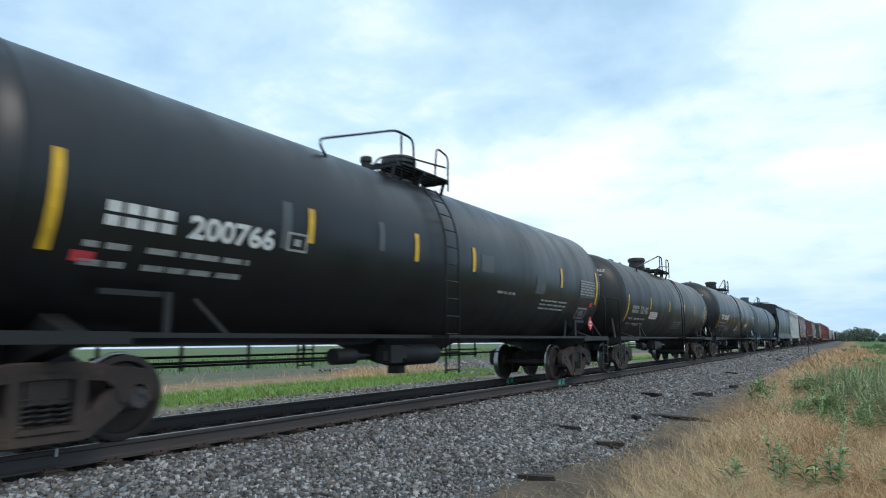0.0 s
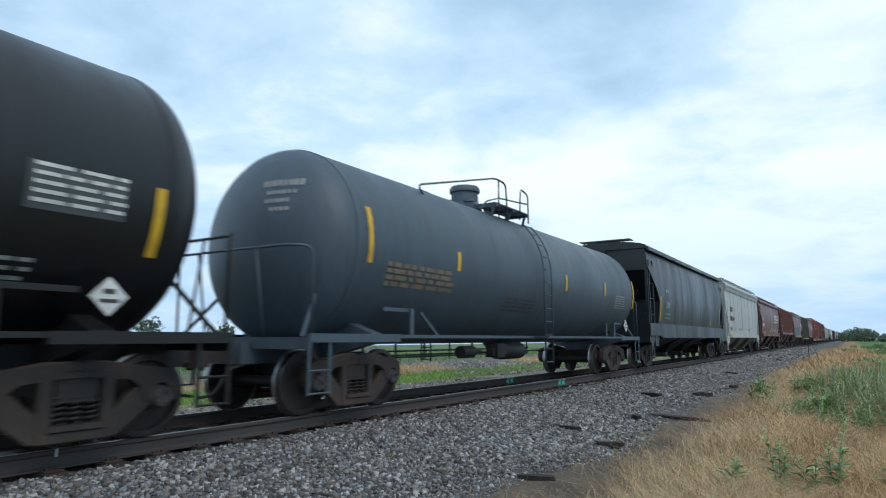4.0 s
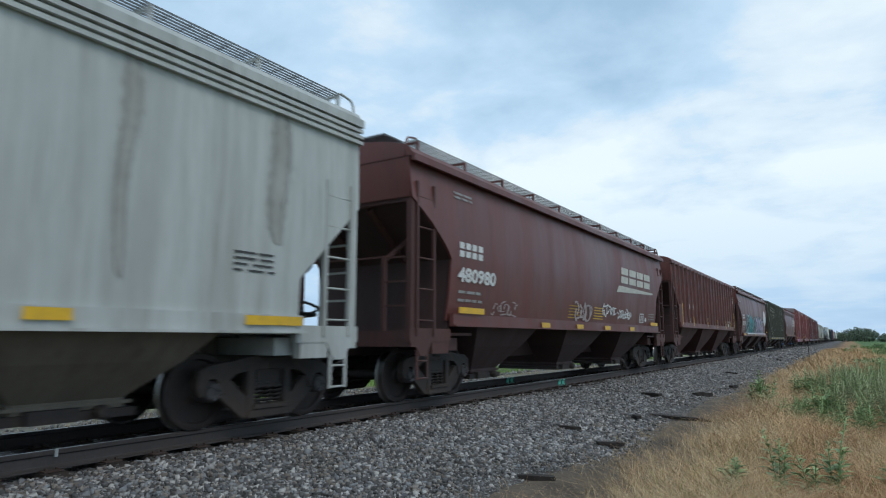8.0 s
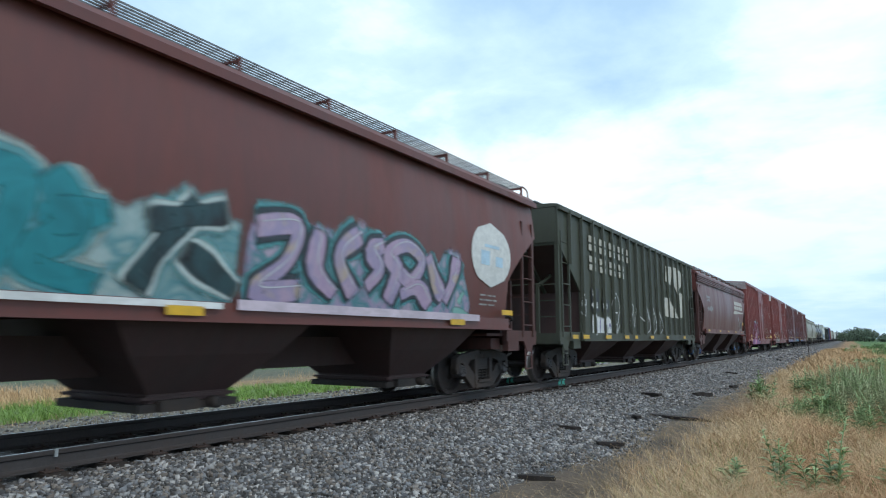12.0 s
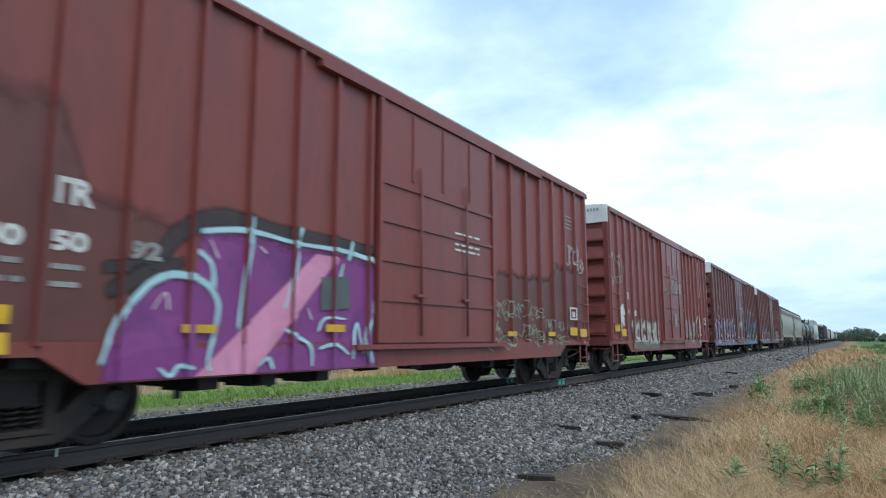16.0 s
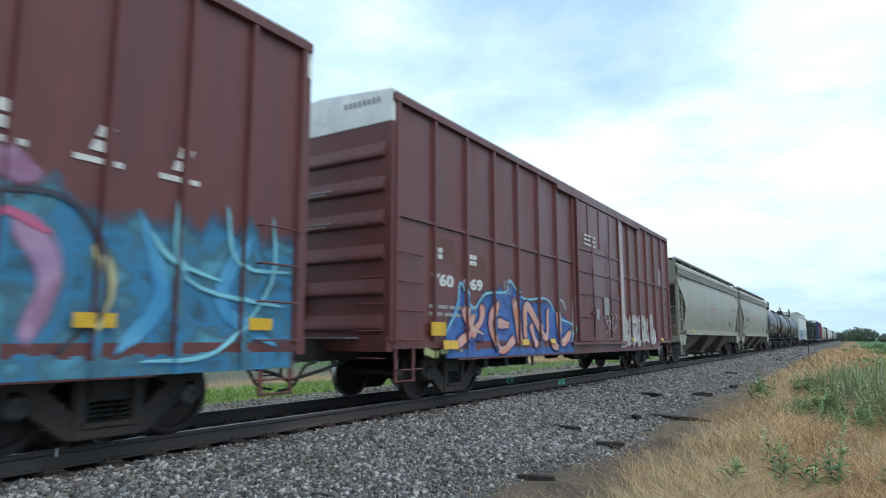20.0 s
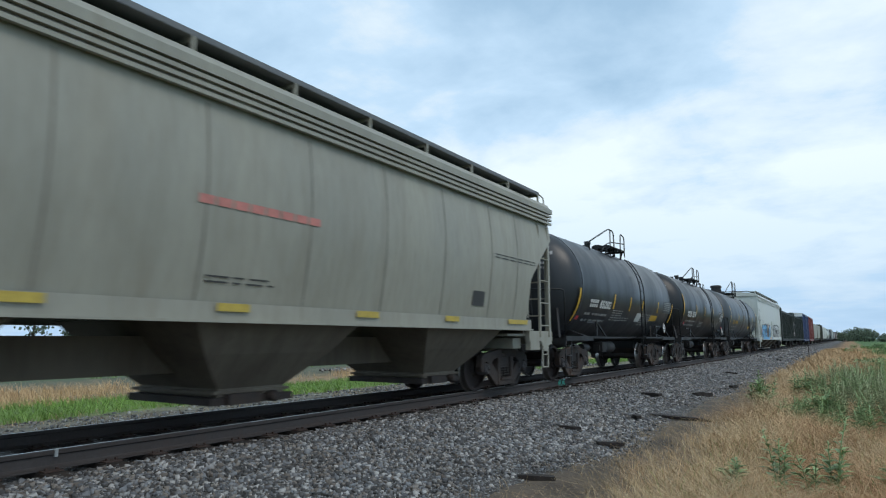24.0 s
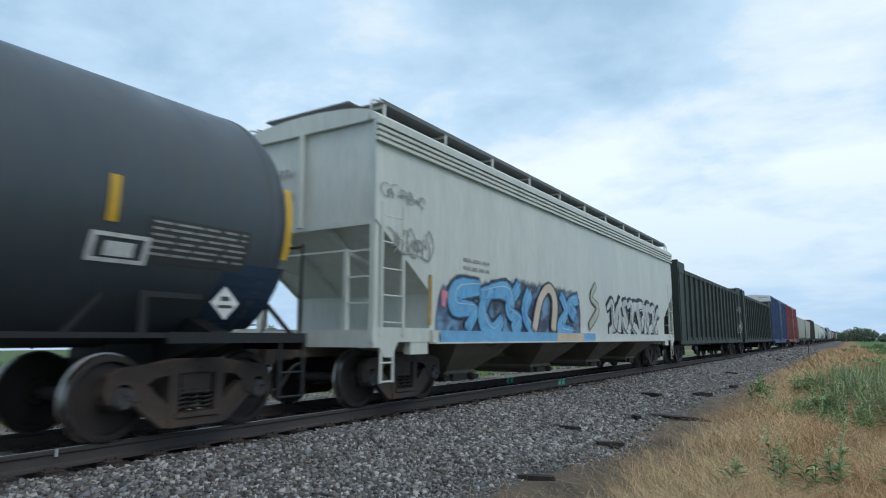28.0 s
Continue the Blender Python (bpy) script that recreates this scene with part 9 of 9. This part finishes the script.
blades(12, 40000, (3.9, 6.4, 4.5, 34), 0.04, 0.20, 0.0055, M_DRY_GREY, "bleached_grass", "short bleached grass along the ballast edge", None, bunch=0.34, keep=lambda x, y, rng: rng.uniform(0, 1, len(x)) < np.clip((x - 3.8) / 1.5 * (0.45 + 0.55 * np.sin(x * 5.0 + 2.0 * np.sin(y * 2.3)) * np.sin(y * 3.1)), 0.02, 1))
blades(13, 16000, (4.6, 11, 30, 110), 0.2, 0.55, 0.03, M_DRY, "dry_grass", "dry tan grass further along the line", None, ypow=1.3, bunch=0.5)
blades(14, 9000, (9.2, 40, 24, 160), 0.25, 0.6, 0.05, M_CROP, "green_crop", "low green crop in the near field", None, ypow=1.3, bunch=0.8)
blades(15, 3500, (5.6, 9, 6, 30), 0.1, 0.34, 0.008, M_GRASS, "green_grass", "fresh green blades in the dry grass", None, bunch=0.5)
blades(16, 34000, (-11.8, -7.6, 3, 60), 0.07, 0.30, 0.014, M_GRASS, "green_grass", "green grass strip beyond the track", None, bunch=0.35)
blades(17, 26000, (-16.8, -11.2, 5, 60), 0.16, 0.52, 0.014, M_DRY, "dry_grass", "dry grass tufts beyond the track", None, bunch=0.6, keep=tufts)
blades(19, 3500, (-8.5, -5.0, 4, 40), 0.04, 0.16, 0.012, M_DRY_GREY, "bleached_grass", "sparse bleached grass on the far ballast edge", None, bunch=0.5)
blades(18, 9000, (-70, -28, 20, 160), 0.2, 0.5, 0.05, M_CROP, "green_crop", "green crop in the far field", None, bunch=1.0)


def weed(name, label, x, y, h, seed, leaf=0.12, stems=1, mat=None, spread=0.0, leaves=34, narrow=0.32):
    """An upright weed: bent stems with pairs of pointed leaves."""
    mat = mat or M_WEED
    rnd = random.Random(seed)
    ob = tagged(new(name), label, "weed")
    ob.matrix_basis = pose(x, y, height(x) - 0.02, 0, 0, rnd.uniform(0, 360))
    for k in range(stems):
        bx_, by_ = rnd.uniform(-spread, spread), rnd.uniform(-spread, spread)
        hh = h * rnd.uniform(0.6, 1.05)
        tipx, tipy = bx_ + rnd.uniform(-0.22, 0.22) * hh, by_ + rnd.uniform(-0.22, 0.22) * hh
        bm = bmesh.new()
        pts = [(bx_ + (tipx - bx_) * t * t, by_ + (tipy - by_) * t * t, hh * t) for t in (0, 0.35, 0.7, 1.0)]
        tube(bm, pts, 0.006, 5)
        stem = part("stem", bm, mat, ob)
        bm = bmesh.new()
        for i in range(leaves):
            t = 0.12 + 0.88 * (i + rnd.random()) / leaves
            px, py, pz = bx_ + (tipx - bx_) * t * t, by_ + (tipy - by_) * t * t, hh * t
            a = i * 2.4 + rnd.uniform(-0.4, 0.4)
            ln = leaf * (0.45 + 0.75 * math.sin(math.pi * min(t + 0.12, 1.0))) * rnd.uniform(0.6, 1.3) + 0.02
            wd = ln * narrow
            c, s = math.cos(a), math.sin(a)
            up = rnd.uniform(0.1, 0.7) * ln
            pr = [(0, 0, 0), (0.45 * ln, wd / 2, up * 0.7), (ln, 0, up * 0.75), (0.45 * ln, -wd / 2, up * 0.7)]
            mid_ = (0.5 * ln, 0, up * 0.55)
            vv = [bm.verts.new((px + p * c - q * s, py + p * s + q * c, pz + r)) for p, q, r in pr + [mid_]]
            bm.faces.new((vv[0], vv[1], vv[4]))
            bm.faces.new((vv[1], vv[2], vv[4]))
            bm.faces.new((vv[2], vv[3], vv[4]))
            bm.faces.new((vv[3], vv[0], vv[4]))
        part("foliage", bm, mat, stem)
    return ob


weed("weed_plant", "tall leafy green weed in the dry grass", 6.70, 8.0, 0.90, 1, 0.105, leaves=30, narrow=0.5, stems=3, spread=0.05)
weed("weed_plant", "tall leafy green weed in the dry grass", 7.2, 8.3, 0.86, 2, 0.105, leaves=30, narrow=0.5, stems=3, spread=0.05)
weed("weed_plant", "short green weed in the dry grass", 6.22, 7.8, 0.46, 3, 0.13, leaves=30, narrow=0.4, stems=2, spread=0.05)
weed("weed_plant", "leafy green weed in the dry grass", 7.72, 8.7, 0.55, 4, 0.15, leaves=30, narrow=0.42, stems=2, spread=0.06)
weed("weed_plant", "leafy green weed in the dry grass", 6.98, 8.1, 0.5, 8, 0.13, leaves=24, narrow=0.4, stems=2, spread=0.05)
weed("weed_plant", "bushy green weed at the ballast edge", 5.31, 19.2, 0.9, 5, 0.16, stems=9, spread=0.30, leaves=40)
weed("weed_plant", "low green weed at the ballast edge", 5.5, 18.0, 0.5, 6, 0.14, stems=5, spread=0.2)
weed("weed_plant", "bushy green weed in the dry grass", 6.75, 15.6, 0.7, 9, 0.16, stems=9, spread=0.34, leaves=40, narrow=0.4)
weed("weed_plant", "bushy green weed in the dry grass", 6.35, 20.5, 0.95, 10, 0.16, stems=8, spread=0.34, leaves=40)
rnd = random.Random(21)
for i in range(62):
    y = rnd.uniform(12.5, 30)
    x = 6.35 + (y - 12.5) * 0.05 + rnd.uniform(-0.2, 2.6)
    weed("weed_clump", "feathery grey-green weeds standing in dry grass", x, y, rnd.uniform(0.6, 1.1), 40 + i, 0.12, stems=rnd.randint(9, 12), spread=0.5, mat=rnd.choice((M_WEED_GREY, M_WEED_GREY, M_WEED)), leaves=44, narrow=0.13)
for i in range(16):
    y = rnd.uniform(34, 120)
    weed("weed_clump", "green weeds along the field edge", rnd.uniform(7.2, 11.5), y, rnd.uniform(0.5, 1.0), 100 + i, 0.3, stems=5, spread=0.7, leaves=22)

M_SCRAP = material("weathered_scrap_timber", (0.028, 0.022, 0.019), rough=0.9, var=0.35, scale=6, stretch=(4, 0.4, 4), bump=0.4)


def scrap(x, y, z, length, w, h, turn, seed):
    length, w, h = 1.25 * length, 1.3 * w, 1.3 * h
    rnd_ = random.Random(seed)
    bm = bmesh.new()
    n = 5
    rings = []
    for i in range(n + 1):
        k = 0.55 + 0.45 * math.sin(math.pi * (i + 0.6) / (n + 1.2))
        p = length * (i / n - 0.5)
        rings.append([bm.verts.new((p, a * w / 2 * k * rnd_.uniform(.75, 1.1), b * h / 2 * k * rnd_.uniform(.7, 1.1))) for a, b in ((-1, -1), (1, -1), (1, 1), (-1, 1))])
    for a, b in zip(rings, rings[1:]):
        for k in range(4):
            bm.faces.new((a[k], a[(k + 1) % 4], b[(k + 1) % 4], b[k]))
    bm.faces.new(rings[0])
    bm.faces.new(rings[-1])
    return tagged(part("timber_scrap", bm, M_SCRAP, m=pose(x, y, z + 0.045, 0, 3, turn)), "splintered dark tie fragment lying on the ballast", "wood scrap", "tie fragments")


scrap(4.13, 7.34, -0.63, 0.36, 0.10, 0.06, 35, 1)
scrap(4.15, 10.12, -0.60, 0.34, 0.12, 0.05, 40, 2)
scrap(2.9, 17.3, -0.42, 0.62, 0.16, 0.09, 150, 3)
scrap(3.77, 19.7, -0.57, 0.55, 0.2, 0.14, 60, 4)
scrap(4.25, 14.4, -0.63, 1.1, 0.2, 0.06, 10, 5)
scrap(3.70, 13.2, -0.52, 0.35, 0.1, 0.06, 120, 6)
scrap(3.3, 10.6, -0.47, 0.3, 0.1, 0.05, 20, 7)
scrap(4.0, 24.0, -0.58, 0.5, 0.14, 0.08, 80, 8)
scrap(3.0, 30.0, -0.43, 0.5, 0.14, 0.08, 20, 9)

bm = bmesh.new()
box(bm, (0, 0, 0.75), (0.05, 0.05, 1.5))
box(bm, (0, 0, 1.42), (0.07, 0.12, 0.20))
tagged(part("marker_post", bm, M_SCRAP, m=pose(4.35, 66, -0.64, 0, -2, 0)), "thin dark marker post at the ballast edge", "post")


# ------------------------------------------------------------ far trees
M_BARK = material("tree_bark", (0.05, 0.04, 0.03), rough=0.9, var=0.3, scale=3)
# leaf green is lightened and blued, putting distance haze into the colour
M_LEAF = material("tree_leaves", (0.080, 0.115, 0.075), rough=0.8, var=0.3, scale=0.5, per_island=0.45)


def tree(x, y, h, w, seed, clumps=420):
    """A far broadleaf tree: tapered trunk with limbs, and a crown of many small leaf clumps with gaps."""
    rnd_ = random.Random(seed)
    ob = tagged(new("tree"), "dark green broadleaf tree on the horizon", "tree", "trees on the horizon")
    ob.matrix_basis = pose(x, y, -1.2)
    bm = bmesh.new()
    lathe(bm, [(0, 0.035 * h), (0.3 * h, 0.022 * h), (0.75 * h, 0.008 * h)], "z", 7)
    for k in range(5):
        a = k * 1.3
        beam(bm, (0, 0, h * 0.28), (w * 0.3 * math.cos(a), w * 0.3 * math.sin(a), h * 0.62), 0.012 * h, 0.012 * h)
    part("trunk", bm, M_BARK, ob)
    lobes = [(rnd_.uniform(-0.3, 0.3) * w, rnd_.uniform(-0.3, 0.3) * w, h * rnd_.uniform(0.25, 0.80), w * rnd_.uniform(0.2, 0.34)) for _ in range(9)]
    bm = bmesh.new()
    for i in range(clumps):
        lx, ly, lz, lr = rnd_.choice(lobes)
        d = Vector((rnd_.gauss(0, 1), rnd_.gauss(0, 1), rnd_.gauss(0, 0.8))).normalized() * lr * rnd_.uniform(0.55, 1.08)
        c = Vector((lx, ly, lz)) + d
        s = w * rnd_.uniform(0.03, 0.075)
        u = Vector((rnd_.gauss(0, 1), rnd_.gauss(0, 1), rnd_.gauss(0, 1))).normalized() * s
        v_ = u.orthogonal().normalized() * s * rnd_.uniform(0.6, 1.0)
        bm.faces.new([bm.verts.new(c + p) for p in (u, v_ + u * 0.3, -u * 0.8, -v_)])
    part("crown", bm, M_LEAF, ob)
    return ob


rnd = random.Random(31)
for x, h, w in ((-2, 5.0, 7), (2, 5.6, 8), (6, 6.6, 8), (9, 8.6, 9), (12, 9.4, 10), (15, 9.0, 9), (18, 8.0, 9), (21, 6.4, 8), (27, 6.0, 9), (32, 6.6, 9), (37, 6.0, 8)):
    tree(x + rnd.uniform(-1, 1), rnd.uniform(450, 500), h, w, 200 + int(x), 800)
for i in range(26):
    tree(-rnd.uniform(150, 200), 30 + 14 * i + rnd.uniform(-4, 4), rnd.uniform(6, 10), rnd.uniform(6, 9), 300 + i, 220)
for i in range(6):
    weed("field_bush", "low rounded green bush beside the line", 13 + rnd.uniform(-2, 5), 90 + 11 * i, rnd.uniform(0.9, 1.5), 500 + i, 0.4, stems=10, spread=1.2, leaves=20, narrow=0.5)


# ------------------------------------------------------------- the train runs
def motions():
    for car, centre, half in CARS:
        walk(car, [(0.0, pose(0, centre, 0)), (CLIP, pose(0, centre - SPEED * CLIP, 0))])
    turn = -math.degrees(SPEED / WHEEL_R / FPS)          # degrees per step
    place = {car: centre for car, centre, half in CARS}
    for axle, y in WHEELSETS:
        u = place[axle.parent] + y
        first = max(0, int((u - 42) / SPEED * FPS))
        last = min(int(CLIP * FPS), int((u + 5) / SPEED * FPS))
        if first >= last:
            continue
        rows = [] if first == 0 else [(0.0, pose(0, y, WHEEL_R))]
        rows += [(k / FPS, pose(0, y, WHEEL_R, (turn * -(k - first)) % 360)) for k in range(first, last + 1)]
        if last < int(CLIP * FPS):
            rows.append((CLIP, rows[-1][1]))
        walk(axle, rows)


motions()
